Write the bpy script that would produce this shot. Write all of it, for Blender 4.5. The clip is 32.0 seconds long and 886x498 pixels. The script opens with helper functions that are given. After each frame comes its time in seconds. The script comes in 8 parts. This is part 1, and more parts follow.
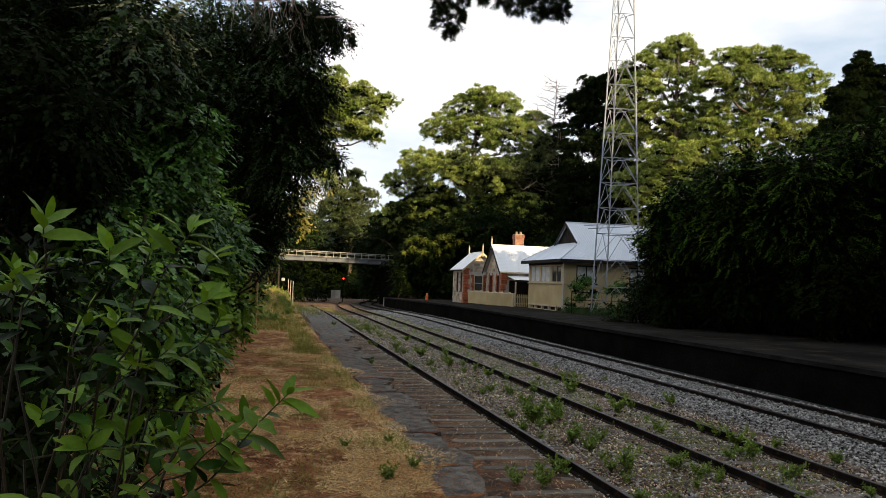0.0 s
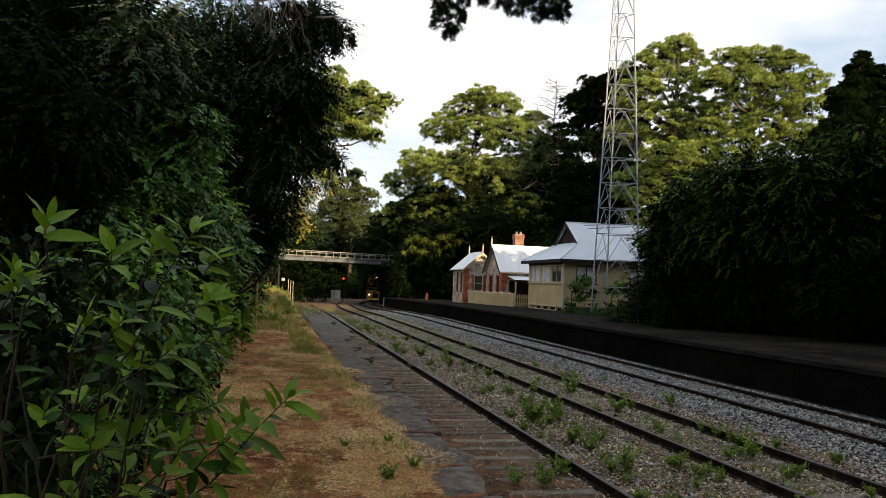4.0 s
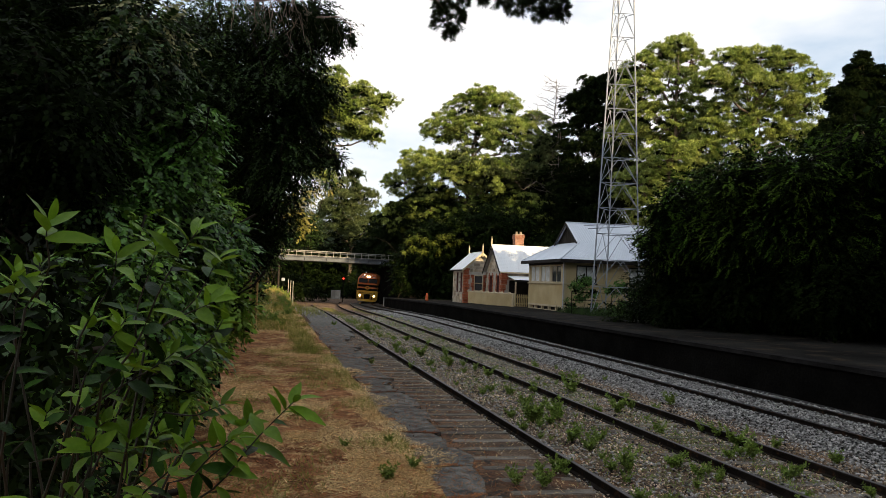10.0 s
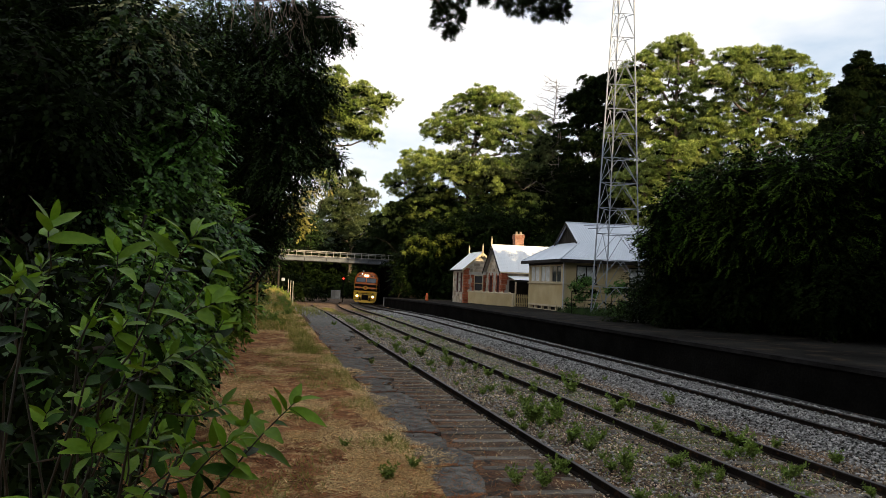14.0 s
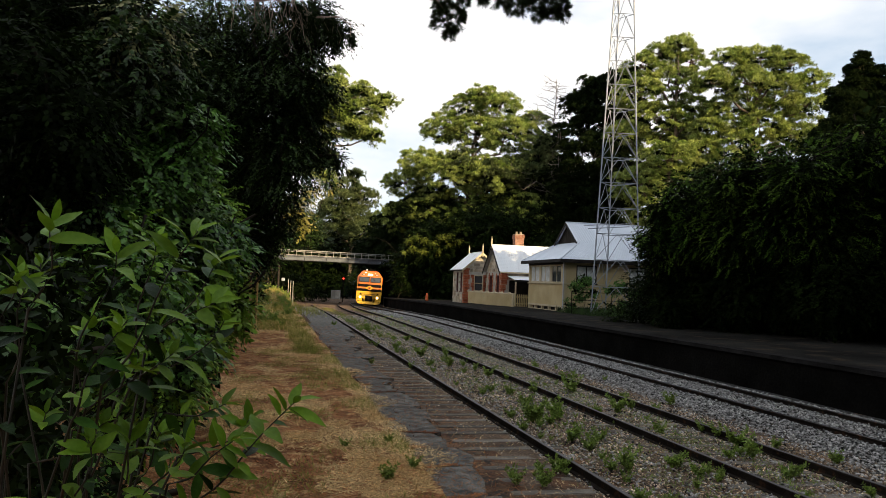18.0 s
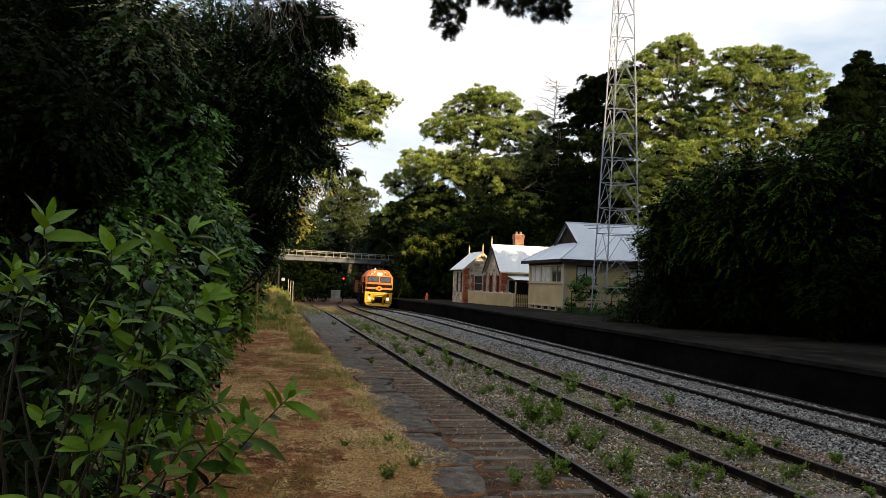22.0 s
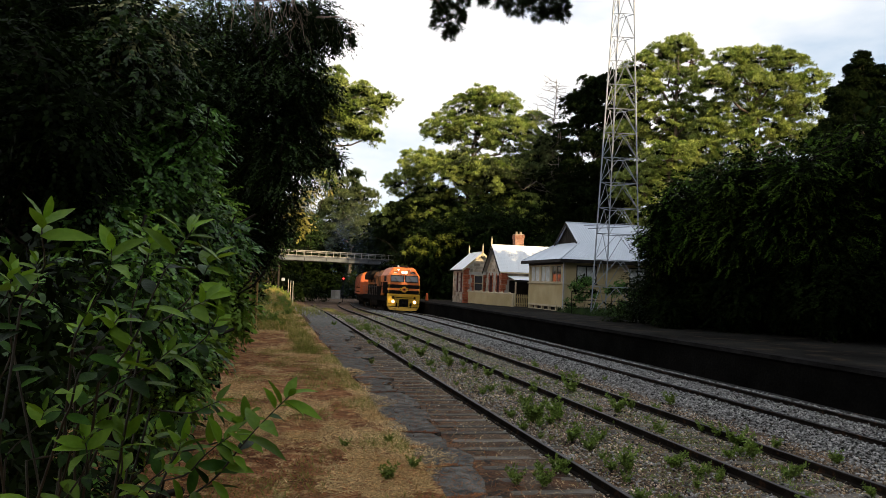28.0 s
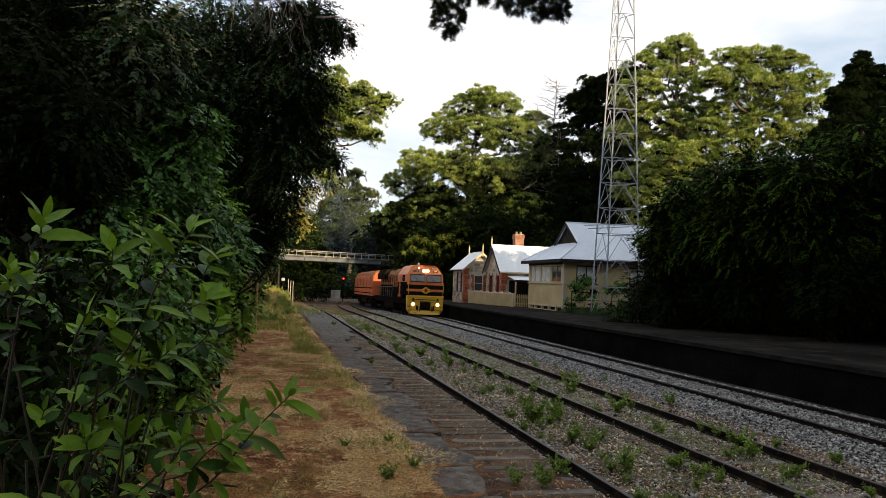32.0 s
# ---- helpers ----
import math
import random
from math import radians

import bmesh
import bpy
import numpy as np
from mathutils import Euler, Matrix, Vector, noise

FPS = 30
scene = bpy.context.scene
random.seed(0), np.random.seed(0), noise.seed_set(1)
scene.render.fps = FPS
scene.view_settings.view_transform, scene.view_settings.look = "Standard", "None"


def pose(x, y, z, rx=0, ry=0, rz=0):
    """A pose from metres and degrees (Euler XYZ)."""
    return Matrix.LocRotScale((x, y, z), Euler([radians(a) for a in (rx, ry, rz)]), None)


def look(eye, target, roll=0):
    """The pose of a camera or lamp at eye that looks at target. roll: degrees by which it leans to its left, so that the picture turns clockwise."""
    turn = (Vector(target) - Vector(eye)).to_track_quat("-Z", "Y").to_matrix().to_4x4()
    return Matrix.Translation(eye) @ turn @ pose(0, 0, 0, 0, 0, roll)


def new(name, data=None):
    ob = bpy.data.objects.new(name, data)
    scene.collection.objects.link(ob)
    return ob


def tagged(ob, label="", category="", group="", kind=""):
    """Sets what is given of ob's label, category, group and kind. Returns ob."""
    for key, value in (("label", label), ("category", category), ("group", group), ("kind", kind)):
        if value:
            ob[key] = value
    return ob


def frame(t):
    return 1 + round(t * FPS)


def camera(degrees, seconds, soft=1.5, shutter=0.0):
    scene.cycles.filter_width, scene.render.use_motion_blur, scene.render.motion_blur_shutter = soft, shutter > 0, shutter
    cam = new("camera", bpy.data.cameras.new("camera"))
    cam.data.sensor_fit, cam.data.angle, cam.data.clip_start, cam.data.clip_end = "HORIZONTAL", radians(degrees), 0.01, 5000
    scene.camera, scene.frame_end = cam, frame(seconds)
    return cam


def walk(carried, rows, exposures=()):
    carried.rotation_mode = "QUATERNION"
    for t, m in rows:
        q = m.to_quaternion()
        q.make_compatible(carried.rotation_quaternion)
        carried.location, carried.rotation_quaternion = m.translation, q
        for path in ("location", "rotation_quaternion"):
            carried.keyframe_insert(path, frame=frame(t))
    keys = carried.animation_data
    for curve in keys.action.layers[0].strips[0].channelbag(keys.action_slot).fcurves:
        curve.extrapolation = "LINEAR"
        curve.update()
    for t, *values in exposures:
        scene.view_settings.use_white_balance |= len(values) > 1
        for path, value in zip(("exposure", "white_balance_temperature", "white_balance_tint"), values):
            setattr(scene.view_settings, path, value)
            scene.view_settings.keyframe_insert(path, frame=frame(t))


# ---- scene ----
# ---------- camera ----------
cam = camera(62.0, 32.0, soft=0.65)
TILT = radians(2.63)
VIEW = look((0.0, 0.0, 2.8), (0.0, math.cos(TILT), 2.8 + math.sin(TILT)), 2.1)
walk(cam, [(0.0, VIEW), (32.0, VIEW)], exposures=[(0.0, 0.8, 6900, 10), (32.0, 0.8, 6900, 10)])

# ---------- light ----------
SUN_EL, SUN_AZ = 21.0, 50.0          # low evening sun, behind the camera and to its right
sun_way = Vector((math.sin(radians(SUN_AZ)) * math.cos(radians(SUN_EL)),
                  -math.cos(radians(SUN_AZ)) * math.cos(radians(SUN_EL)), math.sin(radians(SUN_EL))))
sun = new("sun", bpy.data.lights.new("sun", "SUN"))
sun.data.energy, sun.data.angle, sun.data.color = 5.0, radians(0.6), (1.0, 0.80, 0.50)
sun.matrix_world = look(sun_way * 100, (0, 0, 0))

world = bpy.data.worlds.new("sky")
scene.world = world
world.use_nodes = True
nt = world.node_tree
nt.nodes.clear()
w_out = nt.nodes.new("ShaderNodeOutputWorld")
w_bg = nt.nodes.new("ShaderNodeBackground")
w_sky = nt.nodes.new("ShaderNodeTexSky")
w_sky.sky_type, w_sky.sun_disc = "NISHITA", False
w_sky.sun_elevation, w_sky.sun_rotation = radians(SUN_EL), radians(180 - SUN_AZ)
w_tc = nt.nodes.new("ShaderNodeTexCoord")
w_map = nt.nodes.new("ShaderNodeMapping")
w_map.inputs["Scale"].default_value = (1.0, 1.0, 2.6)
w_noise = nt.nodes.new("ShaderNodeTexNoise")
w_noise.inputs["Scale"].default_value, w_noise.inputs["Detail"].default_value = 2.3, 7.0
w_ramp = nt.nodes.new("ShaderNodeValToRGB")
w_ramp.color_ramp.elements[0].position, w_ramp.color_ramp.elements[1].position = 0.40, 0.60
w_mix = nt.nodes.new("ShaderNodeMix")
w_mix.data_type = "RGBA"
w_mix.inputs["B"].default_value = (11.2, 11.2, 11.5, 1)
nt.links.new(w_tc.outputs["Generated"], w_map.inputs["Vector"])
nt.links.new(w_map.outputs[0], w_noise.inputs["Vector"])
nt.links.new(w_noise.outputs["Fac"], w_ramp.inputs[0])
w_sep = nt.nodes.new("ShaderNodeSeparateXYZ")          # thin bright cloud low down, clear blue overhead
w_high = nt.nodes.new("ShaderNodeMapRange")
w_high.interpolation_type = "SMOOTHSTEP"
w_high.inputs["From Min"].default_value, w_high.inputs["From Max"].default_value = 0.30, 0.62
w_high.inputs["To Min"].default_value, w_high.inputs["To Max"].default_value = 1.0, 0.62
w_mul = nt.nodes.new("ShaderNodeMath")
w_mul.operation = "MULTIPLY"
nt.links.new(w_tc.outputs["Generated"], w_sep.inputs[0])
nt.links.new(w_sep.outputs["Z"], w_high.inputs["Value"])
nt.links.new(w_ramp.outputs[0], w_mul.inputs[0])
nt.links.new(w_high.outputs[0], w_mul.inputs[1])
nt.links.new(w_mul.outputs[0], w_mix.inputs["Factor"])
w_haze = nt.nodes.new("ShaderNodeMix")
w_haze.data_type = "RGBA"
w_haze.inputs["Factor"].default_value = 0.6
w_haze.inputs["B"].default_value = (7.4, 9.2, 11.6, 1)
nt.links.new(w_sky.outputs[0], w_haze.inputs["A"])
nt.links.new(w_haze.outputs["Result"], w_mix.inputs["A"])
nt.links.new(w_mix.outputs["Result"], w_bg.inputs["Color"])
w_bg.inputs["Strength"].default_value = 0.064
nt.links.new(w_bg.outputs[0], w_out.inputs["Surface"])

# ---------- materials ----------
def surf(name, c1, c2, scale=1.0, fine=25.0, rough=0.8, bump=0.3, metal=0.0, vary=0.0, island=0.0,
         translucent=0.0, spec=0.5, grain=0.35, coord="Object", rust=None, rust_at=0.62):
    """Two-scale mottled surface: c1 to c2 in large patches, fine grain on top."""
    if rough >= 0.75 and spec == 0.5:
        spec = 0.12
    m = bpy.data.materials.new(name)
    m.use_nodes = True
    t = m.node_tree
    bs, out = t.nodes["Principled BSDF"], t.nodes["Material Output"]
    link = t.links.new
    tc = t.nodes.new("ShaderNodeTexCoord")
    n1 = t.nodes.new("ShaderNodeTexNoise")
    n1.inputs["Scale"].default_value, n1.inputs["Detail"].default_value = scale, 5
    n2 = t.nodes.new("ShaderNodeTexNoise")
    n2.inputs["Scale"].default_value, n2.inputs["Detail"].default_value = fine, 4
    src = tc.outputs[coord]
    link(src, n1.inputs["Vector"])
    link(src, n2.inputs["Vector"])
    r1 = t.nodes.new("ShaderNodeMapRange")
    r1.inputs["From Min"].default_value, r1.inputs["From Max"].default_value = 0.35, 0.65
    link(n1.outputs["Fac"], r1.inputs["Value"])
    mx = t.nodes.new("ShaderNodeMix")
    mx.data_type = "RGBA"
    mx.inputs["A"].default_value, mx.inputs["B"].default_value = (*c1, 1), (*c2, 1)
    link(r1.outputs[0], mx.inputs["Factor"])
    col = mx.outputs["Result"]
    if rust:
        n3 = t.nodes.new("ShaderNodeTexNoise")
        n3.inputs["Scale"].default_value, n3.inputs["Detail"].default_value = scale * 2.7, 8
        link(src, n3.inputs["Vector"])
        r3 = t.nodes.new("ShaderNodeMapRange")
        r3.inputs["From Min"].default_value, r3.inputs["From Max"].default_value = rust_at - 0.05, rust_at + 0.06
        link(n3.outputs["Fac"], r3.inputs["Value"])
        m3 = t.nodes.new("ShaderNodeMix")
        m3.data_type = "RGBA"
        m3.inputs["B"].default_value = (*rust, 1)
        link(r3.outputs[0], m3.inputs["Factor"])
        link(col, m3.inputs["A"])
        col = m3.outputs["Result"]
    # brightness: grain, per object, per island
    val = t.nodes.new("ShaderNodeMapRange")
    val.inputs["From Min"].default_value, val.inputs["From Max"].default_value = 0.25, 0.75
    val.inputs["To Min"].default_value, val.inputs["To Max"].default_value = 1 - grain, 1 + grain
    link(n2.outputs["Fac"], val.inputs["Value"])
    bright = val.outputs[0]
    for amount, node, socket in ((vary, "ShaderNodeObjectInfo", "Random"), (island, "ShaderNodeNewGeometry", "Random Per Island")):
        if amount:
            o = t.nodes.new(node)
            r = t.nodes.new("ShaderNodeMapRange")
            r.inputs["To Min"].default_value, r.inputs["To Max"].default_value = 1 - amount, 1 + amount
            link(o.outputs[socket], r.inputs["Value"])
            mu = t.nodes.new("ShaderNodeMath")
            mu.operation = "MULTIPLY"
            link(bright, mu.inputs[0])
            link(r.outputs[0], mu.inputs[1])
            bright = mu.outputs[0]
    hs = t.nodes.new("ShaderNodeHueSaturation")
    link(bright, hs.inputs["Value"])
    link(col, hs.inputs["Color"])
    link(hs.outputs[0], bs.inputs["Base Color"])
    bs.inputs["Roughness"].default_value, bs.inputs["Metallic"].default_value = rough, metal
    bs.inputs["Specular IOR Level"].default_value = spec
    if bump:
        b = t.nodes.new("ShaderNodeBump")
        b.inputs["Strength"].default_value, b.inputs["Distance"].default_value = bump, 0.02
        link(n2.outputs["Fac"], b.inputs["Height"])
        link(b.outputs[0], bs.inputs["Normal"])
    if translucent:
        tr = t.nodes.new("ShaderNodeBsdfTranslucent")
        link(hs.outputs[0], tr.inputs["Color"])
        ms = t.nodes.new("ShaderNodeMixShader")
        ms.inputs[0].default_value = translucent
        link(bs.outputs[0], ms.inputs[1])
        link(tr.outputs[0], ms.inputs[2])
        link(ms.outputs[0], out.inputs["Surface"])
    return m


def lamp_mat(name, colour, strength):
    m = bpy.data.materials.new(name)
    m.use_nodes = True
    b = m.node_tree.nodes["Principled BSDF"]
    b.inputs["Base Color"].default_value = (*colour, 1)
    b.inputs["Emission Color"].default_value = (*colour, 1)
    b.inputs["Emission Strength"].default_value = strength
    return m


def glass_mat(name, tint, rough=0.05):
    m = bpy.data.materials.new(name)
    m.use_nodes = True
    b = m.node_tree.nodes["Principled BSDF"]
    b.inputs["Base Color"].default_value = (*tint, 1)
    b.inputs["Roughness"].default_value = rough
    b.inputs["Specular IOR Level"].default_value = 0.8
    return m


ASPHALT = surf("worn asphalt", (0.075, 0.070, 0.062), (0.205, 0.192, 0.172), 4.5, 55, 0.9, 1.0, grain=0.75, vary=0.12, rust=(0.16, 0.10, 0.055), rust_at=0.61)
# Platform asphalt, wall and coping are coloured near black to carry the tree shade.
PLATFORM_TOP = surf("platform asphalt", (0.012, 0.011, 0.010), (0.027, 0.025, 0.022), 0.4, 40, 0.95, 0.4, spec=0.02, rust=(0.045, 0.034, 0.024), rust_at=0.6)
PLATFORM_FACE = surf("shade-dark stone wall", (0.006, 0.0055, 0.005), (0.012, 0.011, 0.01), 0.8, 12, 0.95, 0.6, vary=0.3, spec=0.0)
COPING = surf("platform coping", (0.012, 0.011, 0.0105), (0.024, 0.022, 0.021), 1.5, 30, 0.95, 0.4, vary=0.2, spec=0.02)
SOIL = surf("dry litter soil", (0.13, 0.050, 0.022), (0.43, 0.20, 0.085), 1.4, 34, 0.95, 1.0, grain=0.7, coord="Object", rust=(0.56, 0.34, 0.155), rust_at=0.57)
GROUND_MAT = surf("cess ground", (0.075, 0.048, 0.032), (0.165, 0.112, 0.076), 0.9, 35, 0.95, 1.0, grain=0.7, rust=(0.20, 0.12, 0.07), rust_at=0.60)
SOIL_DARK = surf("oily soil", (0.06, 0.031, 0.019), (0.19, 0.10, 0.055), 1.6, 30, 0.95, 1.0, grain=0.7, rust=(0.05, 0.04, 0.032), rust_at=0.56)
STONE = surf("ballast stone", (0.22, 0.207, 0.194), (0.37, 0.352, 0.332), 4, 40, 0.9, 0.3, island=0.95)
# Bed colour carries the dirt and the shade between ballast stones.
BED = surf("dusty track bed with gap shade", (0.03, 0.028, 0.026), (0.06, 0.056, 0.052), 1.0, 30, 0.95, 0.8)
STONE_BROWN = surf("dusty ballast stone", (0.27, 0.187, 0.118), (0.74, 0.60, 0.45), 1.2, 40, 0.9, 0.3, island=0.95)
SLEEPER = surf("weathered sleeper timber", (0.115, 0.096, 0.077), (0.225, 0.195, 0.162), 2.5, 50, 0.9, 0.6, vary=0.35)
RAIL_MAT = surf("rusty rail steel", (0.014, 0.0105, 0.0085), (0.028, 0.021, 0.017), 2, 40, 0.8, 0.3, spec=0.03, rust=(0.07, 0.035, 0.02), rust_at=0.62)
RAIL_TOP = surf("worn rail head", (0.045, 0.037, 0.034), (0.07, 0.06, 0.055), 1, 40, 0.45, 0.1, metal=0.6)
RAIL_SHINE = surf("polished rail head", (0.1, 0.095, 0.09), (0.15, 0.145, 0.14), 1, 40, 0.25, 0.05, metal=0.9)
BARK = surf("pine bark", (0.12, 0.085, 0.06), (0.25, 0.19, 0.14), 1.2, 9, 0.95, 0.9, grain=0.5)
BARK_GREY = surf("grey bark", (0.13, 0.115, 0.10), (0.24, 0.22, 0.20), 1.2, 9, 0.95, 0.9)
# Bark darkened to paint the shade under the dark crowns.
BARK_DARK = surf("shaded dark bark", (0.016, 0.012, 0.009), (0.035, 0.027, 0.02), 1.2, 9, 0.95, 0.9)
TWIG = surf("dark green-brown twig", (0.022, 0.018, 0.009), (0.045, 0.032, 0.016), 6, 40, 0.7, 0.2)
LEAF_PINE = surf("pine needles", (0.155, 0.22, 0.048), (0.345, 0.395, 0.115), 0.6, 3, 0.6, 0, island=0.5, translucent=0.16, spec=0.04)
# Shaded copy of the pine needles: the shade is in the colour.
LEAF_PINE_SHADE = surf("shaded pine needles", (0.009, 0.017, 0.005), (0.020, 0.031, 0.009), 0.3, 3, 0.6, 0, island=0.4, translucent=0.25, spec=0.03)
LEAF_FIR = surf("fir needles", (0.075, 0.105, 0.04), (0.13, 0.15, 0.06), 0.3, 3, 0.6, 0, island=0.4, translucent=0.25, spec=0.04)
# Broad leaves far darker than real ones: deep shade is in the colour.
LEAF_SHADE = surf("broad leaves with painted shade", (0.005, 0.010, 0.0025), (0.015, 0.025, 0.005), 0.5, 3, 0.55, 0, island=0.6, translucent=0.2, spec=0.02)
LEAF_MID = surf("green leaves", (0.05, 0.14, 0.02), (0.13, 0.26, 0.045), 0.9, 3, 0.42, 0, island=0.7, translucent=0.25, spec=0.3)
LEAF_WARM = surf("olive green leaves", (0.05, 0.11, 0.014), (0.115, 0.185, 0.028), 0.6, 3, 0.55, 0, island=0.4, translucent=0.3, spec=0.03)
LEAF_NEAR = surf("glossy young leaves", (0.10, 0.205, 0.012), (0.22, 0.34, 0.03), 7, 60, 0.42, 0.15, vary=0.4, island=0.3, translucent=0.3, grain=0.12, spec=0.15)
# Older leaves, deepened to carry the shade inside the near shrub.
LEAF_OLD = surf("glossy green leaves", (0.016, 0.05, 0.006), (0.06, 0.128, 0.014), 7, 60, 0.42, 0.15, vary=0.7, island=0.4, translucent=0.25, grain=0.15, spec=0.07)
# Olive leaf colour, brightened for boughs that stand in the sun.
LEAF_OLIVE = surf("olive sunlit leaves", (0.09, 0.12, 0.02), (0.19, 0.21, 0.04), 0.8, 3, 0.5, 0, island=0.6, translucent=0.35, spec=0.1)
# Brighter copy of the green leaves, for hedge sides open to light.
LEAF_LIT = surf("lit green leaves", (0.12, 0.24, 0.022), (0.22, 0.36, 0.05), 0.6, 3, 0.45, 0, island=0.5, translucent=0.3, spec=0.15)
# Dimmer copy, with shade in the colour.
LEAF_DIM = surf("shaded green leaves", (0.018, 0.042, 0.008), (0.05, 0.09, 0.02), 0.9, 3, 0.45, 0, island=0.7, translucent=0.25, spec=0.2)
LEAF_PALE = surf("pale leaves", (0.24, 0.235, 0.10), (0.42, 0.39, 0.19), 0.8, 3, 0.5, 0, island=0.4, translucent=0.3, spec=0.1)
# Yellow here is sunlight put into the leaf colour.
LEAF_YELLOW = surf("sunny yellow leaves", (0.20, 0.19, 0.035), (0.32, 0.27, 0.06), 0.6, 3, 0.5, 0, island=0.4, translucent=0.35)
WEED = surf("weed green", (0.15, 0.245, 0.03), (0.27, 0.35, 0.07), 3, 20, 0.6, 0, island=0.45, translucent=0.3)
STRAW = surf("dry straw", (0.62, 0.40, 0.17), (0.86, 0.63, 0.32), 0.5, 20, 0.9, 0, island=0.45, translucent=0.2)
GRASS = surf("rough grass", (0.20, 0.24, 0.045), (0.46, 0.40, 0.12), 0.5, 20, 0.8, 0, island=0.5, translucent=0.3)
LITTER = surf("brown leaf litter", (0.19, 0.062, 0.026), (0.48, 0.20, 0.078), 0.6, 20, 0.9, 0, island=0.7)
IRON_ROOF = surf("galvanised corrugated roof", (0.55, 0.59, 0.65), (0.64, 0.68, 0.74), 0.5, 12, 0.5, 0.05, metal=0.1, grain=0.1)
WHITE_ROOF = surf("pale corrugated roof", (0.76, 0.77, 0.78), (0.84, 0.84, 0.84), 0.5, 12, 0.5, 0.05, grain=0.06, rust=(0.6, 0.58, 0.56), rust_at=0.68)
CREAM = surf("cream paint", (0.43, 0.325, 0.165), (0.51, 0.40, 0.22), 0.8, 25, 0.75, 0.1, grain=0.12, rust=(0.38, 0.32, 0.22), rust_at=0.68)
CREAM_TRIM = surf("cream trim", (0.46, 0.37, 0.23), (0.54, 0.44, 0.28), 0.8, 25, 0.7, 0.1, grain=0.1, vary=0.08)
# Dark trim; also paints the shade in the veranda and under the floor.
DARK_TRIM = surf("dark timber for trim and shade", (0.016, 0.014, 0.013), (0.03, 0.025, 0.022), 2, 25, 0.7, 0.1, spec=0.1)
RED_WOOD = surf("dark red joinery", (0.09, 0.022, 0.018), (0.13, 0.035, 0.025), 2, 25, 0.6, 0.1)
BRICK = surf("red brick", (0.34, 0.09, 0.045), (0.44, 0.14, 0.07), 3, 40, 0.9, 0.4, vary=0.3)
OLD_BRICK = surf("weathered chimney brick", (0.27, 0.12, 0.08), (0.36, 0.18, 0.12), 3, 40, 0.9, 0.4, vary=0.3)
MORTAR = surf("mortar", (0.40, 0.36, 0.30), (0.48, 0.44, 0.38), 3, 40, 0.95, 0.3)
SANDSTONE = surf("coursed sandstone", (0.30, 0.235, 0.165), (0.52, 0.44, 0.34), 1.5, 30, 0.9, 0.5, vary=0.45)
WINDOW = glass_mat("window glass", (0.05, 0.055, 0.06), 0.06)
CURTAIN = surf("net curtain", (0.50, 0.50, 0.48), (0.62, 0.62, 0.60), 3, 30, 0.9, 0.2)
GALV = surf("galvanised steel", (0.42, 0.43, 0.45), (0.55, 0.56, 0.58), 1, 20, 0.5, 0.05, metal=0.3, grain=0.15, vary=0.08)
MAST_STEEL = surf("dull galvanised mast steel", (0.24, 0.26, 0.29), (0.34, 0.36, 0.39), 1, 20, 0.55, 0.05, metal=0.2, grain=0.15, vary=0.15)
BRIDGE_STEEL = surf("grey bridge paint", (0.085, 0.092, 0.105), (0.14, 0.15, 0.165), 0.6, 10, 0.7, 0.15, spec=0.2, rust=(0.24, 0.245, 0.25), rust_at=0.68)
BRIDGE_RAIL = surf("weathered white rail paint", (0.22, 0.205, 0.175), (0.34, 0.315, 0.27), 1, 20, 0.7, 0.1, vary=0.2)
TIMBER = surf("dark tarred timber", (0.022, 0.018, 0.014), (0.045, 0.037, 0.029), 1.5, 20, 0.9, 0.4, vary=0.2)
CONCRETE = surf("dull concrete", (0.24, 0.23, 0.21), (0.34, 0.33, 0.31), 0.8, 20, 0.95, 0.3)
ORANGE = surf("orange loco paint", (0.58, 0.132, 0.025), (0.66, 0.165, 0.032), 0.6, 15, 0.42, 0.03, grain=0.07, rust=(0.36, 0.09, 0.022), rust_at=0.72)
# Hood orange darkened for its shaded side, with soot patches.
SOOTY_SHADED_ORANGE = surf("sooty shaded orange loco paint", (0.22, 0.075, 0.020), (0.33, 0.11, 0.027), 0.6, 15, 0.6, 0.03, grain=0.2, vary=0.3, spec=0.1, rust=(0.05, 0.028, 0.016), rust_at=0.57)
BLACK = surf("black loco paint", (0.007, 0.0065, 0.006), (0.014, 0.0125, 0.0115), 0.8, 15, 0.8, 0.05, spec=0.0)
YELLOW = surf("yellow loco paint", (0.66, 0.36, 0.022), (0.74, 0.43, 0.035), 0.8, 15, 0.45, 0.03, grain=0.1, rust=(0.36, 0.18, 0.03), rust_at=0.66)
WORN_STEEL = surf("dull handrail steel", (0.10, 0.09, 0.08), (0.16, 0.145, 0.13), 1.2, 15, 0.7, 0.1)
# Rear engine's orange, dusty and redder, darkened further for its shade.
RED_ORANGE = surf("dusty shaded red-orange loco paint", (0.40, 0.075, 0.02), (0.52, 0.115, 0.03), 0.5, 15, 0.5, 0.03, grain=0.12, rust=(0.17, 0.045, 0.018), rust_at=0.60)
GRIME = surf("grimy underframe", (0.009, 0.008, 0.007), (0.022, 0.018, 0.015), 1.2, 15, 0.9, 0.3, spec=0.0)
CHROME = surf("bare steel", (0.5, 0.5, 0.5), (0.6, 0.6, 0.6), 1, 20, 0.35, 0.05, metal=1.0, grain=0.1)
WHITE = surf("white paint", (0.72, 0.72, 0.70), (0.8, 0.8, 0.78), 2, 20, 0.6, 0.05, grain=0.08)
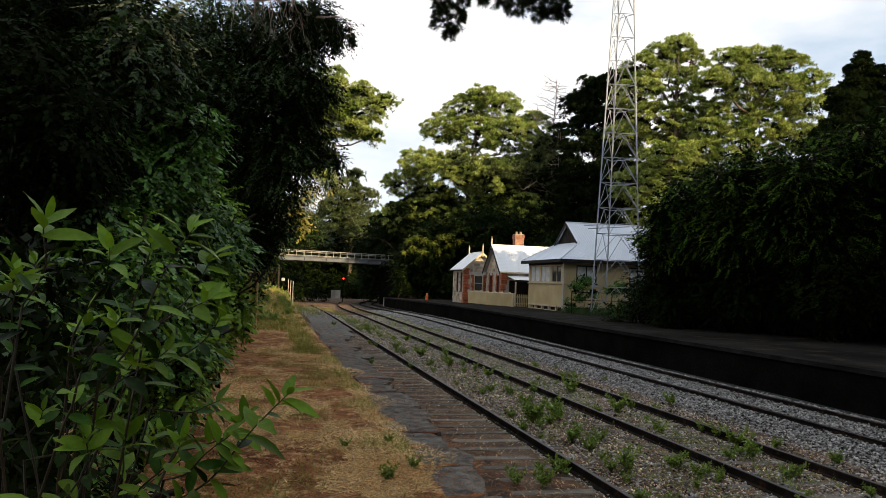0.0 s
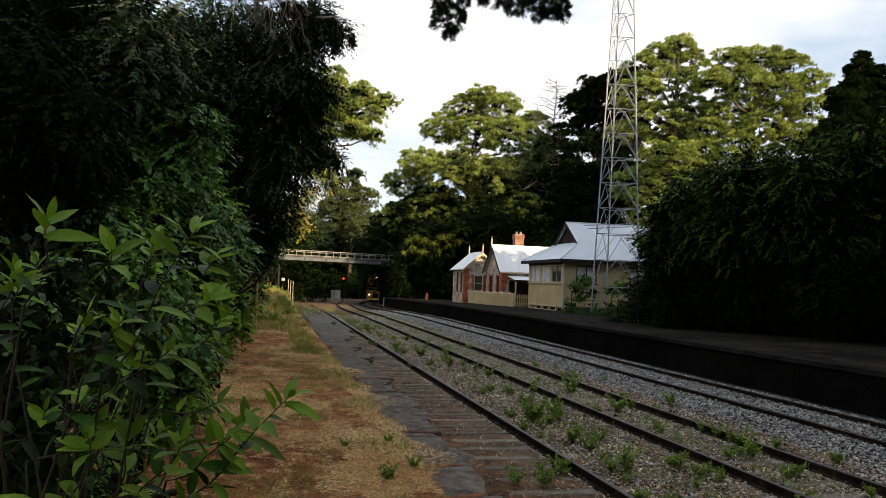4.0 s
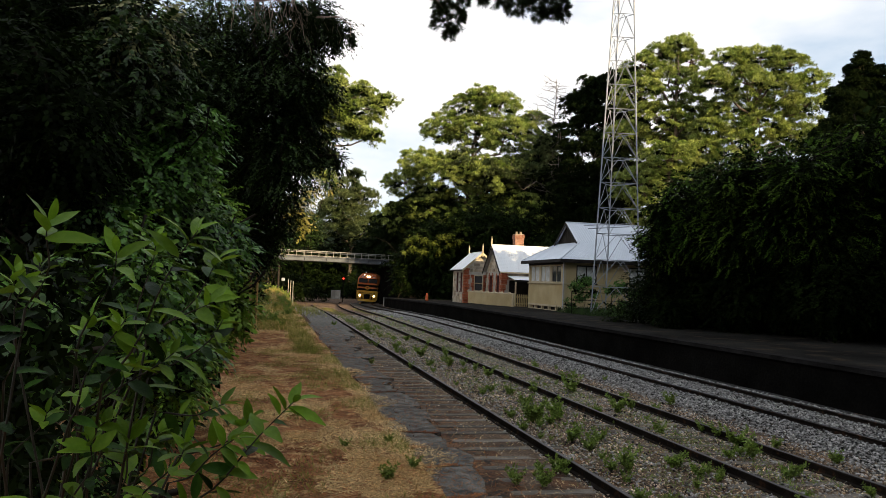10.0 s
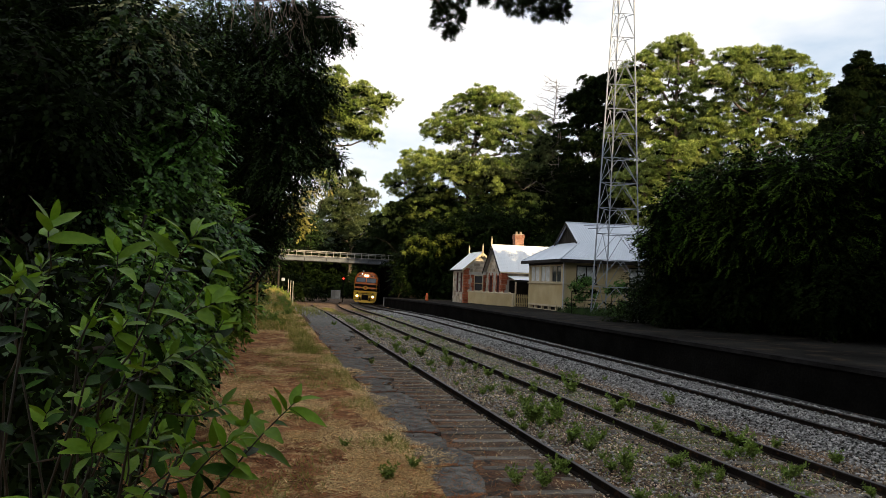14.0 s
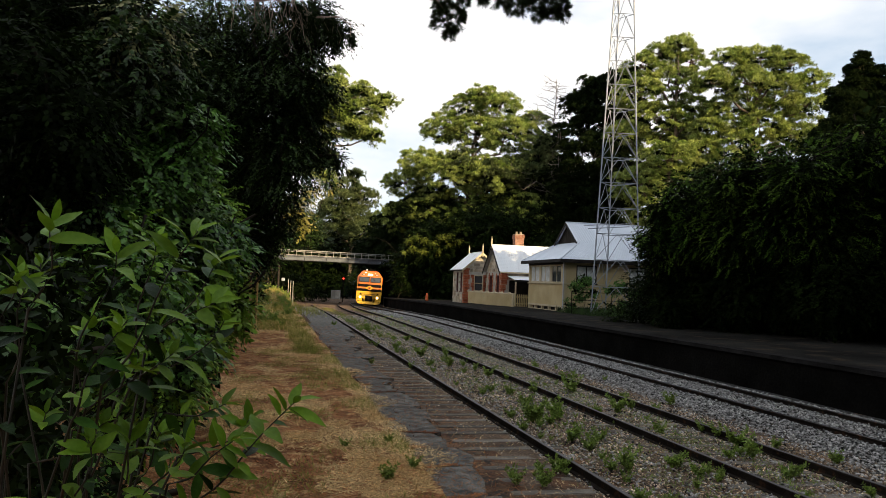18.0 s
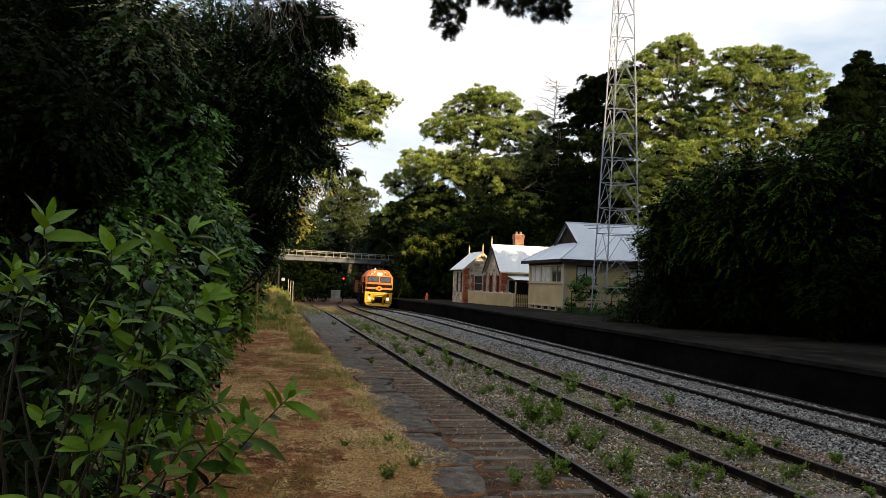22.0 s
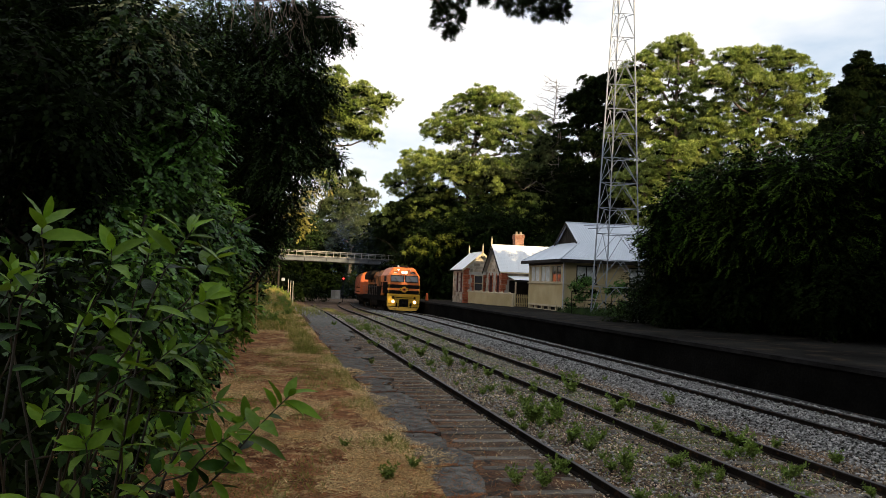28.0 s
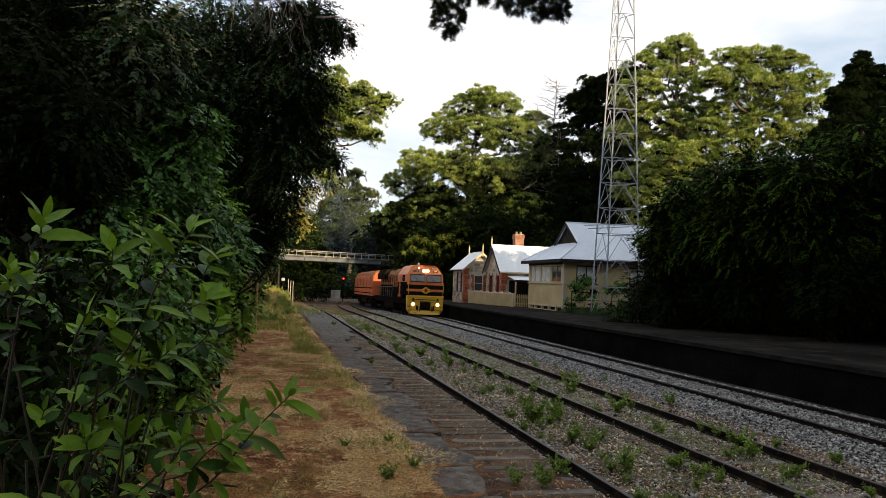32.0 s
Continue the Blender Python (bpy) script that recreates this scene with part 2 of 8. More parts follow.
SAFETY_ORANGE = surf("safety orange plastic", (0.75, 0.13, 0.03), (0.8, 0.17, 0.04), 2, 20, 0.5, 0.05, grain=0.1)
HEAD_GLOW = lamp_mat("headlight", (1.0, 0.82, 0.55), 26.0)
# Glow for a ring that imitates headlight glare.
GLARE_GLOW = lamp_mat("lamp glare ring", (1.0, 0.62, 0.28), 1.6)
DITCH_GLOW = lamp_mat("ditch light", (1.0, 0.86, 0.62), 22.0)
MARK_GLOW = lamp_mat("marker light", (1.0, 0.92, 0.8), 5.0)
RED_GLOW = lamp_mat("red signal light", (1.0, 0.025, 0.015), 4.5)

# ---------- building blocks ----------
class Shape:
    """Gathers boxes, tubes and plates into one mesh."""
    def __init__(self):
        self.v, self.f = [], []

    def add(self, verts, faces):
        n = len(self.v)
        self.v += [tuple(p) for p in verts]
        self.f += [tuple(i + n for i in f) for f in faces]
        return self

    def box(self, x0, x1, y0, y1, z0, z1, b=0.0):
        """A box with chamfered edges."""
        if b <= 0:
            v = [(x, y, z) for x in (x0, x1) for y in (y0, y1) for z in (z0, z1)]
            return self.add(v, [(0, 1, 3, 2), (4, 6, 7, 5), (0, 4, 5, 1), (2, 3, 7, 6), (0, 2, 6, 4), (1, 5, 7, 3)])
        bm = bmesh.new()
        bmesh.ops.create_cube(bm, size=1.0)
        bmesh.ops.scale(bm, vec=(x1 - x0, y1 - y0, z1 - z0), verts=bm.verts)
        bmesh.ops.bevel(bm, geom=bm.edges, offset=b, segments=1, affect="EDGES")
        c = ((x0 + x1) / 2, (y0 + y1) / 2, (z0 + z1) / 2)
        bm.verts.index_update()
        self.add([(p.co.x + c[0], p.co.y + c[1], p.co.z + c[2]) for p in bm.verts], [[p.index for p in f.verts] for f in bm.faces])
        bm.free()
        return self

    def tube(self, pts, radii, sides=6, caps=True):
        pts = [Vector(p) for p in pts]
        if not hasattr(radii, "__len__"):
            radii = [radii] * len(pts)
        rings = []
        for i, p in enumerate(pts):
            d = (pts[min(i + 1, len(pts) - 1)] - pts[max(i - 1, 0)]).normalized()
            a = d.cross(Vector((0, 0, 1)) if abs(d.z) < 0.9 else Vector((1, 0, 0))).normalized()
            b = d.cross(a)
            rings.append([p + (a * math.cos(k * 2 * math.pi / sides) + b * math.sin(k * 2 * math.pi / sides)) * radii[i] for k in range(sides)])
        v = [q for r in rings for q in r]
        f = [(i * sides + k, i * sides + (k + 1) % sides, (i + 1) * sides + (k + 1) % sides, (i + 1) * sides + k)
             for i in range(len(pts) - 1) for k in range(sides)]
        if caps:
            f += [tuple(range(sides))[::-1], tuple((len(pts) - 1) * sides + k for k in range(sides))]
        return self.add(v, f)

    def prism(self, outline, y0, y1):
        """An outline in x, z drawn out from y0 to y1."""
        n = len(outline)
        v = [(x, y0, z) for x, z in outline] + [(x, y1, z) for x, z in outline]
        return self.add(v, [tuple(range(n))[::-1], tuple(range(n, 2 * n))] + [(i, (i + 1) % n, n + (i + 1) % n, n + i) for i in range(n)])

    def plate(self, corners, t):
        """A four-cornered slab of thickness t below its corners."""
        c = [Vector(p) for p in corners]
        n = (c[1] - c[0]).cross(c[2] - c[0]).normalized()
        if n.z < 0:
            n = -n
        v = c + [p - n * t for p in c]
        k = len(c)
        return self.add(v, [tuple(range(k)), tuple(range(k, 2 * k))[::-1]] + [(i, k + i, k + (i + 1) % k, (i + 1) % k) for i in range(k)])

    def moved(self, m):
        self.v = [tuple(m @ Vector(p)) for p in self.v]
        return self

    def mesh(self, name, material, smooth=False):
        me = bpy.data.meshes.new(name)
        me.from_pydata(self.v, [], self.f)
        me.materials.append(material)
        bm = bmesh.new()
        bm.from_mesh(me)
        bmesh.ops.recalc_face_normals(bm, faces=bm.faces)
        bm.to_mesh(me)
        bm.free()
        if smooth:
            me.polygons.foreach_set("use_smooth", [True] * len(me.polygons))
        return me


def part(name, shape, material, parent=None, label="", smooth=False, at=None):
    me = shape.mesh(name, material, smooth) if isinstance(shape, Shape) else shape
    ob = new(name, me)
    if parent is not None:
        ob.parent = parent
    if at is not None:
        ob.matrix_basis = at
    if label:
        ob["label"] = label
    return ob


def quads(name, verts, material, n=4):
    """A mesh of loose n-cornered leaves from an array of shape (count, n, 3)."""
    verts = np.asarray(verts, dtype=np.float32)
    count = len(verts)
    me = bpy.data.meshes.new(name)
    me.vertices.add(count * n)
    me.vertices.foreach_set("co", verts.reshape(-1))
    me.loops.add(count * n)
    me.loops.foreach_set("vertex_index", np.arange(count * n, dtype=np.int32))
    me.polygons.add(count)
    me.polygons.foreach_set("loop_start", np.arange(0, count * n, n, dtype=np.int32))
    me.polygons.foreach_set("loop_total", np.full(count, n, dtype=np.int32))
    me.update(calc_edges=True)
    me.materials.append(material)
    return me


def unit(a):
    return a / np.maximum(np.linalg.norm(a, axis=-1, keepdims=True), 1e-6)


def leaf_cloud(rng, centres, radii, per, length, width, up=0.5, out=0.8, shell=0.5, droop=0.0):
    """Rhombic leaves round clump centres: (count, 4, 3)."""
    centres, radii = np.repeat(np.asarray(centres, float), per, axis=0), np.repeat(np.asarray(radii, float), per, axis=0)
    d = unit(rng.normal(size=(len(centres), 3)))
    r = rng.uniform(0, 1, (len(centres), 1)) ** (1 - shell * 0.7)
    p = centres + d * r * radii
    a = unit(d * out + rng.normal(size=d.shape) * 0.6 + np.array([0, 0, up - droop]))
    nrm = unit(rng.normal(size=d.shape) + np.array([0, 0, 1.0]))
    side = unit(np.cross(a, nrm))
    l = length * rng.uniform(0.6, 1.25, (len(p), 1))
    w = width * rng.uniform(0.7, 1.2, (len(p), 1))
    mid = p + a * l * 0.45
    return np.stack([p, mid + side * w / 2, p + a * l, mid - side * w / 2], axis=1)


def clumps(rng, lobes, per_area, flat=0.45, size=(0.5, 0.9), skin=0.6, squash=0.85):
    """Clump centres spread through the lobes (x, y, z, r) of a crown, and their radii."""
    cs, rs = [], []
    for x, y, z, r in lobes:
        k = max(5, int(per_area * r * r))
        d = unit(rng.normal(size=(k, 3)))
        q = rng.uniform(0, 1, (k, 1)) ** (1 - skin * 0.75)
        cs.append(np.array([x, y, z]) + d * q * r * np.array([1.0, 1.0, squash]))
        s = rng.uniform(*size, (k, 1)) * np.array([[1.0, 1.0, flat]]) * min(1.0, 0.45 + r * 0.5)
        rs.append(s)
    return np.concatenate(cs), np.concatenate(rs)


def limb(shape, rng, a, b, r0, r1, steps=5, wob=0.08, sag=0.0, sides=6):
    a, b = Vector(a), Vector(b)
    n = (b - a).length
    pts = []
    for i in range(steps + 1):
        k = i / steps
        p = a.lerp(b, k)
        if 0 < i < steps:
            p += Vector(rng.normal(size=3)) * n * wob * 0.5
        p.z += math.sin(k * math.pi) * sag * n
        pts.append(p)
    shape.tube(pts, [r0 + (r1 - r0) * i / steps for i in range(steps + 1)], sides)


def mesh_from(name, verts, faces, material):
    """A mesh from an array of points and an array of faces with the same number of corners."""
    verts, faces = np.asarray(verts, np.float32).reshape(-1, 3), np.asarray(faces, np.int32)
    me = bpy.data.meshes.new(name)
    me.vertices.add(len(verts))
    me.vertices.foreach_set("co", verts.reshape(-1))
    me.loops.add(faces.size)
    me.loops.foreach_set("vertex_index", faces.reshape(-1))
    me.polygons.add(len(faces))
    me.polygons.foreach_set("loop_start", np.arange(0, faces.size, faces.shape[1], dtype=np.int32))
    me.polygons.foreach_set("loop_total", np.full(len(faces), faces.shape[1], dtype=np.int32))
    me.update(calc_edges=True)
    me.materials.append(material)
    return me


def over(a, b):
    """The part of a that stands square to b, at unit length."""
    return unit(a - b * np.sum(a * b, axis=-1, keepdims=True))


def sprays(name, rng, lobes, per_area, material, leaf=0.08, wide=0.55, count=10, length=0.4, droop=0.35, skin=0.75, corners=6, lay=0.9, flop=0.3):
    """Leafy twigs that hang outwards in layers from the skin of the lobes: each carries leaves to both sides, in one plane."""
    ps, ds = [], []
    for x, y, z, r in lobes:
        k = max(6, int(per_area * r * r))
        d = unit(rng.normal(size=(k, 3)))
        q = np.where(rng.uniform(0, 1, (k, 1)) < skin, rng.uniform(0.72, 1.06, (k, 1)), rng.uniform(0.25, 0.8, (k, 1)))
        ps.append(np.array([x, y, z]) + d * q * max(0.5 * r, r - 0.4 * length))
        ds.append(d)
    p, d = np.concatenate(ps), np.concatenate(ds)
    n = len(p)
    flat = d * np.array([1.0, 1.0, 0.35])
    axis = unit(flat + np.array([0, 0, -droop]) + rng.normal(size=d.shape) * 0.38)
    nrm = over(np.array([0, 0, lay]) + d * 0.55 + rng.normal(size=d.shape) * 0.25, axis)
    side = np.cross(axis, nrm)
    long = length * rng.uniform(0.6, 1.3, (n, 1))
    size = leaf * rng.uniform(0.75, 1.2, (n, 1))
    out = []
    for j in range(count):
        f = (j + 0.6) / count
        at = p + axis * long * f - np.array([0, 0, 1.0]) * long * 0.25 * f * f
        s = 1.0 if j % 2 else -1.0
        way = unit(axis * (0.5 + 0.5 * f) + side * s * (0.9 - 0.45 * f) + rng.normal(size=d.shape) * 0.22 - np.array([0, 0, flop]))
        up = over(nrm + rng.normal(size=d.shape) * flop, way)
        across = np.cross(way, up)
        l = size * rng.uniform(0.7, 1.25, (n, 1)) * (1.0 - 0.25 * abs(f - 0.5))
        w = l * wide * 0.5
        if corners == 4:
            out.append(np.stack([at, at + way * l * 0.45 + across * w, at + way * l, at + way * l * 0.45 - across * w], 1))
        else:
            a, b, tip = at + way * l * 0.28, at + way * l * 0.66 - up * l * 0.03, at + way * l - up * l * 0.14
            out.append(np.stack([at, a + across * w * 0.9, b + across * w * 0.85, tip, b - across * w * 0.85, a - across * w * 0.9], 1))
    return quads(name, np.concatenate(out), material, corners)


def pine_tufts(name, rng, lobes, material, plates=2.0, spread=(0.55, 1.15), per_plate=15, needles=12, length=0.42, width=0.085, up=0.8, squash=0.8, thick=0.22):
    """Pine foliage: flat boughs round the lobes, each bearing tufts of stiff needles that fan upwards and outwards. A tuft is one island."""
    cs, ws = [], []
    for x, y, z, r in lobes:
        k = max(6, int(plates * r * r))
        d = unit(rng.normal(size=(k, 3)) + np.array([0, 0, 0.25]))
        q = rng.uniform(0.5, 1.0, (k, 1)) ** 0.6
        c = np.array([x, y, z]) + d * q * r * np.array([1.0, 1.0, squash])
        m = rng.uniform(*spread, (k, 1, 1))
        e = rng.normal(size=(k, per_plate, 3)) * 0.5
        tilt = (d[:, None, :2] * e[..., :2]).sum(-1, keepdims=True)
        e = np.concatenate([e[..., :2], e[..., 2:] * thick - 0.35 * tilt - 0.12 * (e[..., :2] ** 2).sum(-1, keepdims=True)], -1)
        cs.append((c[:, None] + e * m).reshape(-1, 3))
        ws.append(unit(d[:, None] * 0.55 + e * np.array([0.7, 0.7, 0.2]) + np.array([0, 0, up]) + rng.normal(size=e.shape) * 0.25).reshape(-1, 3))
    c, w = np.concatenate(cs), np.concatenate(ws)
    n = len(c)
    way = unit(w[:, None] + rng.normal(size=(n, needles, 3)) * 0.55)
    across = unit(np.cross(way, rng.normal(size=way.shape)))
    l = length * rng.uniform(0.6, 1.25, (n, needles, 1))
    half = width * 0.5 * rng.uniform(0.7, 1.3, (n, needles, 1))
    a = c[:, None] + way * l + across * half
    b = c[:, None] + way * l * 0.85 - across * half
    verts = np.concatenate([c[:, None], a, b], 1)
    base = (np.arange(n) * (1 + 2 * needles))[:, None]
    i = np.arange(needles)[None]
    faces = np.stack([np.broadcast_to(base, (n, needles)), base + 1 + i, base + 1 + needles + i], -1).reshape(-1, 3)
    return mesh_from(name, verts, faces, material)


def tree(name, base, lobes, label, leaf, bark=None, trunk_r=0.35, per_area=6.0, per=60, leaf_l=0.4, leaf_w=0.12,
         flat=0.45, clump=(0.5, 0.9), seed=1, up=0.5, droop=0.0, category="tree", skin=0.6, second=None, core=1.0, top=None, young=0.5, pine=None, leafy=None):
    """A tree: tapered trunk with limbs out to each lobe of its crown, and a crown of many small leaves in clumps."""
    rng = np.random.default_rng(seed)
    bx, by, bz = base
    thing = new(name)
    thing.location = base
    tagged(thing, label, category)
    wood = Shape()
    hi = max(lobes, key=lambda l: l[2])
    tip = (hi[0] - bx, hi[1] - by, hi[2] - bz) if top is None else top
    limb(wood, rng, (0, 0, -0.3), tip, trunk_r, trunk_r * 0.15, 8, 0.03, sides=8)
    for x, y, z, r in lobes:
        k = max(0.12, min(0.92, (z - bz) / max(0.1, tip[2]) - 0.16))
        a = Vector((tip[0] * k, tip[1] * k, tip[2] * k))
        limb(wood, rng, a, (x - bx, y - by, z - bz), trunk_r * (0.5 if pine else 0.34) * (1.1 - k * 0.6), 0.05 if pine else 0.03, 5, 0.10, 0.05)
        for _ in range(7 if pine else 3):
            d = unit(rng.normal(size=3)) * r * rng.uniform(0.3, 0.62) if pine else rng.normal(size=3) * r * 0.55
            limb(wood, rng, (x - bx, y - by, z - bz), (x - bx + d[0], y - by + d[1], z - bz + abs(d[2])), trunk_r * (0.16 if pine else 0.09), 0.02, 3, 0.1, sides=4)
    part("trunk", wood, bark or (BARK_DARK if leaf in (LEAF_SHADE, LEAF_DIM) else BARK), thing, smooth=True)
    local = [(x - bx, y - by, z - bz, r) for x, y, z, r in lobes]
    if pine or leafy:
        if pine:
            part("crown", pine_tufts("crown", rng, local, leaf, **pine), leaf, thing)
        else:
            part("crown", sprays("crown", rng, local, per_area, leaf, **leafy), leaf, thing)
        # Second leaf colour, only on lobes above height share young.
        if second:
            high = sorted(l[2] for l in local)[int(len(local) * young)]
            part("second_foliage", sprays("second_foliage", rng, [l for l in local if l[2] >= high], per_area * 0.5, second, **dict(leafy or {}, skin=1.0)), second, thing)
        # Dark leaves inside the crown paint its inner shade.
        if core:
            dark = LEAF_PINE_SHADE if pine else LEAF_SHADE
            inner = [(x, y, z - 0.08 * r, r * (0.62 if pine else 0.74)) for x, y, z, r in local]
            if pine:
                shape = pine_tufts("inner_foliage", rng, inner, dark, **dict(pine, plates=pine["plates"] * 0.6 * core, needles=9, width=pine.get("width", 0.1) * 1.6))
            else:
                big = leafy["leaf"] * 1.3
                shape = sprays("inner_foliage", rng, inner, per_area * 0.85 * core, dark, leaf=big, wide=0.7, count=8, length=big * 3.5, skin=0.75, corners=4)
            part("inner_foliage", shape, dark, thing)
        return thing
    cores = [(x, y, z - 0.12 * r, r * 0.72) for x, y, z, r in local]
    cs, rs = clumps(rng, local, per_area, flat, clump, skin)
    part("crown", quads("crown", leaf_cloud(rng, cs, rs, per, leaf_l, leaf_w, up, droop=droop), leaf), leaf, thing)
    # Inner leaves again in the shade colour.
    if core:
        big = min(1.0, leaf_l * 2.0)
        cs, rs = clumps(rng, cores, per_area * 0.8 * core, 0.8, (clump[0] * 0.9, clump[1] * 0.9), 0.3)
        dark = LEAF_PINE_SHADE if leaf in (LEAF_PINE, LEAF_FIR, LEAF_PINE_SHADE) else LEAF_SHADE
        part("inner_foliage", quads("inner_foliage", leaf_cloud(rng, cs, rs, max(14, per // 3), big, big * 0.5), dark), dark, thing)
    if second:
        high = sorted(l[2] for l in local)[int(len(local) * young)]
        cs, rs = clumps(rng, [l for l in local if l[2] >= high], per_area * 0.75, flat, clump, 0.9)
        part("second_foliage", quads("second_foliage", leaf_cloud(rng, cs, rs, per // 2, leaf_l, leaf_w, up, droop=droop), second), second, thing)
    return thing

# ---------- plan: distances u along the straight tracks, v across them ----------
TURN = math.atan(0.235)
CA, SA = math.cos(TURN), math.sin(TURN)


def grade(u):
    """The line falls gently away past the platform."""
    return -0.009 * max(0.0, u - 60.0)


def place(u, v, z=0.0):
    return Vector((-u * SA + v * CA, u * CA + v * SA, z))


KNOT_U = [-60, 0, 50, 60, 72, 82, 90, 97, 103, 114, 122, 128, 150, 180]
KNOT_V = [12.82, 12.82, 12.82, 12.78, 12.5, 12.28, 12.24, 12.62, 13.4, 15.6, 18.0, 20.2, 29.0, 46.0]
_u = np.linspace(-60, 180, 961)
_v = np.interp(_u, KNOT_U, KNOT_V)
_k = np.exp(-np.linspace(-2.2, 2.2, 37) ** 2)
_v = np.convolve(np.pad(_v, 18, mode="reflect", reflect_type="odd"), _k / _k.sum(), mode="valid")


def main_v(u):
    return float(np.interp(u, _u, _v))


A_V, B_V, GAUGE = 4.08, 8.31, 1.60


def sstep(a, b, x):
    t = np.clip((x - a) / (b - a), 0, 1)
    return t * t * (3 - 2 * t)


def track_pose(u, v, z=0.0, turn=0.0):
    """A pose whose x runs across the tracks (v) and whose y runs along them (u)."""
    p = place(u, v, z)
    return pose(p.x, p.y, p.z, 0, 0, math.degrees(TURN) + turn)


# ---------- ground ----------
def ground_z(u, v):
    u, v = np.asarray(u, float), np.asarray(v, float)
    fall = -0.009 * np.maximum(0.0, u - 60)
    mv = np.interp(u, _u, _v)
    z = fall - 0.17 + 0 * v
    z = z + 0.10 * sstep(2.75, 2.35, v)                                   # litter path beside the old slab
    z = z + (1.1 + 0.010 * np.maximum(u, 0)) * sstep(-1.8, -6.0, v)     # bank under the hedge
    z = z + 3.0 * sstep(-6.0, -30.0, v)
    z = z + 1.05 * sstep(mv + 3.0, mv + 6.0, v)                         # behind the platform wall
    z = z + 3.4 * sstep(30, 60, v) + 8 * sstep(60, 160, v)
    z = z + 4.2 * sstep(90, 101, u) * sstep(mv + 4.0, mv + 11.0, v)       # bridge approach banks
    z = z + 3.6 * sstep(80, 96, u) * sstep(-4.0, -9.0, v)
    z = z + 1.75 * sstep(52, 80, u) * sstep(2.95, 1.0, v) * sstep(-6, -2, v)   # grassy rise before the bridge
    z = z + 14 * sstep(170, 420, u)
    return z


def sheet(name, us, vs, zf, material, lift=0.0, rough=0.0, seed=0):
    rng = np.random.default_rng(seed)
    uu, vv = np.meshgrid(np.array(us), np.array(vs), indexing="ij")
    zz = zf(uu, vv) + lift + rng.normal(size=uu.shape) * rough
    x, y = -uu * SA + vv * CA, uu * CA + vv * SA
    n, m = uu.shape
    verts = np.stack([x, y, zz], axis=-1).reshape(-1, 3)
    idx = np.arange(n * m).reshape(n, m)
    f = np.stack([idx[:-1, :-1], idx[1:, :-1], idx[1:, 1:], idx[:-1, 1:]], axis=-1).reshape(-1, 4)
    me = bpy.data.meshes.new(name)
    me.from_pydata(verts.tolist(), [], f[:, ::-1].tolist())
    me.materials.append(material)
    me.polygons.foreach_set("use_smooth", [True] * len(me.polygons))
    return new(name, me)


us = np.concatenate([np.linspace(-900, -60, 12), np.linspace(-50, 2, 14), np.linspace(4, 140, 150), np.linspace(144, 200, 15), np.linspace(240, 1600, 14)])
vs = np.concatenate([np.linspace(-900, -60, 10), np.linspace(-50, -10, 12), np.linspace(-9, 24, 100), np.linspace(26, 70, 16), np.linspace(80, 1000, 12)])
tagged(sheet("ground", us, vs, ground_z, GROUND_MAT, 0, 0.006, 1), "dusty brown earth and cess beside the railway", "ground", kind="structure")
tagged(sheet("footpath", np.linspace(-6, 80, 240), np.concatenate([[-3.2], np.linspace(-3.0, 2.6, 36)]), ground_z, SOIL, 0.03, 0.006, 2),
       "path of dry brown leaf litter and straw", "path", kind="structure")

tagged(sheet("siding_bed", np.linspace(2, 90, 200), np.linspace(2.5, 5.6, 16),
             lambda a, b: -0.009 * np.maximum(0, a - 60) - 0.175 + 0.075 * sstep(3.7, 3.0, b), SOIL_DARK, 0.003, 0.004, 3),
       "brown soil packed between the old sleepers", "soil", kind="structure")

# old slab of asphalt over the lifted rail, its broken edge in pieces
slab = new("pavement")
tagged(slab, "cracked grey asphalt slab along the old siding", "pavement", kind="structure")
rng = np.random.default_rng(11)
JOINTS = []
u = 4.0
while u < 74:
    far = sstep(34, 42, u)
    length = 1.5 + rng.uniform(-0.3, 0.9) + 5.0 * far
    jag = 1 - far
    right = 3.2 + 0.022 * max(0, u - 8) + rng.normal() * 0.10 * jag + (4.78 - 3.6) * far
    right = min(right, 4.72)
    left = 2.3 + 0.12 * math.sin(u * 0.7) + rng.normal() * 0.12 * jag + 0.012 * max(0, u - 15)
    g = grade(u)
    s = Shape()
    gap = 0.012 * jag
    c = [place(u + gap, left, g - 0.06), place(u + gap, right + rng.normal() * 0.12 * jag, g - 0.062 + rng.normal() * 0.008 * jag),
         place(u + length * 0.5, right + 0.06 + rng.normal() * 0.10 * jag, g - 0.063), place(u + length - gap, right + rng.normal() * 0.1 * jag, g - 0.064),
         place(u + length - gap, left + rng.normal() * 0.1, g - 0.058)]
    s.plate([(p.x, p.y, p.z) for p in c], 0.1)
    part("slab", s, ASPHALT, slab)
    JOINTS.append((u, left, right))
    u += length

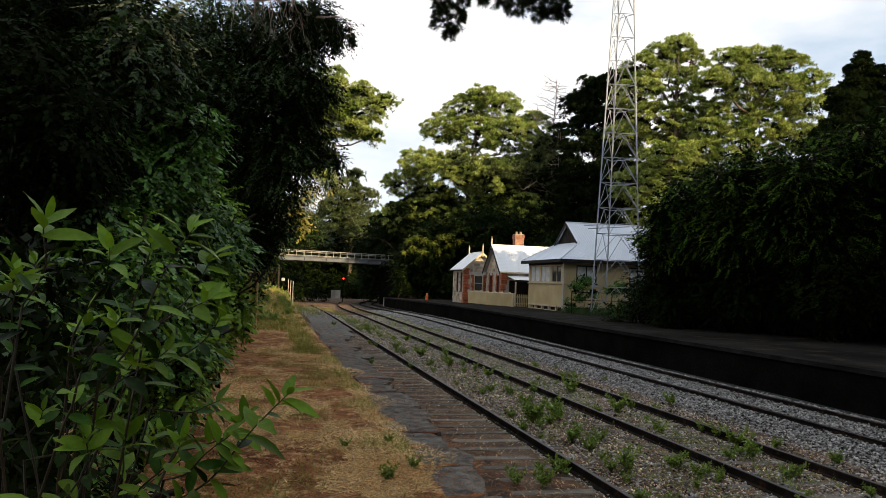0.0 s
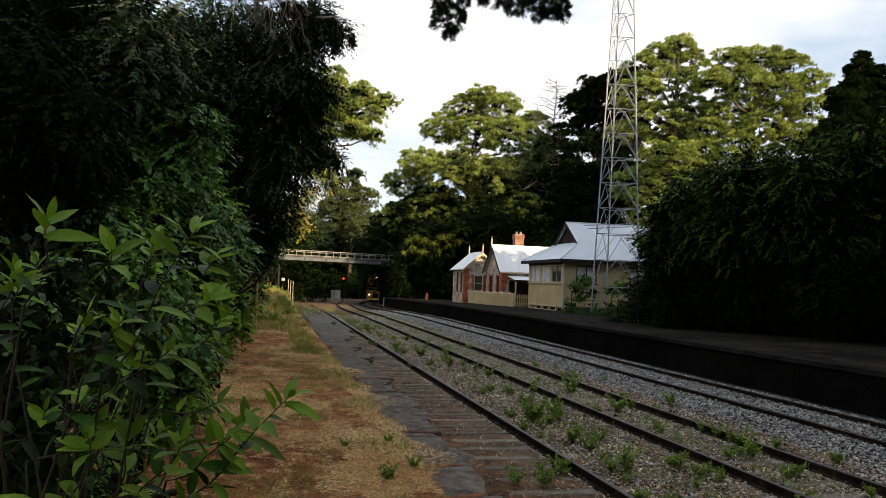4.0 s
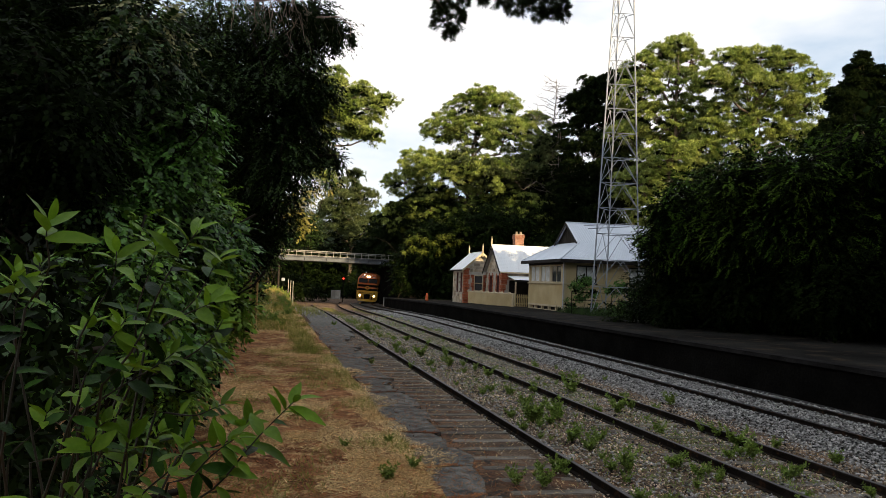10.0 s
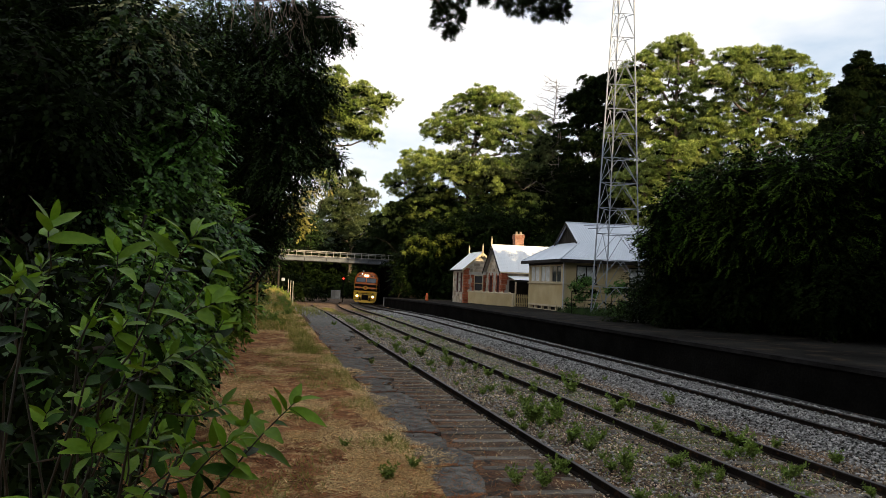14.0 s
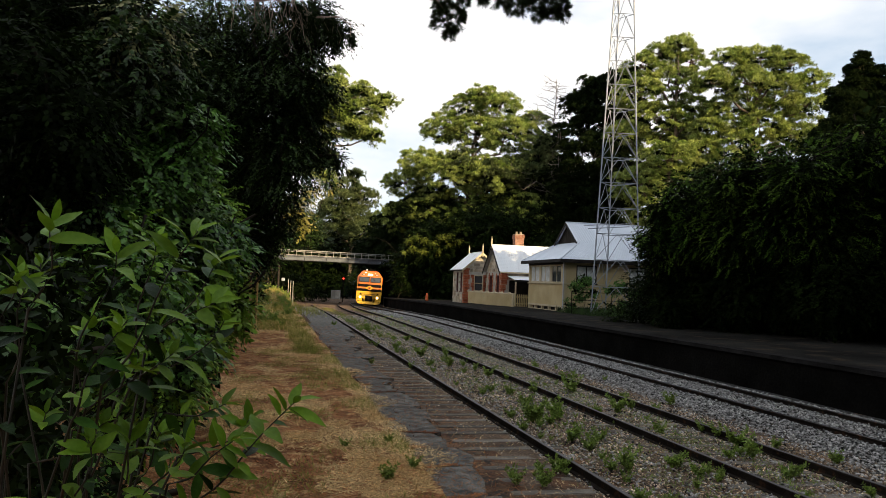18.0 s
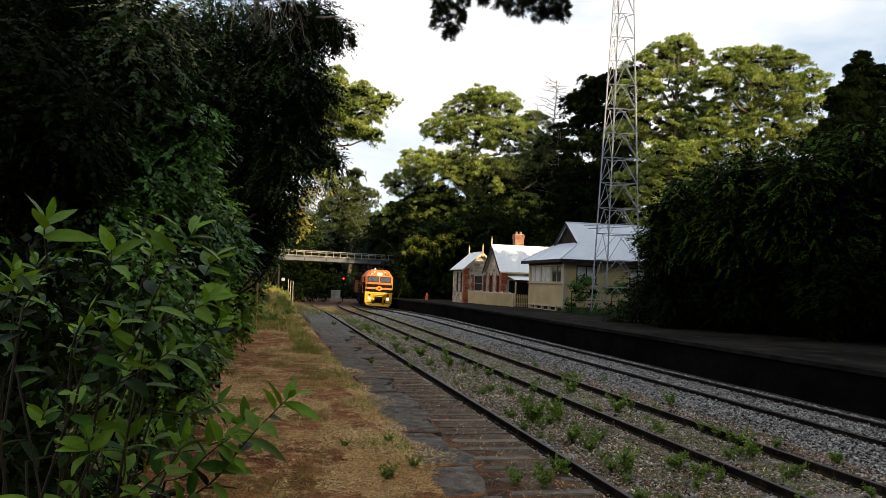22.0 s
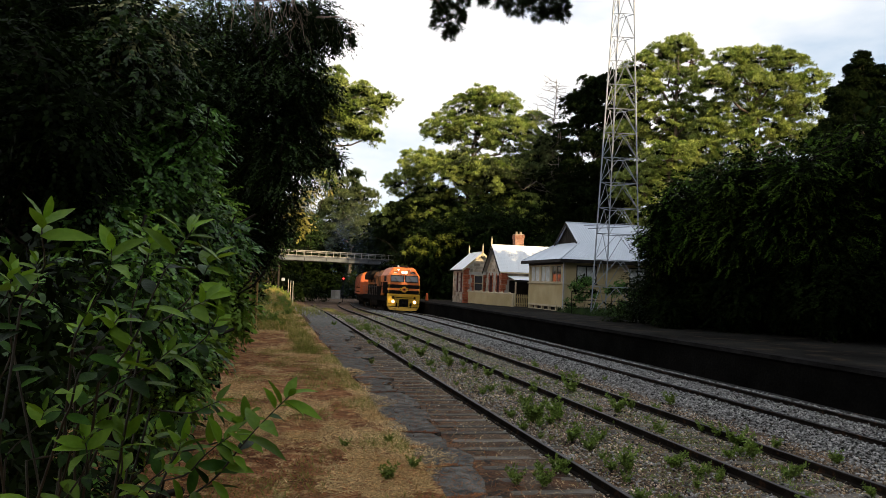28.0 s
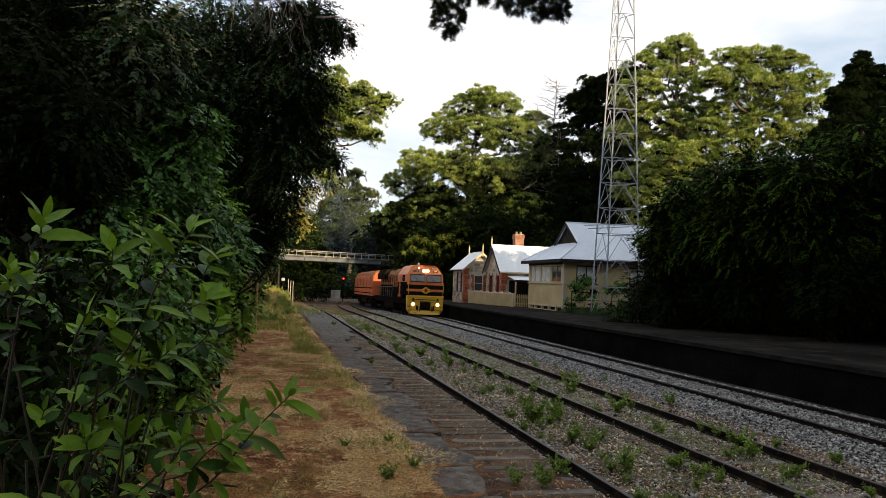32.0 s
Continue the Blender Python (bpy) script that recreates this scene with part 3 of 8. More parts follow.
# ---------- tracks ----------
def rail_mesh(path, head):
    """A flat-bottomed rail along a path of (x, y, z) at the head's middle; the top face of the head in its own material."""
    prof = [(-0.07, -0.155), (0.07, -0.155), (0.07, -0.14), (0.012, -0.125), (0.012, -0.045), (0.036, -0.035), (0.036, -0.006), (0.028, 0.0),
            (-0.028, 0.0), (-0.036, -0.006), (-0.036, -0.035), (-0.012, -0.045), (-0.012, -0.125), (-0.07, -0.14)]
    pts = [Vector(p) for p in path]
    v, f, mats = [], [], []
    n = len(prof)
    for i, p in enumerate(pts):
        d = (pts[min(i + 1, len(pts) - 1)] - pts[max(0, i - 1)])
        side = Vector((d.y, -d.x, 0)).normalized()
        v += [tuple(p + side * a + Vector((0, 0, b))) for a, b in prof]
    for i in range(len(pts) - 1):
        for k in range(n):
            f.append((i * n + k, (i + 1) * n + k, (i + 1) * n + (k + 1) % n, i * n + (k + 1) % n))
            mats.append(1 if k in (6, 7, 8) else 0)
    f += [tuple(range(n)), tuple((len(pts) - 1) * n + k for k in range(n))[::-1]]
    mats += [0, 0]
    me = bpy.data.meshes.new("rail")
    me.from_pydata(v, [], f)
    me.materials.append(RAIL_MAT)
    me.materials.append(head)
    me.polygons.foreach_set("material_index", mats)
    return me


SLEEPER_MESHES = []
for k in range(5):
    r = random.Random(k)
    s = Shape().box(-1.28, 1.28, -0.115, 0.115, -0.13, 0.0, 0.015)
    s.v = [(x + r.uniform(-0.012, 0.012), y + r.uniform(-0.008, 0.008), z + r.uniform(-0.006, 0.006)) for x, y, z in s.v]
    SLEEPER_MESHES.append(s.mesh("sleeper", SLEEPER))
CHAIR = Shape().box(-0.10, 0.10, -0.07, 0.07, 0.0, 0.022, 0.006).box(0.065, 0.095, -0.03, 0.03, 0.02, 0.06).mesh("rail_plate", RAIL_MAT)


def track(label, vf, u0, u1, sides, head, sleep_to, sink, group="parallel railway tracks", plates=()):
    thing = tagged(new("railway_track"), label, "railway track", group)
    us = np.arange(u0, u1 + 0.1, 1.5)
    for side in sides:
        path = [tuple(place(u, vf(u) + side * (GAUGE / 2 + 0.035), grade(u))) for u in us]
        part("rail", rail_mesh(path, head), RAIL_MAT, thing)
    rng = np.random.default_rng(int(abs(vf(0)) * 100))
    u = max(u0, 6.0)
    while u < sleep_to:
        slope = math.degrees(math.atan2(vf(u) - vf(u + 1), 1.0))
        m = track_pose(u, vf(u) + rng.normal() * 0.03, grade(u) - 0.156 - sink + rng.normal() * 0.006, slope + rng.normal() * 0.7)
        part("sleeper", SLEEPER_MESHES[int(rng.integers(5))], SLEEPER, thing, at=m)
        for side in plates:
            if u < 34:
                part("rail_plate", CHAIR, RAIL_MAT, thing, at=track_pose(u, vf(u) + side * (GAUGE / 2 + 0.035), grade(u) - 0.154))
        u += 0.685 + rng.normal() * 0.02
    return thing


def siding_v(u):
    return A_V


def loop_v(u):
    return B_V if u < 68 else B_V + (u - 68) ** 2 * 0.0018


track("disused siding with one rusty rail and bare weathered sleepers", siding_v, -20, 87, (1,), RAIL_TOP, 70, 0.0, plates=(1,))
track("rusty loop track with weeds and buried sleepers", loop_v, -20, 108, (-1, 1), RAIL_TOP, 60, -0.004, plates=(-1,))
track("main railway track with polished rails in grey ballast", main_v, -40, 175, (-1, 1), RAIL_SHINE, 60, 0.03)

# ---------- ballast ----------
STONE_FACES = ((0, 2, 4), (2, 1, 4), (1, 3, 4), (3, 0, 4), (2, 0, 5), (1, 2, 5), (3, 1, 5), (0, 3, 5))


def stones(name, label, n, u_rng, vfun, size, material, seed, power=1.0):
    rng = np.random.default_rng(seed)
    u = u_rng[0] + (u_rng[1] - u_rng[0]) * rng.uniform(0, 1, n) ** power
    v, z = vfun(u, rng)
    base = np.array([(1, 0, 0), (-1, 0, 0), (0, 1, 0), (0, -1, 0), (0, 0, 1), (0, 0, -1)], float)
    s = size * rng.uniform(0.5, 1.35, (n, 1, 1)) * (1 + u[:, None, None] * 0.006)
    pts = base[None] * rng.uniform(0.65, 1.25, (n, 6, 1)) * np.array([1, 0.85, 0.6])
    pts += rng.normal(size=(n, 6, 3)) * 0.16
    ang = rng.uniform(0, 6.28, n)
    tilt = rng.normal(size=n) * 0.5
    ca, sa, ct, st = np.cos(ang), np.sin(ang), np.cos(tilt), np.sin(tilt)
    x, y, w = pts[..., 0], pts[..., 1], pts[..., 2]
    y, w = y * ct[:, None] - w * st[:, None], y * st[:, None] + w * ct[:, None]
    x, y = x * ca[:, None] - y * sa[:, None], x * sa[:, None] + y * ca[:, None]
    pts = np.stack([x, y, w], -1) * s
    pts += np.stack([-u * SA + v * CA, u * CA + v * SA, z], -1)[:, None]
    me = bpy.data.meshes.new(name)
    verts = pts.reshape(-1, 3).astype(np.float32)
    f = (np.array(STONE_FACES)[None] + np.arange(n)[:, None, None] * 6).reshape(-1, 3)
    me.vertices.add(len(verts))
    me.vertices.foreach_set("co", verts.reshape(-1))
    me.loops.add(f.size)
    me.loops.foreach_set("vertex_index", f.reshape(-1).astype(np.int32))
    me.polygons.add(len(f))
    me.polygons.foreach_set("loop_start", np.arange(0, f.size, 3, dtype=np.int32))
    me.polygons.foreach_set("loop_total", np.full(len(f), 3, dtype=np.int32))
    me.update(calc_edges=True)
    me.materials.append(material)
    return tagged(new(name, me), label, "gravel", kind="stuff")


def on_main(u, rng):
    d = rng.uniform(-3.5, 1.62, len(u))
    mv = np.interp(u, _u, _v)
    z = -0.009 * np.maximum(0, u - 60) - 0.135 + rng.normal(size=len(u)) * 0.014 - 0.11 * sstep(-1.7, -3.3, d)
    return mv + d, z


def on_loop(u, rng):
    d = rng.uniform(4.75, 10.2, len(u))
    z = -0.009 * np.maximum(0, u - 60) - 0.168 + rng.normal(size=len(u)) * 0.012
    return d, z


def on_siding(u, rng):
    d = 3.0 + 1.9 * rng.uniform(0, 1, len(u)) ** 0.6
    return d, -0.009 * np.maximum(0, u - 60) - 0.19 + rng.normal(size=len(u)) * 0.012


def ballast_z(u, v):
    mv = np.interp(u, _u, _v)
    d = v - mv
    return -0.009 * np.maximum(0, u - 60) - 0.155 - 0.12 * sstep(-1.7, -3.1, d)


uu = np.linspace(-20, 150, 130)
tagged(sheet("ballast_bed", uu, np.linspace(-3.1, 2.2, 12), lambda a, b: ballast_z(a, b + np.interp(a, _u, _v)), BED, 0, 0.01, 5),
       "bed of grey crushed stone under the main track", "gravel", kind="structure")
bed = bpy.data.objects["ballast_bed"]
for i, p in enumerate(bed.data.vertices):           # lay the bed along the bend
    a = uu[i // 12]
    b = main_v(a)
    p.co.x += b * CA
    p.co.y += b * SA
stones("ballast", "fresh grey crushed stone ballast", 120000, (9, 75), on_main, 0.032, STONE, 21, 1.5)
stones("old_ballast", "dusty brown stone chips between the tracks", 60000, (6, 62), on_loop, 0.022, STONE_BROWN, 22, 1.5)
stones("pale_chips", "larger pale and grey stones among the dusty chips", 26000, (6, 60), on_loop, 0.034, STONE, 24, 1.4)
stones("siding_chips", "loose stone chips between bare sleepers", 5000, (8, 40), on_siding, 0.022, STONE_BROWN, 23, 1.4)

# ---------- platform ----------
def edge_v(u):
    return main_v(u) + 1.98


PLAT_Z = 1.0
plat = tagged(new("platform"), "raised railway platform with dark asphalt top and shade-dark stone wall", "platform", kind="structure")
us_p = np.concatenate([np.arange(-30, 94, 2.0), [93.5]])


def strip(profile, us):
    """A profile of (v from the edge, z over the rails or None for footing) drawn along the platform as one closed body."""
    n = len(profile)
    v, f = [], []
    for u in us:
        v += [tuple(place(u, edge_v(u) + d, h + grade(u))) for d, h in profile]
    for i in range(len(us) - 1):
        f += [(i * n + k, i * n + (k + 1) % n, (i + 1) * n + (k + 1) % n, (i + 1) * n + k) for k in range(n)]
    f += [tuple(range(n)), tuple((len(us) - 1) * n + k for k in range(n))[::-1]]
    return Shape().add(v, f)


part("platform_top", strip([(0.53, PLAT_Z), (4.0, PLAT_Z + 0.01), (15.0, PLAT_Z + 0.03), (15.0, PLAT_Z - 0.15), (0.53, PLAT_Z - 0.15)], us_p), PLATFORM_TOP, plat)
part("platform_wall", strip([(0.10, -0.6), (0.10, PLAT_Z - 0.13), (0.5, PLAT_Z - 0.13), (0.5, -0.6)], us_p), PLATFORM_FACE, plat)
end = Shape()
e = edge_v(93.5)
g = grade(93.5)
end.add([tuple(place(93.5, e + d, h)) for d in (0.1, 9) for h in (-0.9, PLAT_Z + g - 0.02)] + [tuple(place(94.1, e + d, h)) for d in (0.1, 9) for h in (-0.9, PLAT_Z + g - 0.02)],
        [(0, 1, 3, 2), (4, 6, 7, 5), (0, 4, 5, 1), (1, 5, 7, 3), (2, 3, 7, 6)])
part("end_wall", end, CONCRETE, plat)
for u in np.arange(4, 92, 1.5):
    s = Shape()
    za, zb = PLAT_Z + grade(u) + 0.005, PLAT_Z + grade(u + 1.48) + 0.005
    s.plate([tuple(place(u, edge_v(u), za)), tuple(place(u, edge_v(u) + 0.52, za)), tuple(place(u + 1.485, edge_v(u + 1.5) + 0.52, zb)), tuple(place(u + 1.485, edge_v(u + 1.5), zb))], 0.13)
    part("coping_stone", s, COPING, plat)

# ---------- station buildings ----------
def corrugated(outline, ridge_dir, pitch=0.2, depth=0.022, t=0.02):
    """A roof plane over a four-sided outline [(eave a), (eave b), (top b), (top a)]: ribs run from eave to top."""
    a, b, c, d = [Vector(p) for p in outline]
    n = max(4, int((b - a).length / pitch) * 2)
    nrm = (b - a).cross(d - a).normalized()
    if nrm.z < 0:
        nrm = -nrm
    s = Shape()
    v = []
    for i in range(n + 1):
        k = i / n
        off = nrm * (depth if i % 2 else 0.0)
        lo, hi = a.lerp(b, k) + off, d.lerp(c, k) + off
        v += [lo, hi, lo - nrm * t, hi - nrm * t]
    f = []
    for i in range(n):
        q, r = i * 4, i * 4 + 4
        f += [(q, r, r + 1, q + 1), (q + 2, q + 3, r + 3, r + 2), (q, q + 2, r + 2, r), (q + 1, r + 1, r + 3, q + 3)]
    f += [(0, 1, 3, 2), (n * 4, n * 4 + 2, n * 4 + 3, n * 4 + 1)]
    return s.add(v, f)


def window(parent, x, y, z, w, h, facing, frame_mat, pane_mat=None, bars=1, cross=1, depth=0.10, name="window", sill=True, curtain=False):
    """A window in a wall that faces -x ('x') or -y ('y'): frame, panes, sill. (x, y, z) is its lower middle on the wall's face."""
    m = Matrix.Translation((x, y, z)) @ (Matrix.Rotation(0, 4, "Z") if facing == "y" else Matrix.Rotation(-math.pi / 2, 4, "Z"))
    f = Shape()
    e = 0.07
    f.box(-w / 2, -w / 2 + e, -0.03, depth, 0, h, 0.01).box(w / 2 - e, w / 2, -0.03, depth, 0, h, 0.01)
    f.box(-w / 2 + e, w / 2 - e, -0.03, depth, 0, e, 0.01).box(-w / 2 + e, w / 2 - e, -0.03, depth, h - e, h, 0.01)
    win = part(name, f, frame_mat, parent, at=m)
    for i in range(1, bars + 1):
        k = -w / 2 + w * i / (bars + 1)
        part("glazing_bar", Shape().box(k - 0.022, k + 0.022, -0.015, depth - 0.02, e, h - e), frame_mat, win)
    for i in range(1, cross + 1):
        k = h * i / (cross + 1)
        part("glazing_bar", Shape().box(-w / 2 + e, w / 2 - e, -0.01, depth - 0.024, k - 0.02, k + 0.02), frame_mat, win)
    part("pane", Shape().box(-w / 2 + e, w / 2 - e, depth - 0.012, depth, e, h - e), pane_mat or WINDOW, win)
    if curtain:
        c = Shape()
        n = 24
        v = []
        for i in range(n + 1):
            k = -w / 2 + e + (w - 2 * e) * i / n
            v += [(k, depth - 0.03 + 0.012 * (i % 2), e + 0.01), (k, depth - 0.03 + 0.012 * (i % 2), h - e - 0.01)]
        c.add(v, [(2 * i, 2 * i + 2, 2 * i + 3, 2 * i + 1) for i in range(n)])
        part("curtain", c, CURTAIN, win)
    if sill:
        part("sill", Shape().box(-w / 2 - 0.06, w / 2 + 0.06, -0.12, 0.0, -0.09, -0.005, 0.012), frame_mat, win)
    return win


def wall_with_holes(parent, name, axis, at, lo, hi, z0, z1, holes, material, thick=0.22, gable=None):
    """A wall slab on the plane axis = at, from lo to hi, with real openings (a, b, za, zb) cut as strips."""
    s = Shape()
    aa = sorted(set([lo, hi] + [q for h in holes for q in h[:2]]))
    zz = sorted(set([z0, z1] + [min(max(q, z0), z1) for h in holes for q in h[2:]]))
    solid = {(i, j): not any(h[0] <= (aa[i] + aa[i + 1]) / 2 <= h[1] and h[2] <= (zz[j] + zz[j + 1]) / 2 <= h[3] for h in holes)
             for i in range(len(aa) - 1) for j in range(len(zz) - 1)}
    index, verts, faces = {}, [], []

    def corner(i, j, k):
        if (i, j, k) not in index:
            index[i, j, k] = len(verts)
            d = at + thick * k
            verts.append((d, aa[i], zz[j]) if axis == "x" else (aa[i], d, zz[j]))
        return index[i, j, k]
    for (i, j), full in solid.items():
        if not full:
            continue
        for k in (0, 1):
            faces.append((corner(i, j, k), corner(i + 1, j, k), corner(i + 1, j + 1, k), corner(i, j + 1, k)))
        for di, dj, p, q in ((-1, 0, (i, j), (i, j + 1)), (1, 0, (i + 1, j), (i + 1, j + 1)), (0, -1, (i, j), (i + 1, j)), (0, 1, (i, j + 1), (i + 1, j + 1))):
            if not solid.get((i + di, j + dj), False):
                faces.append((corner(*p, 0), corner(*q, 0), corner(*q, 1), corner(*p, 1)))
    s.add(verts, faces)
    if gable:
        mid, zt = gable
        if axis == "x":
            v = [(x, y, z) for x in (at, at + thick) for y, z in ((lo, z1), (hi, z1), (mid, zt))]
        else:
            v = [(x, y, z) for y in (at, at + thick) for x, z in ((lo, z1), (hi, z1), (mid, zt))]
        s.add(v, [(0, 1, 2), (3, 5, 4), (0, 3, 4, 1), (1, 4, 5, 2), (2, 5, 3, 0)])
    return part(name, s, material, parent)


STONE_RNG = random.Random(5)


def stone_courses(parent, wall, axis, at, lo, hi, z0, z1, holes, rise=0.30, run=0.55, skip=None, proud=0.02):
    """Stones laid in courses on a wall's face; each is a piece of its own."""
    z, row = z0, 0
    while z < z1 - 0.08:
        h = min(rise * STONE_RNG.uniform(0.8, 1.2), z1 - z)
        a = lo - (run * 0.5 if row % 2 else 0)
        while a < hi - 0.02:
            w = run * STONE_RNG.uniform(0.7, 1.35)
            p, q = max(a, lo), min(a + w, hi)
            a += w
            if q - p < 0.08 or any(p < k[1] and q > k[0] and z < k[3] and z + h > k[2] for k in holes):
                continue
            if skip and skip((p + q) / 2, z + h / 2):
                continue
            d = proud * STONE_RNG.uniform(0.6, 1.5)
            s = Shape()
            j = 0.012
            if axis == "x":
                s.box(at - d, at + 0.01, p + j, q - j, z + j, z + h - j)
            else:
                s.box(p + j, q - j, at - d, at + 0.01, z + j, z + h - j)
            part("stone", s, SANDSTONE, wall)
        z += h
        row += 1


def quoins(wall, axis, at, a, z0, z1, w=0.3, inward=1):
    """A strip of red bricks up a corner or beside an opening, toothed in and out."""
    z, row = z0, 0
    while z < z1 - 0.1:
        n = w + (0.12 if (row // 3) % 2 else 0.0)
        h = 0.155
        s = Shape()
        p, q = (a, a + n) if inward > 0 else (a - n, a)
        if axis == "x":
            s.box(at - 0.045, at + 0.01, p, q, z + 0.006, z + h - 0.006, 0.006)
        else:
            s.box(p, q, at - 0.045, at + 0.01, z + 0.006, z + h - 0.006, 0.006)
        part("brick", s, BRICK, wall)
        z += h
        row += 1


def finial(parent, x, y, z, h=0.9):
    s = Shape().box(x - 0.06, x + 0.06, y - 0.06, y + 0.06, z - 0.4, z + h * 0.5, 0.01)
    s.tube([(x, y, z + h * 0.45), (x, y, z + h * 0.6), (x, y, z + h * 0.7), (x, y, z + h)], [0.05, 0.09, 0.05, 0.012], 8)
    return part("finial", s, CREAM_TRIM, parent)


def bargeboards(parent, axis, at, lo, hi, z_eave, z_top, out=0.05, mat=None):
    mid = (lo + hi) / 2
    for a in (lo, hi):
        s = Shape()
        p, q = (at - out, a, z_eave), (at - out, mid, z_top)
        r = [(p[0], p[1], p[2] - 0.22), (q[0], q[1], q[2] - 0.22), q, p]
        v = r + [(x + 0.05, y, z) for x, y, z in r]
        if axis == "y":
            v = [(y, x, z) for x, y, z in v]
        s.add(v, [(0, 1, 2, 3), (7, 6, 5, 4), (0, 4, 5, 1), (1, 5, 6, 2), (2, 6, 7, 3), (3, 7, 4, 0)])
        part("bargeboard", s, mat or DARK_TRIM, parent)


# --- small gabled stone room, ridge along the platform ---
ga = PLAT_Z + grade(70)
room = tagged(new("station_room"), "small gabled stone and red brick station room with pale iron roof", "building")
room.matrix_basis = track_pose(69.6, 18.6, ga)
W, L, E, R = 3.4, 4.4, 3.55, 5.0
holes = [(0.75, 1.35, 1.15, 3.0), (2.3, 2.9, 1.15, 3.0)]
wl = wall_with_holes(room, "wall_west", "x", 0.0, 0.0, L, -0.1, E, holes, MORTAR)
stone_courses(room, wl, "x", 0.0, 0.34, L, 0.0, E - 0.05, [(a - 0.1, b + 0.1, c - 0.12, d + 0.1) for a, b, c, d in holes])
quoins(wl, "x", 0.0, 0.0, 0.0, E - 0.05)
for a, b, c, d in holes:
    window(wl, 0.0, (a + b) / 2, c, b - a, d - c, "x", RED_WOOD, bars=0, cross=1)
holes = [(1.0, 1.9, 1.2, 2.75)]
ws = wall_with_holes(room, "wall_south", "y", 0.0, 0.225, W, -0.1, E, holes, MORTAR, gable=(W / 2, R - 0.03))
quoins(ws, "y", 0.0, 0.0, 0.0, E - 0.05, 0.42)
stone_courses(room, ws, "y", 0.0, 0.58, W, 0.0, R - 0.25, [(0.85, 2.05, 1.05, 2.95)],
              skip=lambda x, z: z > E - 0.2 and abs(x - W / 2) > (R - 0.25 - z) * (W / 2) / (R - E) - 0.28)
quoins(ws, "y", 0.0, 0.98, 1.1, 2.8, 0.2, -1)
quoins(ws, "y", 0.0, 1.92, 1.1, 2.8, 0.2, 1)
window(ws, 1.45, 0.0, 1.2, 0.9, 1.55, "y", CREAM_TRIM, bars=0, cross=1)
wall_with_holes(room, "wall_east", "x", W - 0.22, 0.225, L, -0.1, E, [], MORTAR)
wall_with_holes(room, "wall_north", "y", L - 0.22, 0.225, W - 0.225, -0.1, E, [], MORTAR, gable=(W / 2, R - 0.03))
rf = new("roof")
rf.parent = room
o = 0.32
part("roof_slope", corrugated([(-o, -o, E - o * 0.85), (-o, L + o, E - o * 0.85), (W / 2, L + o, R + 0.03), (W / 2, -o, R + 0.03)], "y"), WHITE_ROOF, rf)
part("roof_slope", corrugated([(W + o, L + o, E - o * 0.85), (W + o, -o, E - o * 0.85), (W / 2, -o, R + 0.03), (W / 2, L + o, R + 0.03)], "y"), WHITE_ROOF, rf)
part("ridge_cap", Shape().tube([(W / 2, -o, R + 0.04), (W / 2, L + o, R + 0.04)], 0.07, 8), WHITE_ROOF, rf)
part("gutter", Shape().box(-o - 0.1, -o + 0.02, -o, L + o, E - o * 0.85 - 0.13, E - o * 0.85 - 0.02, 0.02), DARK_TRIM, rf)
bargeboards(rf, "y", -o, -o, W + o, E - o * 0.85, R + 0.02, mat=CREAM_TRIM)
finial(rf, W / 2, -o, R)
finial(rf, W / 2, L + o, R)

# --- main station building: gable to the platform, ridge away from it ---
gb = PLAT_Z + grade(66)
hall = tagged(new("station_building"), "stone station building with steep gable, white iron roof and brick chimney", "building")
hall.matrix_basis = track_pose(63.9, 20.6, gb)
W, D, E, R = 4.9, 10.0, 3.35, 5.55
holes = [(0.75, 1.45, 0.9, 2.75), (2.9, 3.75, 0.0, 2.75)]
wg = wall_with_holes(hall, "wall_west", "x", 0.0, 0.0, W, -0.1, E, holes, MORTAR, gable=(W / 2, R - 0.03))
stone_courses(hall, wg, "x", 0.0, 0.3, W, 0.0, R - 0.3, [(a - 0.25, b + 0.25, c - 0.12, d + 0.3) for a, b, c, d in holes],
              skip=lambda y, z: z > E - 0.2 and abs(y - W / 2) > (R - 0.3 - z) * (W / 2) / (R - E) - 0.3)
quoins(wg, "x", 0.0, 0.0, 0.0, E - 0.1, 0.26)
for a, b, c, d in holes:
    quoins(wg, "x", 0.0, a - 0.02, max(0, c), d + 0.2, 0.16, -1)
    quoins(wg, "x", 0.0, b + 0.02, max(0, c), d + 0.2, 0.16, 1)
window(wg, 0.0, 1.1, 0.9, 0.7, 1.85, "x", RED_WOOD, bars=0, cross=1)
window(wg, 0.0, 3.325, 0.02, 0.85, 2.73, "x", RED_WOOD, RED_WOOD, bars=1, cross=2, name="door", sill=False)
wsd = wall_with_holes(hall, "wall_south", "y", 0.0, 0.225, D, -0.1, E, [(2.6, 3.5, 0.0, 2.1), (5.2, 6.2, 0.9, 2.3)], MORTAR)
quoins(wsd, "y", 0.0, 0.0, 1.9, E - 0.1, 0.5)
quoins(wsd, "y", 0.0, 0.0, 0.0, 1.9, 0.26)
stone_courses(hall, wsd, "y", 0.0, 0.66, D, 0.0, E - 0.06, [(2.5, 3.6, 0.0, 2.2), (5.1, 6.3, 0.8, 2.4)])
window(wsd, 3.05, 0.0, 0.02, 0.9, 2.08, "y", RED_WOOD, RED_WOOD, bars=1, cross=1, name="door", sill=False)
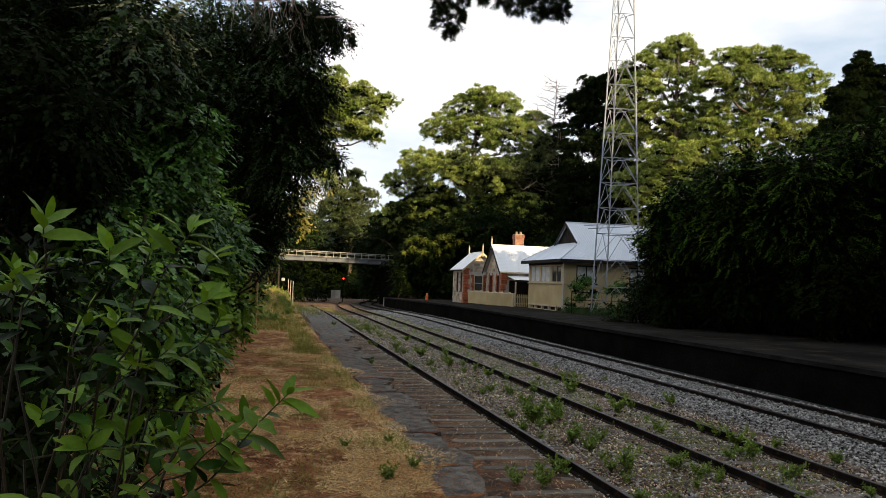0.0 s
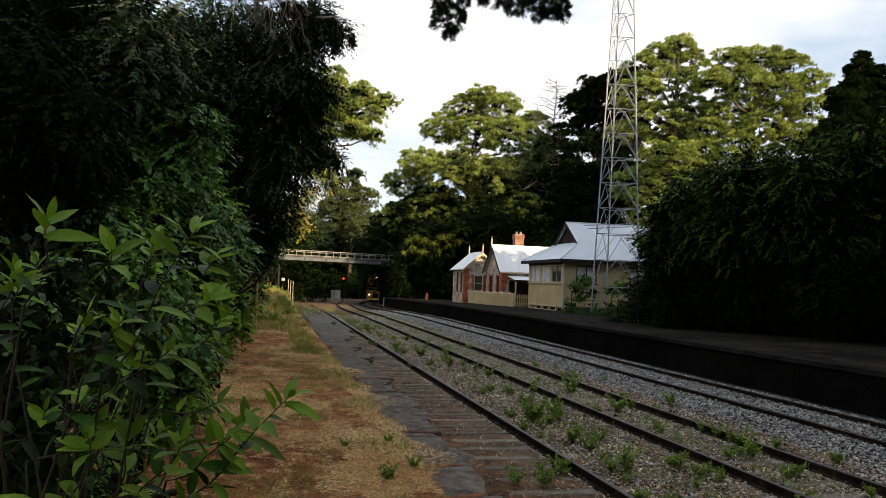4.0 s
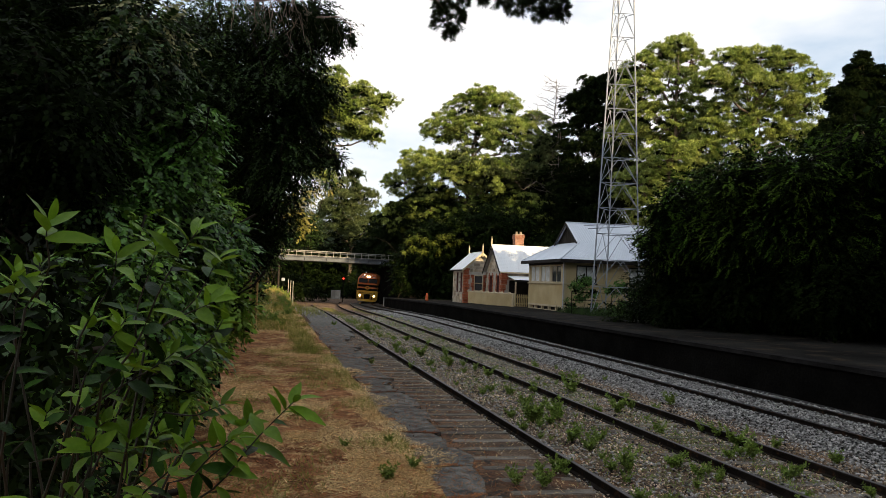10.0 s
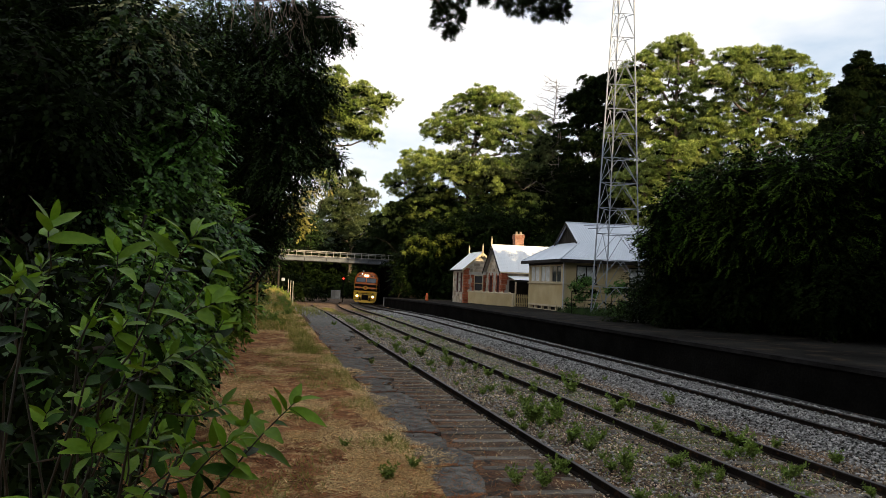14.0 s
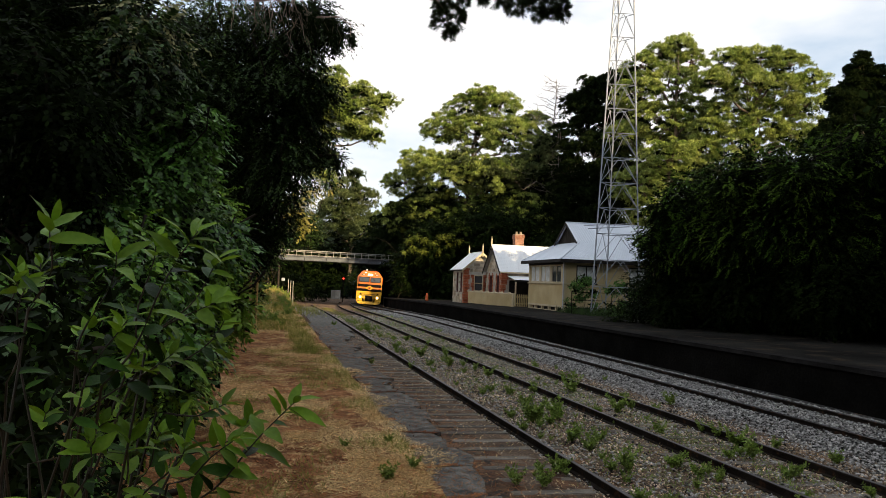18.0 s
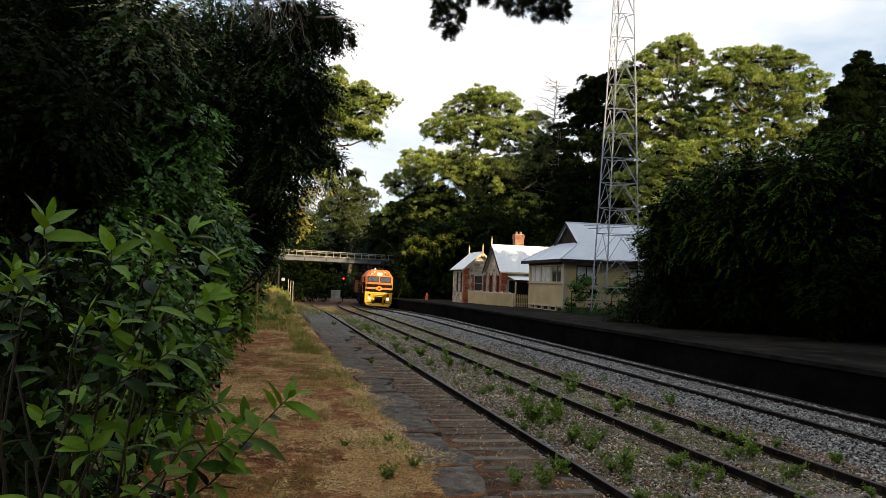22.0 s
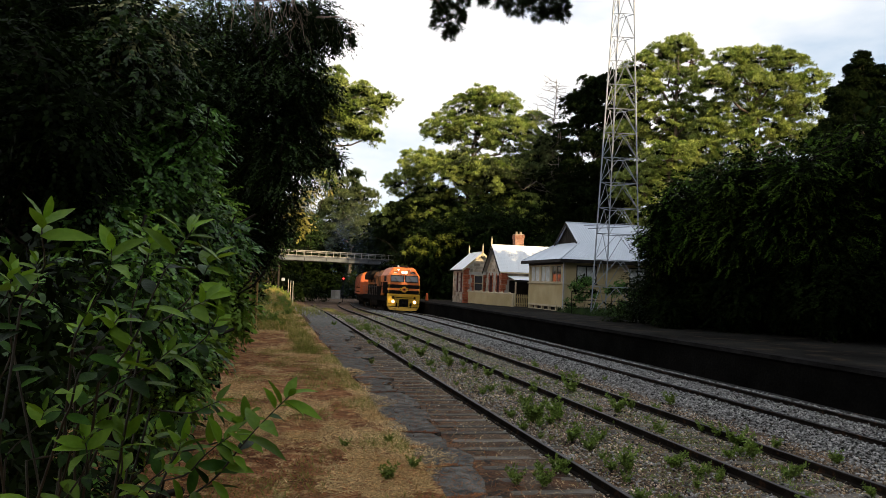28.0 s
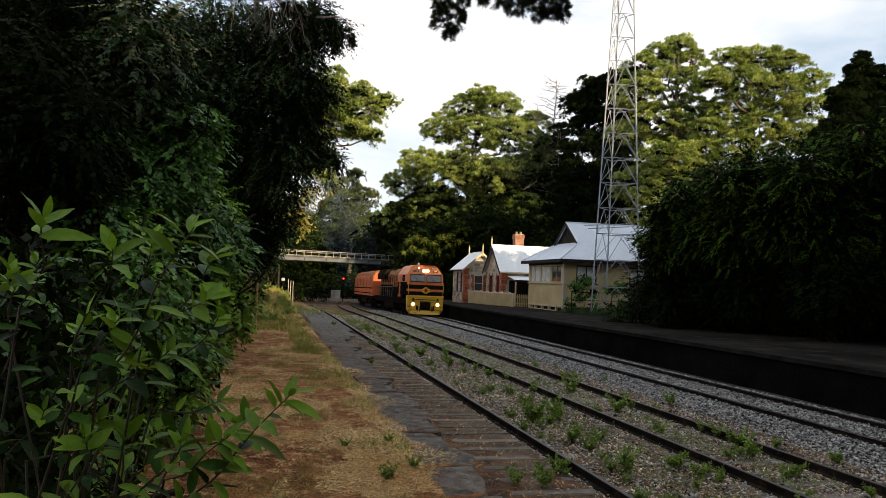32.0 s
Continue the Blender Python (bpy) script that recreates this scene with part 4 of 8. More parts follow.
window(wsd, 5.7, 0.0, 0.9, 1.0, 1.4, "y", CREAM_TRIM, bars=1, cross=1)
wall_with_holes(hall, "wall_east", "x", D - 0.22, 0.225, W, -0.1, E, [], MORTAR, gable=(W / 2 + 0.1, R - 0.1))
wall_with_holes(hall, "wall_north", "y", W - 0.22, 0.225, D - 0.225, -0.1, E, [], MORTAR)
rf = new("roof")
rf.parent = hall
part("roof_slope", corrugated([(-o, -o, E - o * 0.9), (D + o, -o, E - o * 0.9), (D + o, W / 2, R + 0.03), (-o, W / 2, R + 0.03)], "x"), WHITE_ROOF, rf)
part("roof_slope", corrugated([(D + o, W + o, E - o * 0.9), (-o, W + o, E - o * 0.9), (-o, W / 2, R + 0.03), (D + o, W / 2, R + 0.03)], "x"), WHITE_ROOF, rf)
part("ridge_cap", Shape().tube([(-o, W / 2, R + 0.04), (D + o, W / 2, R + 0.04)], 0.07, 8), WHITE_ROOF, rf)
part("gutter", Shape().box(-o, D + o, -o - 0.1, -o + 0.02, E - o * 0.9 - 0.13, E - o * 0.9 - 0.02, 0.02), CREAM_TRIM, rf)
bargeboards(rf, "x", -o, -o, W + o, E - o * 0.9, R + 0.02)
finial(rf, -o, W / 2, R)
# lean-to veranda
ver = new("veranda")
ver.parent = hall
# Dark panels over the wall stand in for the veranda's shade.
part("veranda_shade", Shape().box(0.7, 2.58, -0.07, -0.04, 0.0, 2.3).box(3.52, 5.18, -0.07, -0.04, 0.0, 2.3).box(6.22, D, -0.07, -0.04, 0.0, 2.3), DARK_TRIM, ver)
part("veranda_roof", corrugated([(0.45, -2.4, 2.35), (D, -2.4, 2.35), (D, -0.05, 2.72), (0.45, -0.05, 2.72)], "x"), WHITE_ROOF, ver)
part("fascia", Shape().box(0.45, D, -2.46, -2.41, 2.18, 2.34), DARK_TRIM, ver)
for x in (0.55, 2.1, 3.9, 5.7, 7.5, 9.3):
    part("post", Shape().box(x - 0.06, x + 0.06, -2.36, -2.24, 0, 2.3, 0.015), CREAM_TRIM, ver)
# chimney
CX = 2.1
ch = part("chimney", Shape().box(CX, CX + 0.85, W / 2 + 0.3, W / 2 + 1.0, E + 1.2, R + 1.2), MORTAR, hall, "red brick chimney with two pots")
for k in range(17):
    z = R - 0.45 + k * 0.095
    grow = 0.05 if k >= 13 else 0.012
    x = CX - grow - (0.1 if k % 2 else 0)
    while x < CX + 0.85 + grow:
        p, q = max(x, CX - grow), min(x + 0.23, CX + 0.85 + grow)
        if q - p > 0.04:
            part("brick", Shape().box(p + 0.006, q - 0.006, W / 2 + 0.3 - grow, W / 2 + 0.34, z + 0.006, z + 0.09), OLD_BRICK, ch)
        x += 0.24
    part("brick", Shape().box(CX - grow, CX + 0.03, W / 2 + 0.35, W / 2 + 1.0 + grow, z + 0.006, z + 0.09), OLD_BRICK, ch)
    part("brick", Shape().box(CX + 0.82, CX + 0.85 + grow, W / 2 + 0.35, W / 2 + 1.0 + grow, z + 0.006, z + 0.09), OLD_BRICK, ch)
for x in (CX + 0.22, CX + 0.63):
    part("chimney_pot", Shape().tube([(x, W / 2 + 0.65, R + 1.18), (x, W / 2 + 0.65, R + 1.42), (x, W / 2 + 0.65, R + 1.46)], [0.13, 0.11, 0.14], 10), SANDSTONE, ch)

# --- cream weatherboard office with gablet roof ---
gc = PLAT_Z
office = tagged(new("station_office"), "cream painted timber railway office with grey iron gablet roof", "building")
office.matrix_basis = track_pose(50.5, 21.05, gc)
W, D, E, R = 7.5, 11.0, 3.85, 6.9
LEDGE = 2.02
holes_w = [(0.5 + k * 2.25, 2.45 + k * 2.25, LEDGE + 0.12, 3.45) for k in range(3)]
ww = wall_with_holes(office, "wall_west", "x", 0.0, 0.0, W, 0.32, E, holes_w, CREAM, 0.15)
holes_s = [(0.95, 2.55, LEDGE + 0.12, 3.45), (5.2, 6.6, LEDGE + 0.12, 3.45)]
wso = wall_with_holes(office, "wall_south", "y", 0.0, 0.155, D, 0.32, E, holes_s, CREAM, 0.15)
wall_with_holes(office, "wall_north", "y", W - 0.15, 0.155, D, 0.32, E, [], CREAM, 0.15)
wall_with_holes(office, "wall_east", "x", D - 0.15, 0.155, W - 0.155, 0.32, E, [], CREAM, 0.15)
part("floor", Shape().box(0.16, D - 0.16, 0.16, W - 0.16, 0.3, 0.36), TIMBER, office)
for a, b, c, d in holes_w:
    window(ww, 0.0, (a + b) / 2, c, b - a, d - c, "x", CREAM_TRIM, bars=1, cross=0, depth=0.045, curtain=a > 1.0)
for a, b, c, d in holes_s:
    window(wso, (a + b) / 2, 0.0, c, b - a, d - c, "y", DARK_TRIM, bars=1, cross=0, curtain=True)
for k in range(4):
    y = 0.35 + k * 2.25 if k < 3 else 7.3
    part("pilaster", Shape().box(-0.04, 0.0, y - 0.13, y + 0.13, LEDGE + 0.1, E - 0.2, 0.008), CREAM_TRIM, ww)
part("ledge", Shape().box(-0.10, 0.02, -0.08, W + 0.05, LEDGE, LEDGE + 0.11, 0.015), CREAM_TRIM, ww)
part("ledge", Shape().box(0.03, D, -0.10, 0.02, LEDGE, LEDGE + 0.11, 0.015), CREAM_TRIM, wso)
part("corner_board", Shape().box(-0.035, 0.11, -0.035, 0.0, 0.32, E - 0.05), CREAM_TRIM, wso)
# weatherboards on the lower wall
for k in range(8):
    z = 0.42 + k * 0.195
    part("weatherboard", Shape().add([(0.0, 0.0, z), (0.0, W, z), (-0.012, 0, z), (-0.012, W, z), (-0.008, 0, z + 0.2), (-0.008, W, z + 0.2), (0.0, 0, z + 0.2), (0.0, W, z + 0.2)],
                                     [(2, 3, 5, 4), (0, 2, 3, 1), (4, 5, 7, 6), (0, 6, 4, 2), (1, 3, 5, 7)]), CREAM, ww)
    part("weatherboard", Shape().add([(0.12, 0.0, z), (D, 0.0, z), (0.12, -0.012, z), (D, -0.012, z), (0.12, -0.008, z + 0.2), (D, -0.008, z + 0.2), (0.12, 0, z + 0.2), (D, 0, z + 0.2)],
                                     [(2, 3, 5, 4), (0, 2, 3, 1), (4, 5, 7, 6), (0, 6, 4, 2), (1, 3, 5, 7)]), CREAM, wso)
# base: posts with dark gaps between, and a plinth board
part("plinth_board", Shape().box(-0.03, 0.02, 0.0, W, 0.30, 0.44), CREAM_TRIM, office)
part("plinth_board", Shape().box(0.03, D, -0.03, 0.02, 0.30, 0.44), CREAM_TRIM, office)
for k in range(6):
    y = 0.1 + k * 1.46
    part("stump", Shape().box(0.0, 0.2, y - 0.1, y + 0.1, -0.05, 0.31, 0.01), CREAM_TRIM, office)
for k in range(8):
    x = 0.1 + k * 1.45
    part("stump", Shape().box(x - 0.1, x + 0.1, 0.21, 0.4, -0.05, 0.31, 0.01), CREAM_TRIM, office)
# Dark block under the floor stands in for the shade there.
part("underfloor_shade", Shape().box(0.6, D - 0.3, 0.6, W - 0.3, -0.05, 0.3), DARK_TRIM, office)
part("base_board", Shape().box(-0.02, 0.03, 0.0, W, -0.04, 0.07), CREAM_TRIM, office)
o = 0.48
ze, gset, zg = E + 0.02, 1.8, E + 1.42       # eave, gablet set-back, gablet foot
mid = W / 2
half = mid + o


def roof_in(z):
    """Half width of the main slopes at height z."""
    return half * (R - z) / (R - ze)


rf = new("roof")
rf.parent = office
xg = gset
part("roof_slope", corrugated([(-o, -o, ze), (D, -o, ze), (D, mid - roof_in(zg), zg), (xg, mid - roof_in(zg), zg)], "x"), IRON_ROOF, rf)
part("roof_slope", corrugated([(xg - 0.25, mid - roof_in(zg), zg), (D, mid - roof_in(zg), zg), (D, mid, R), (xg - 0.25, mid, R)], "x"), IRON_ROOF, rf)
part("roof_slope", corrugated([(D, W + o, ze), (-o, W + o, ze), (xg, mid + roof_in(zg), zg), (D, mid + roof_in(zg), zg)], "x"), IRON_ROOF, rf)
part("roof_slope", corrugated([(D, mid + roof_in(zg), zg), (xg - 0.25, mid + roof_in(zg), zg), (xg - 0.25, mid, R), (D, mid, R)], "x"), IRON_ROOF, rf)
part("hip_slope", corrugated([(-o, W + o, ze), (-o, -o, ze), (xg, mid - roof_in(zg), zg), (xg, mid + roof_in(zg), zg)], "y"), IRON_ROOF, rf)
s = Shape().add([(x, y, z) for x in (xg, xg + 0.08) for y, z in ((mid - roof_in(zg) + 0.02, zg - 0.05), (mid + roof_in(zg) - 0.02, zg - 0.05), (mid, R - 0.03))],
                [(0, 1, 2), (3, 5, 4), (0, 3, 4, 1), (1, 4, 5, 2), (2, 5, 3, 0)])
gb_ = part("gablet", s, TIMBER, rf, "slatted brown timber gablet")
for k in range(9):
    y = mid - 1.6 + k * 0.4
    t = zg + (R - zg) * (1 - abs(y - mid) / roof_in(zg)) - 0.06
    part("slat", Shape().box(xg - 0.03, xg + 0.001, y - 0.05, y + 0.05, zg + 0.01, t), TIMBER, gb_)
bargeboards(rf, "x", xg - 0.25, mid - roof_in(zg), mid + roof_in(zg), zg, R + 0.01, 0.03)
for a, b in (((-o, -o, ze), (xg, mid - roof_in(zg), zg)), ((-o, W + o, ze), (xg, mid + roof_in(zg), zg)), ((xg - 0.25, mid, R), (D, mid, R))):
    part("ridge_cap", Shape().tube([(a[0], a[1], a[2] + 0.03), (b[0], b[1], b[2] + 0.03)], 0.06, 6), IRON_ROOF, rf)
part("gutter", Shape().box(-o - 0.11, -o + 0.01, -o - 0.11, W + o, ze - 0.26, ze - 0.005, 0.02), DARK_TRIM, rf)
part("gutter", Shape().box(-o + 0.015, D, -o - 0.11, -o + 0.01, ze - 0.26, ze - 0.005, 0.02), DARK_TRIM, rf)
part("soffit", Shape().box(-o + 0.02, D, -o + 0.015, 0.16, ze - 0.12, ze - 0.09).box(-o + 0.02, -0.0, 0.16, W + o, ze - 0.12, ze - 0.09), DARK_TRIM, rf)
part("frieze", Shape().box(-0.05, -0.002, -0.03, W, 3.5, 3.75), DARK_TRIM, office)
part("downpipe", Shape().tube([(-0.12, -0.14, ze - 0.1), (-0.12, -0.14, 0.0)], 0.045, 8), GALV, office)

# --- cream wall with rounded capping, and picket gate ---
pa, pb = place(69.0, 18.9), place(58.9, 20.05)
run = (pb - pa).length
fw = tagged(new("garden_wall"), "low cream boarded fence with rounded capping on the platform", "fence")
fw.matrix_basis = Matrix.Translation((pa.x, pa.y, PLAT_Z + grade(64) - 0.02)) @ Matrix.Rotation(math.atan2(pb.y - pa.y, pb.x - pa.x), 4, "Z")
n = int(run / 0.42)
for k in range(n):
    x = k * run / n
    part("board", Shape().box(x + 0.006, x + run / n - 0.006, -0.03, 0.03, 0.03, 1.12, 0.012), CREAM, fw)
for z in (0.3, 0.95):
    part("fence_rail", Shape().box(0, run, 0.031, 0.09, z - 0.05, z + 0.05), CREAM_TRIM, fw)
for k in range(int(run / 1.55) + 1):
    x = min(k * 1.55, run - 0.08)
    s = Shape().tube([(x + 0.07, 0, 1.1), (x + 0.07, 0, 1.2), (x + 0.07, 0, 1.28), (x + 0.07, 0, 1.31)], [0.14, 0.16, 0.10, 0.02], 8)
    part("fence_cap", s, CREAM_TRIM, fw)
part("capping", Shape().tube([(0, 0, 1.13), (run, 0, 1.13)], 0.06, 8), CREAM_TRIM, fw)
part("end_post", Shape().box(run - 0.12, run + 0.06, -0.09, 0.09, 0, 1.2, 0.02), CREAM_TRIM, fw)
gt = tagged(new("picket_gate"), "weathered yellowish timber picket gate beside the office", "gate")
gt.matrix_basis = track_pose(58.75, 20.15, PLAT_Z, 180)
for k in range(10):
    x = -0.05 - k * 0.165
    s = Shape().prism([(x - 0.045, 0.06), (x + 0.045, 0.06), (x + 0.045, 1.02), (x, 1.1), (x - 0.045, 1.02)], -0.012, 0.012)
    part("picket", s, CREAM, gt)
for z in (0.3, 0.85):
    part("gate_rail", Shape().box(-1.62, 0.0, -0.05, -0.014, z - 0.04, z + 0.04), CREAM, gt)

# ---------- lattice mast ----------
mast = tagged(new("radio_mast"), "tall three-legged galvanised lattice radio mast behind the platform", "mast")
MB = (11.85, 50.3, 0.95)
mast.location = MB
FEET = [(-1.8, -0.75), (1.55, -0.55), (-0.35, 1.4)]
TOPS = [(-0.60, -0.30), (0.62, -0.22), (-0.10, 0.55)]
MH, NB = 29.0, 17


def leg_at(k, z):
    t = min(1.0, z / 24.0)
    return Vector((FEET[k][0] + (TOPS[k][0] - FEET[k][0]) * t, FEET[k][1] + (TOPS[k][1] - FEET[k][1]) * t, z))


for k in range(3):
    part("leg", Shape().tube([leg_at(k, z) for z in (0, 8, 16, 24, MH)], 0.05, 6), MAST_STEEL, mast)
zs = [MH * (i / NB) ** 0.95 for i in range(NB + 1)]
for i in range(NB):
    z0, z1 = zs[i], zs[i + 1]
    for k in range(3):
        a, b = k, (k + 1) % 3
        mid_top = (leg_at(a, z1) + leg_at(b, z1)) / 2
        part("strut", Shape().tube([leg_at(a, z1), leg_at(b, z1)], 0.025, 4), MAST_STEEL, mast)
        part("brace", Shape().tube([leg_at(a, z0), mid_top], 0.023, 4), MAST_STEEL, mast)
        part("brace", Shape().tube([leg_at(b, z0), mid_top], 0.023, 4), MAST_STEEL, mast)
for z, l in ((6.05, 1.9), (5.85, 1.3)):
    p = leg_at(0, z)
    part("antenna_arm", Shape().tube([p + Vector((-l * 0.5, -0.3, 0.0)), p + Vector((2.2, 0.1, 0.25))], 0.032, 6), MAST_STEEL, mast)

# wire fence by the mast
wf = tagged(new("wire_fence"), "rusty pipe and wire fence in front of the office", "fence")
wf.matrix_basis = track_pose(47.5, 20.4, PLAT_Z)
for k in range(6):
    part("post", Shape().tube([(k * 1.5, 0, 0), (k * 1.5, 0, 1.55)], 0.03, 6), GRIME, wf)
for z in (1.5, 0.95, 0.4):
    part("wire", Shape().tube([(0, 0, z), (7.5, 0, z)], 0.018, 4), GRIME, wf)

# ---------- road bridge ----------
bridge = tagged(new("road_bridge"), "grey steel girder road bridge with white post railing over the line", "bridge")
B0, B1 = Vector((-23.0, 91.4, 0)), Vector((-4.6, 102.8, 0))
bridge.matrix_basis = Matrix.Translation(B0 + Vector((0, 0, 0.2))) @ Matrix.Rotation(math.atan2(B1.y - B0.y, B1.x - B0.x), 4, "Z")
BL = (B1 - B0).length
XE = BL + 9.0
for y, nm in ((0.0, "girder"), (5.0, "girder")):
    gd = part(nm, Shape().box(2.6, XE, y, y + 0.12, 4.88, 5.32).box(2.6, XE, y - 0.12, y + 0.24, 4.82, 4.88).box(2.6, XE, y - 0.14, y + 0.26, 5.32, 5.40), BRIDGE_STEEL, bridge)
    if y == 0:
        for k in range(10):
            x = 3.2 + k * 3.05
            part("stiffener", Shape().box(x - 0.05, x + 0.05, -0.11, 0.0, 4.89, 5.31), BRIDGE_STEEL, gd)
part("deck", Shape().box(-3.0, XE, 0.3, 4.9, 5.2, 5.42), CONCRETE, bridge)
for k in range(9):
    x = 2.4 + k * 3.2
    part("cross_beam", Shape().box(x - 0.1, x + 0.1, 0.13, 5.0, 4.86, 5.18), BRIDGE_STEEL, bridge)
for y in (0.1, 5.1):
    rl = part("railing", Shape().box(-1.0, XE, y - 0.04, y + 0.04, 6.06, 6.15).box(-1.0, XE, y - 0.03, y + 0.03, 5.46, 5.52), BRIDGE_RAIL, bridge, "weathered white railing")
    k = -1.0
    while k < XE:
        part("baluster", Shape().box(k - 0.028, k + 0.028, y - 0.03, y + 0.03, 5.40, 6.06), BRIDGE_RAIL, rl)
        k += 1.02 if y < 1 else 3.06
# left trestle
for y in (0.4, 4.6):
    for x, lean in ((1.7, 0.0), (3.0, 0.0)):
        part("trestle_post", Shape().box(x - 0.11, x + 0.11, y - 0.11, y + 0.11, -0.6, 4.9, 0.01), TIMBER, bridge)
    part("trestle_brace", Shape().tube([(1.7, y - 0.13, 0.8), (3.0, y - 0.13, 4.2)], 0.045, 4), TIMBER, bridge)
    part("trestle_brace", Shape().tube([(3.0, y - 0.14, 0.8), (1.7, y - 0.14, 4.2)], 0.045, 4), TIMBER, bridge)
part("trestle_cap", Shape().box(1.2, 3.5, 0.1, 4.9, 4.72, 5.19), TIMBER, bridge)
# left fence of white pickets beyond
for k in range(3):
    part("handrail_post", Shape().box(3.75 + k * 0.22, 3.81 + k * 0.22, -1.2 - 0.25 * k, -1.12 - 0.25 * k, -0.6, 2.4 - 0.12 * k), BRIDGE_RAIL, bridge)
# right abutment and pier; the abutment's colour carries the shade under the bridge
part("abutment", Shape().box(19.3, XE, 1.0, 4.2, -0.8, 4.64, 0.05), PLATFORM_FACE, bridge, "dark stone abutment")
for x in (21.6,):
    part("pier_post", Shape().box(x - 0.12, x + 0.12, 0.1, 0.34, 0.2, 4.7), BARK_GREY, bridge)
    part("pier_brace", Shape().tube([(x - 1.8, 0.1, 4.5), (x + 0.1, 0.1, 1.8)], 0.07, 4), BARK_GREY, bridge)
    part("pier_brace", Shape().tube([(x - 2.0, 0.1, 2.6), (x, 0.1, 2.6)], 0.05, 4), BARK_GREY, bridge)

# ---------- signals, signs and small fittings ----------
sg = tagged(new("railway_signal"), "slim signal post showing a red light", "signal")
sg.location = (-14.9, 112.0, -1.3)
part("post", Shape().tube([(0, 0, 0), (0, 0, 3.9)], 0.06, 8), GRIME, sg)
part("head", Shape().box(-0.22, 0.22, -0.12, 0.12, 3.7, 4.5, 0.05), BLACK, sg)
part("hood", Shape().tube([(0, -0.12, 4.22), (0, -0.4, 4.25)], [0.16, 0.16], 10, False), BLACK, sg)
part("lens", Shape().tube([(0, -0.125, 4.2), (0, -0.16, 4.2)], 0.14, 12), RED_GLOW, sg)
cb = tagged(new("relay_cabinet"), "pale grey metal trackside cabinet", "cabinet")
cb.location = (-19.3, 135.0, -0.86)
part("body", Shape().box(-0.806, 0.806, -0.39, 0.39, 0.13, 1.625, 0.03), BRIDGE_RAIL, cb)
part("door", Shape().box(-0.754, -0.013, -0.429, -0.39, 0.208, 1.56, 0.008), BRIDGE_RAIL, cb)
part("door", Shape().box(0.013, 0.754, -0.429, -0.39, 0.208, 1.56, 0.008), BRIDGE_RAIL, cb)
part("plinth", Shape().box(-0.858, 0.858, -0.429, 0.429, 0.0, 0.13), CONCRETE, cb)

bd = tagged(new("notice_board"), "dark square board on two rusty timber posts", "sign")
bd.location = (-9.15, 36.0, 0.75)
POST_WOOD = surf("yellowed timber post", (0.42, 0.28, 0.11), (0.55, 0.38, 0.16), 1, 20)
for x in (-0.16, 0.16):
    part("post", Shape().box(x - 0.05, x + 0.05, 0.0, 0.09, -0.4, 2.6, 0.012), POST_WOOD, bd)
part("board", Shape().box(-0.27, 0.27, -0.05, 0.0, 2.42, 3.2, 0.015), BARK_GREY, bd)
part("marking", Shape().box(-0.1, 0.1, -0.058, -0.052, 2.65, 2.95), GALV, bd, "faded grey mark")
wsn = tagged(new("warning_sign"), "small white square sign on a thin post", "sign")
wsn.location = (-19.0, 88.5, 0.3)
part("post", Shape().tube([(0, 0, 0), (0, 0, 2.4)], 0.03, 6), GRIME, wsn)
part("panel", Shape().box(-0.2, 0.2, -0.05, -0.02, 2.05, 2.4, 0.01), GALV, wsn)
for k in range(3):
    pg = tagged(new("marker_peg"), "short white marker peg beside the siding", "peg", "white pegs by the siding")
    pg.matrix_basis = track_pose(76 + k * 1.6, 2.0 + k * 0.35, grade(78) - 0.2)
    part("stake", Shape().box(-0.045, 0.045, -0.03, 0.03, 0, 0.5, 0.01), BRIDGE_RAIL, pg)
sp = tagged(new("platform_post"), "pale slim post at the platform end", "post")
sp.matrix_basis = track_pose(95.5, 17.6, grade(93))
part("pole", Shape().tube([(0, 0, 0), (0, 0, 4.0)], 0.06, 6), TIMBER, sp)
part("cap", Shape().tube([(0, 0, 3.9), (0, 0, 4.15)], [0.1, 0.09], 8), TIMBER, sp)
bo = tagged(new("bollard"), "bright orange plastic bollard on the platform", "bollard")
bo.matrix_basis = track_pose(75.5, 16.2, PLAT_Z + grade(75.5))
part("base", Shape().tube([(0, 0, 0), (0, 0, 0.06)], 0.22, 12), BLACK, bo)
part("body", Shape().tube([(0, 0, 0.06), (0, 0, 0.4), (0, 0, 0.72), (0, 0, 0.8)], [0.17, 0.14, 0.12, 0.05], 12), SAFETY_ORANGE, bo)

# crown lobes of the trees: x, y, z, radius
MID_PINE = [(4.9, 104.2, 29.5, 2.1), (2.4, 105.2, 27.8, 2.7), (7.4, 104.4, 28.0, 2.9), (-0.6, 105.5, 25.0, 2.9), (4.1, 105.7, 24.3, 3.9), (9.0, 102.5, 23.4, 3.9), (-3.5, 102.9, 19.4, 2.9), (-6.0, 106.4, 17.0, 2.7), (0.5, 103.4, 18.0, 4.4), (6.5, 103.1, 17.4, 4.7), (12.7, 107.0, 26.1, 2.7), (12.6, 104.8, 19.5, 3.5), (-2.2, 107.0, 13.1, 4.0), (-6.5, 104.9, 11.5, 3.1), (4.0, 106.0, 11.2, 4.8), (11.0, 102.7, 12.3, 4.4), (-5.2, 105.6, 7.5, 2.9), (0.5, 106.6, 7.8, 2.9)]
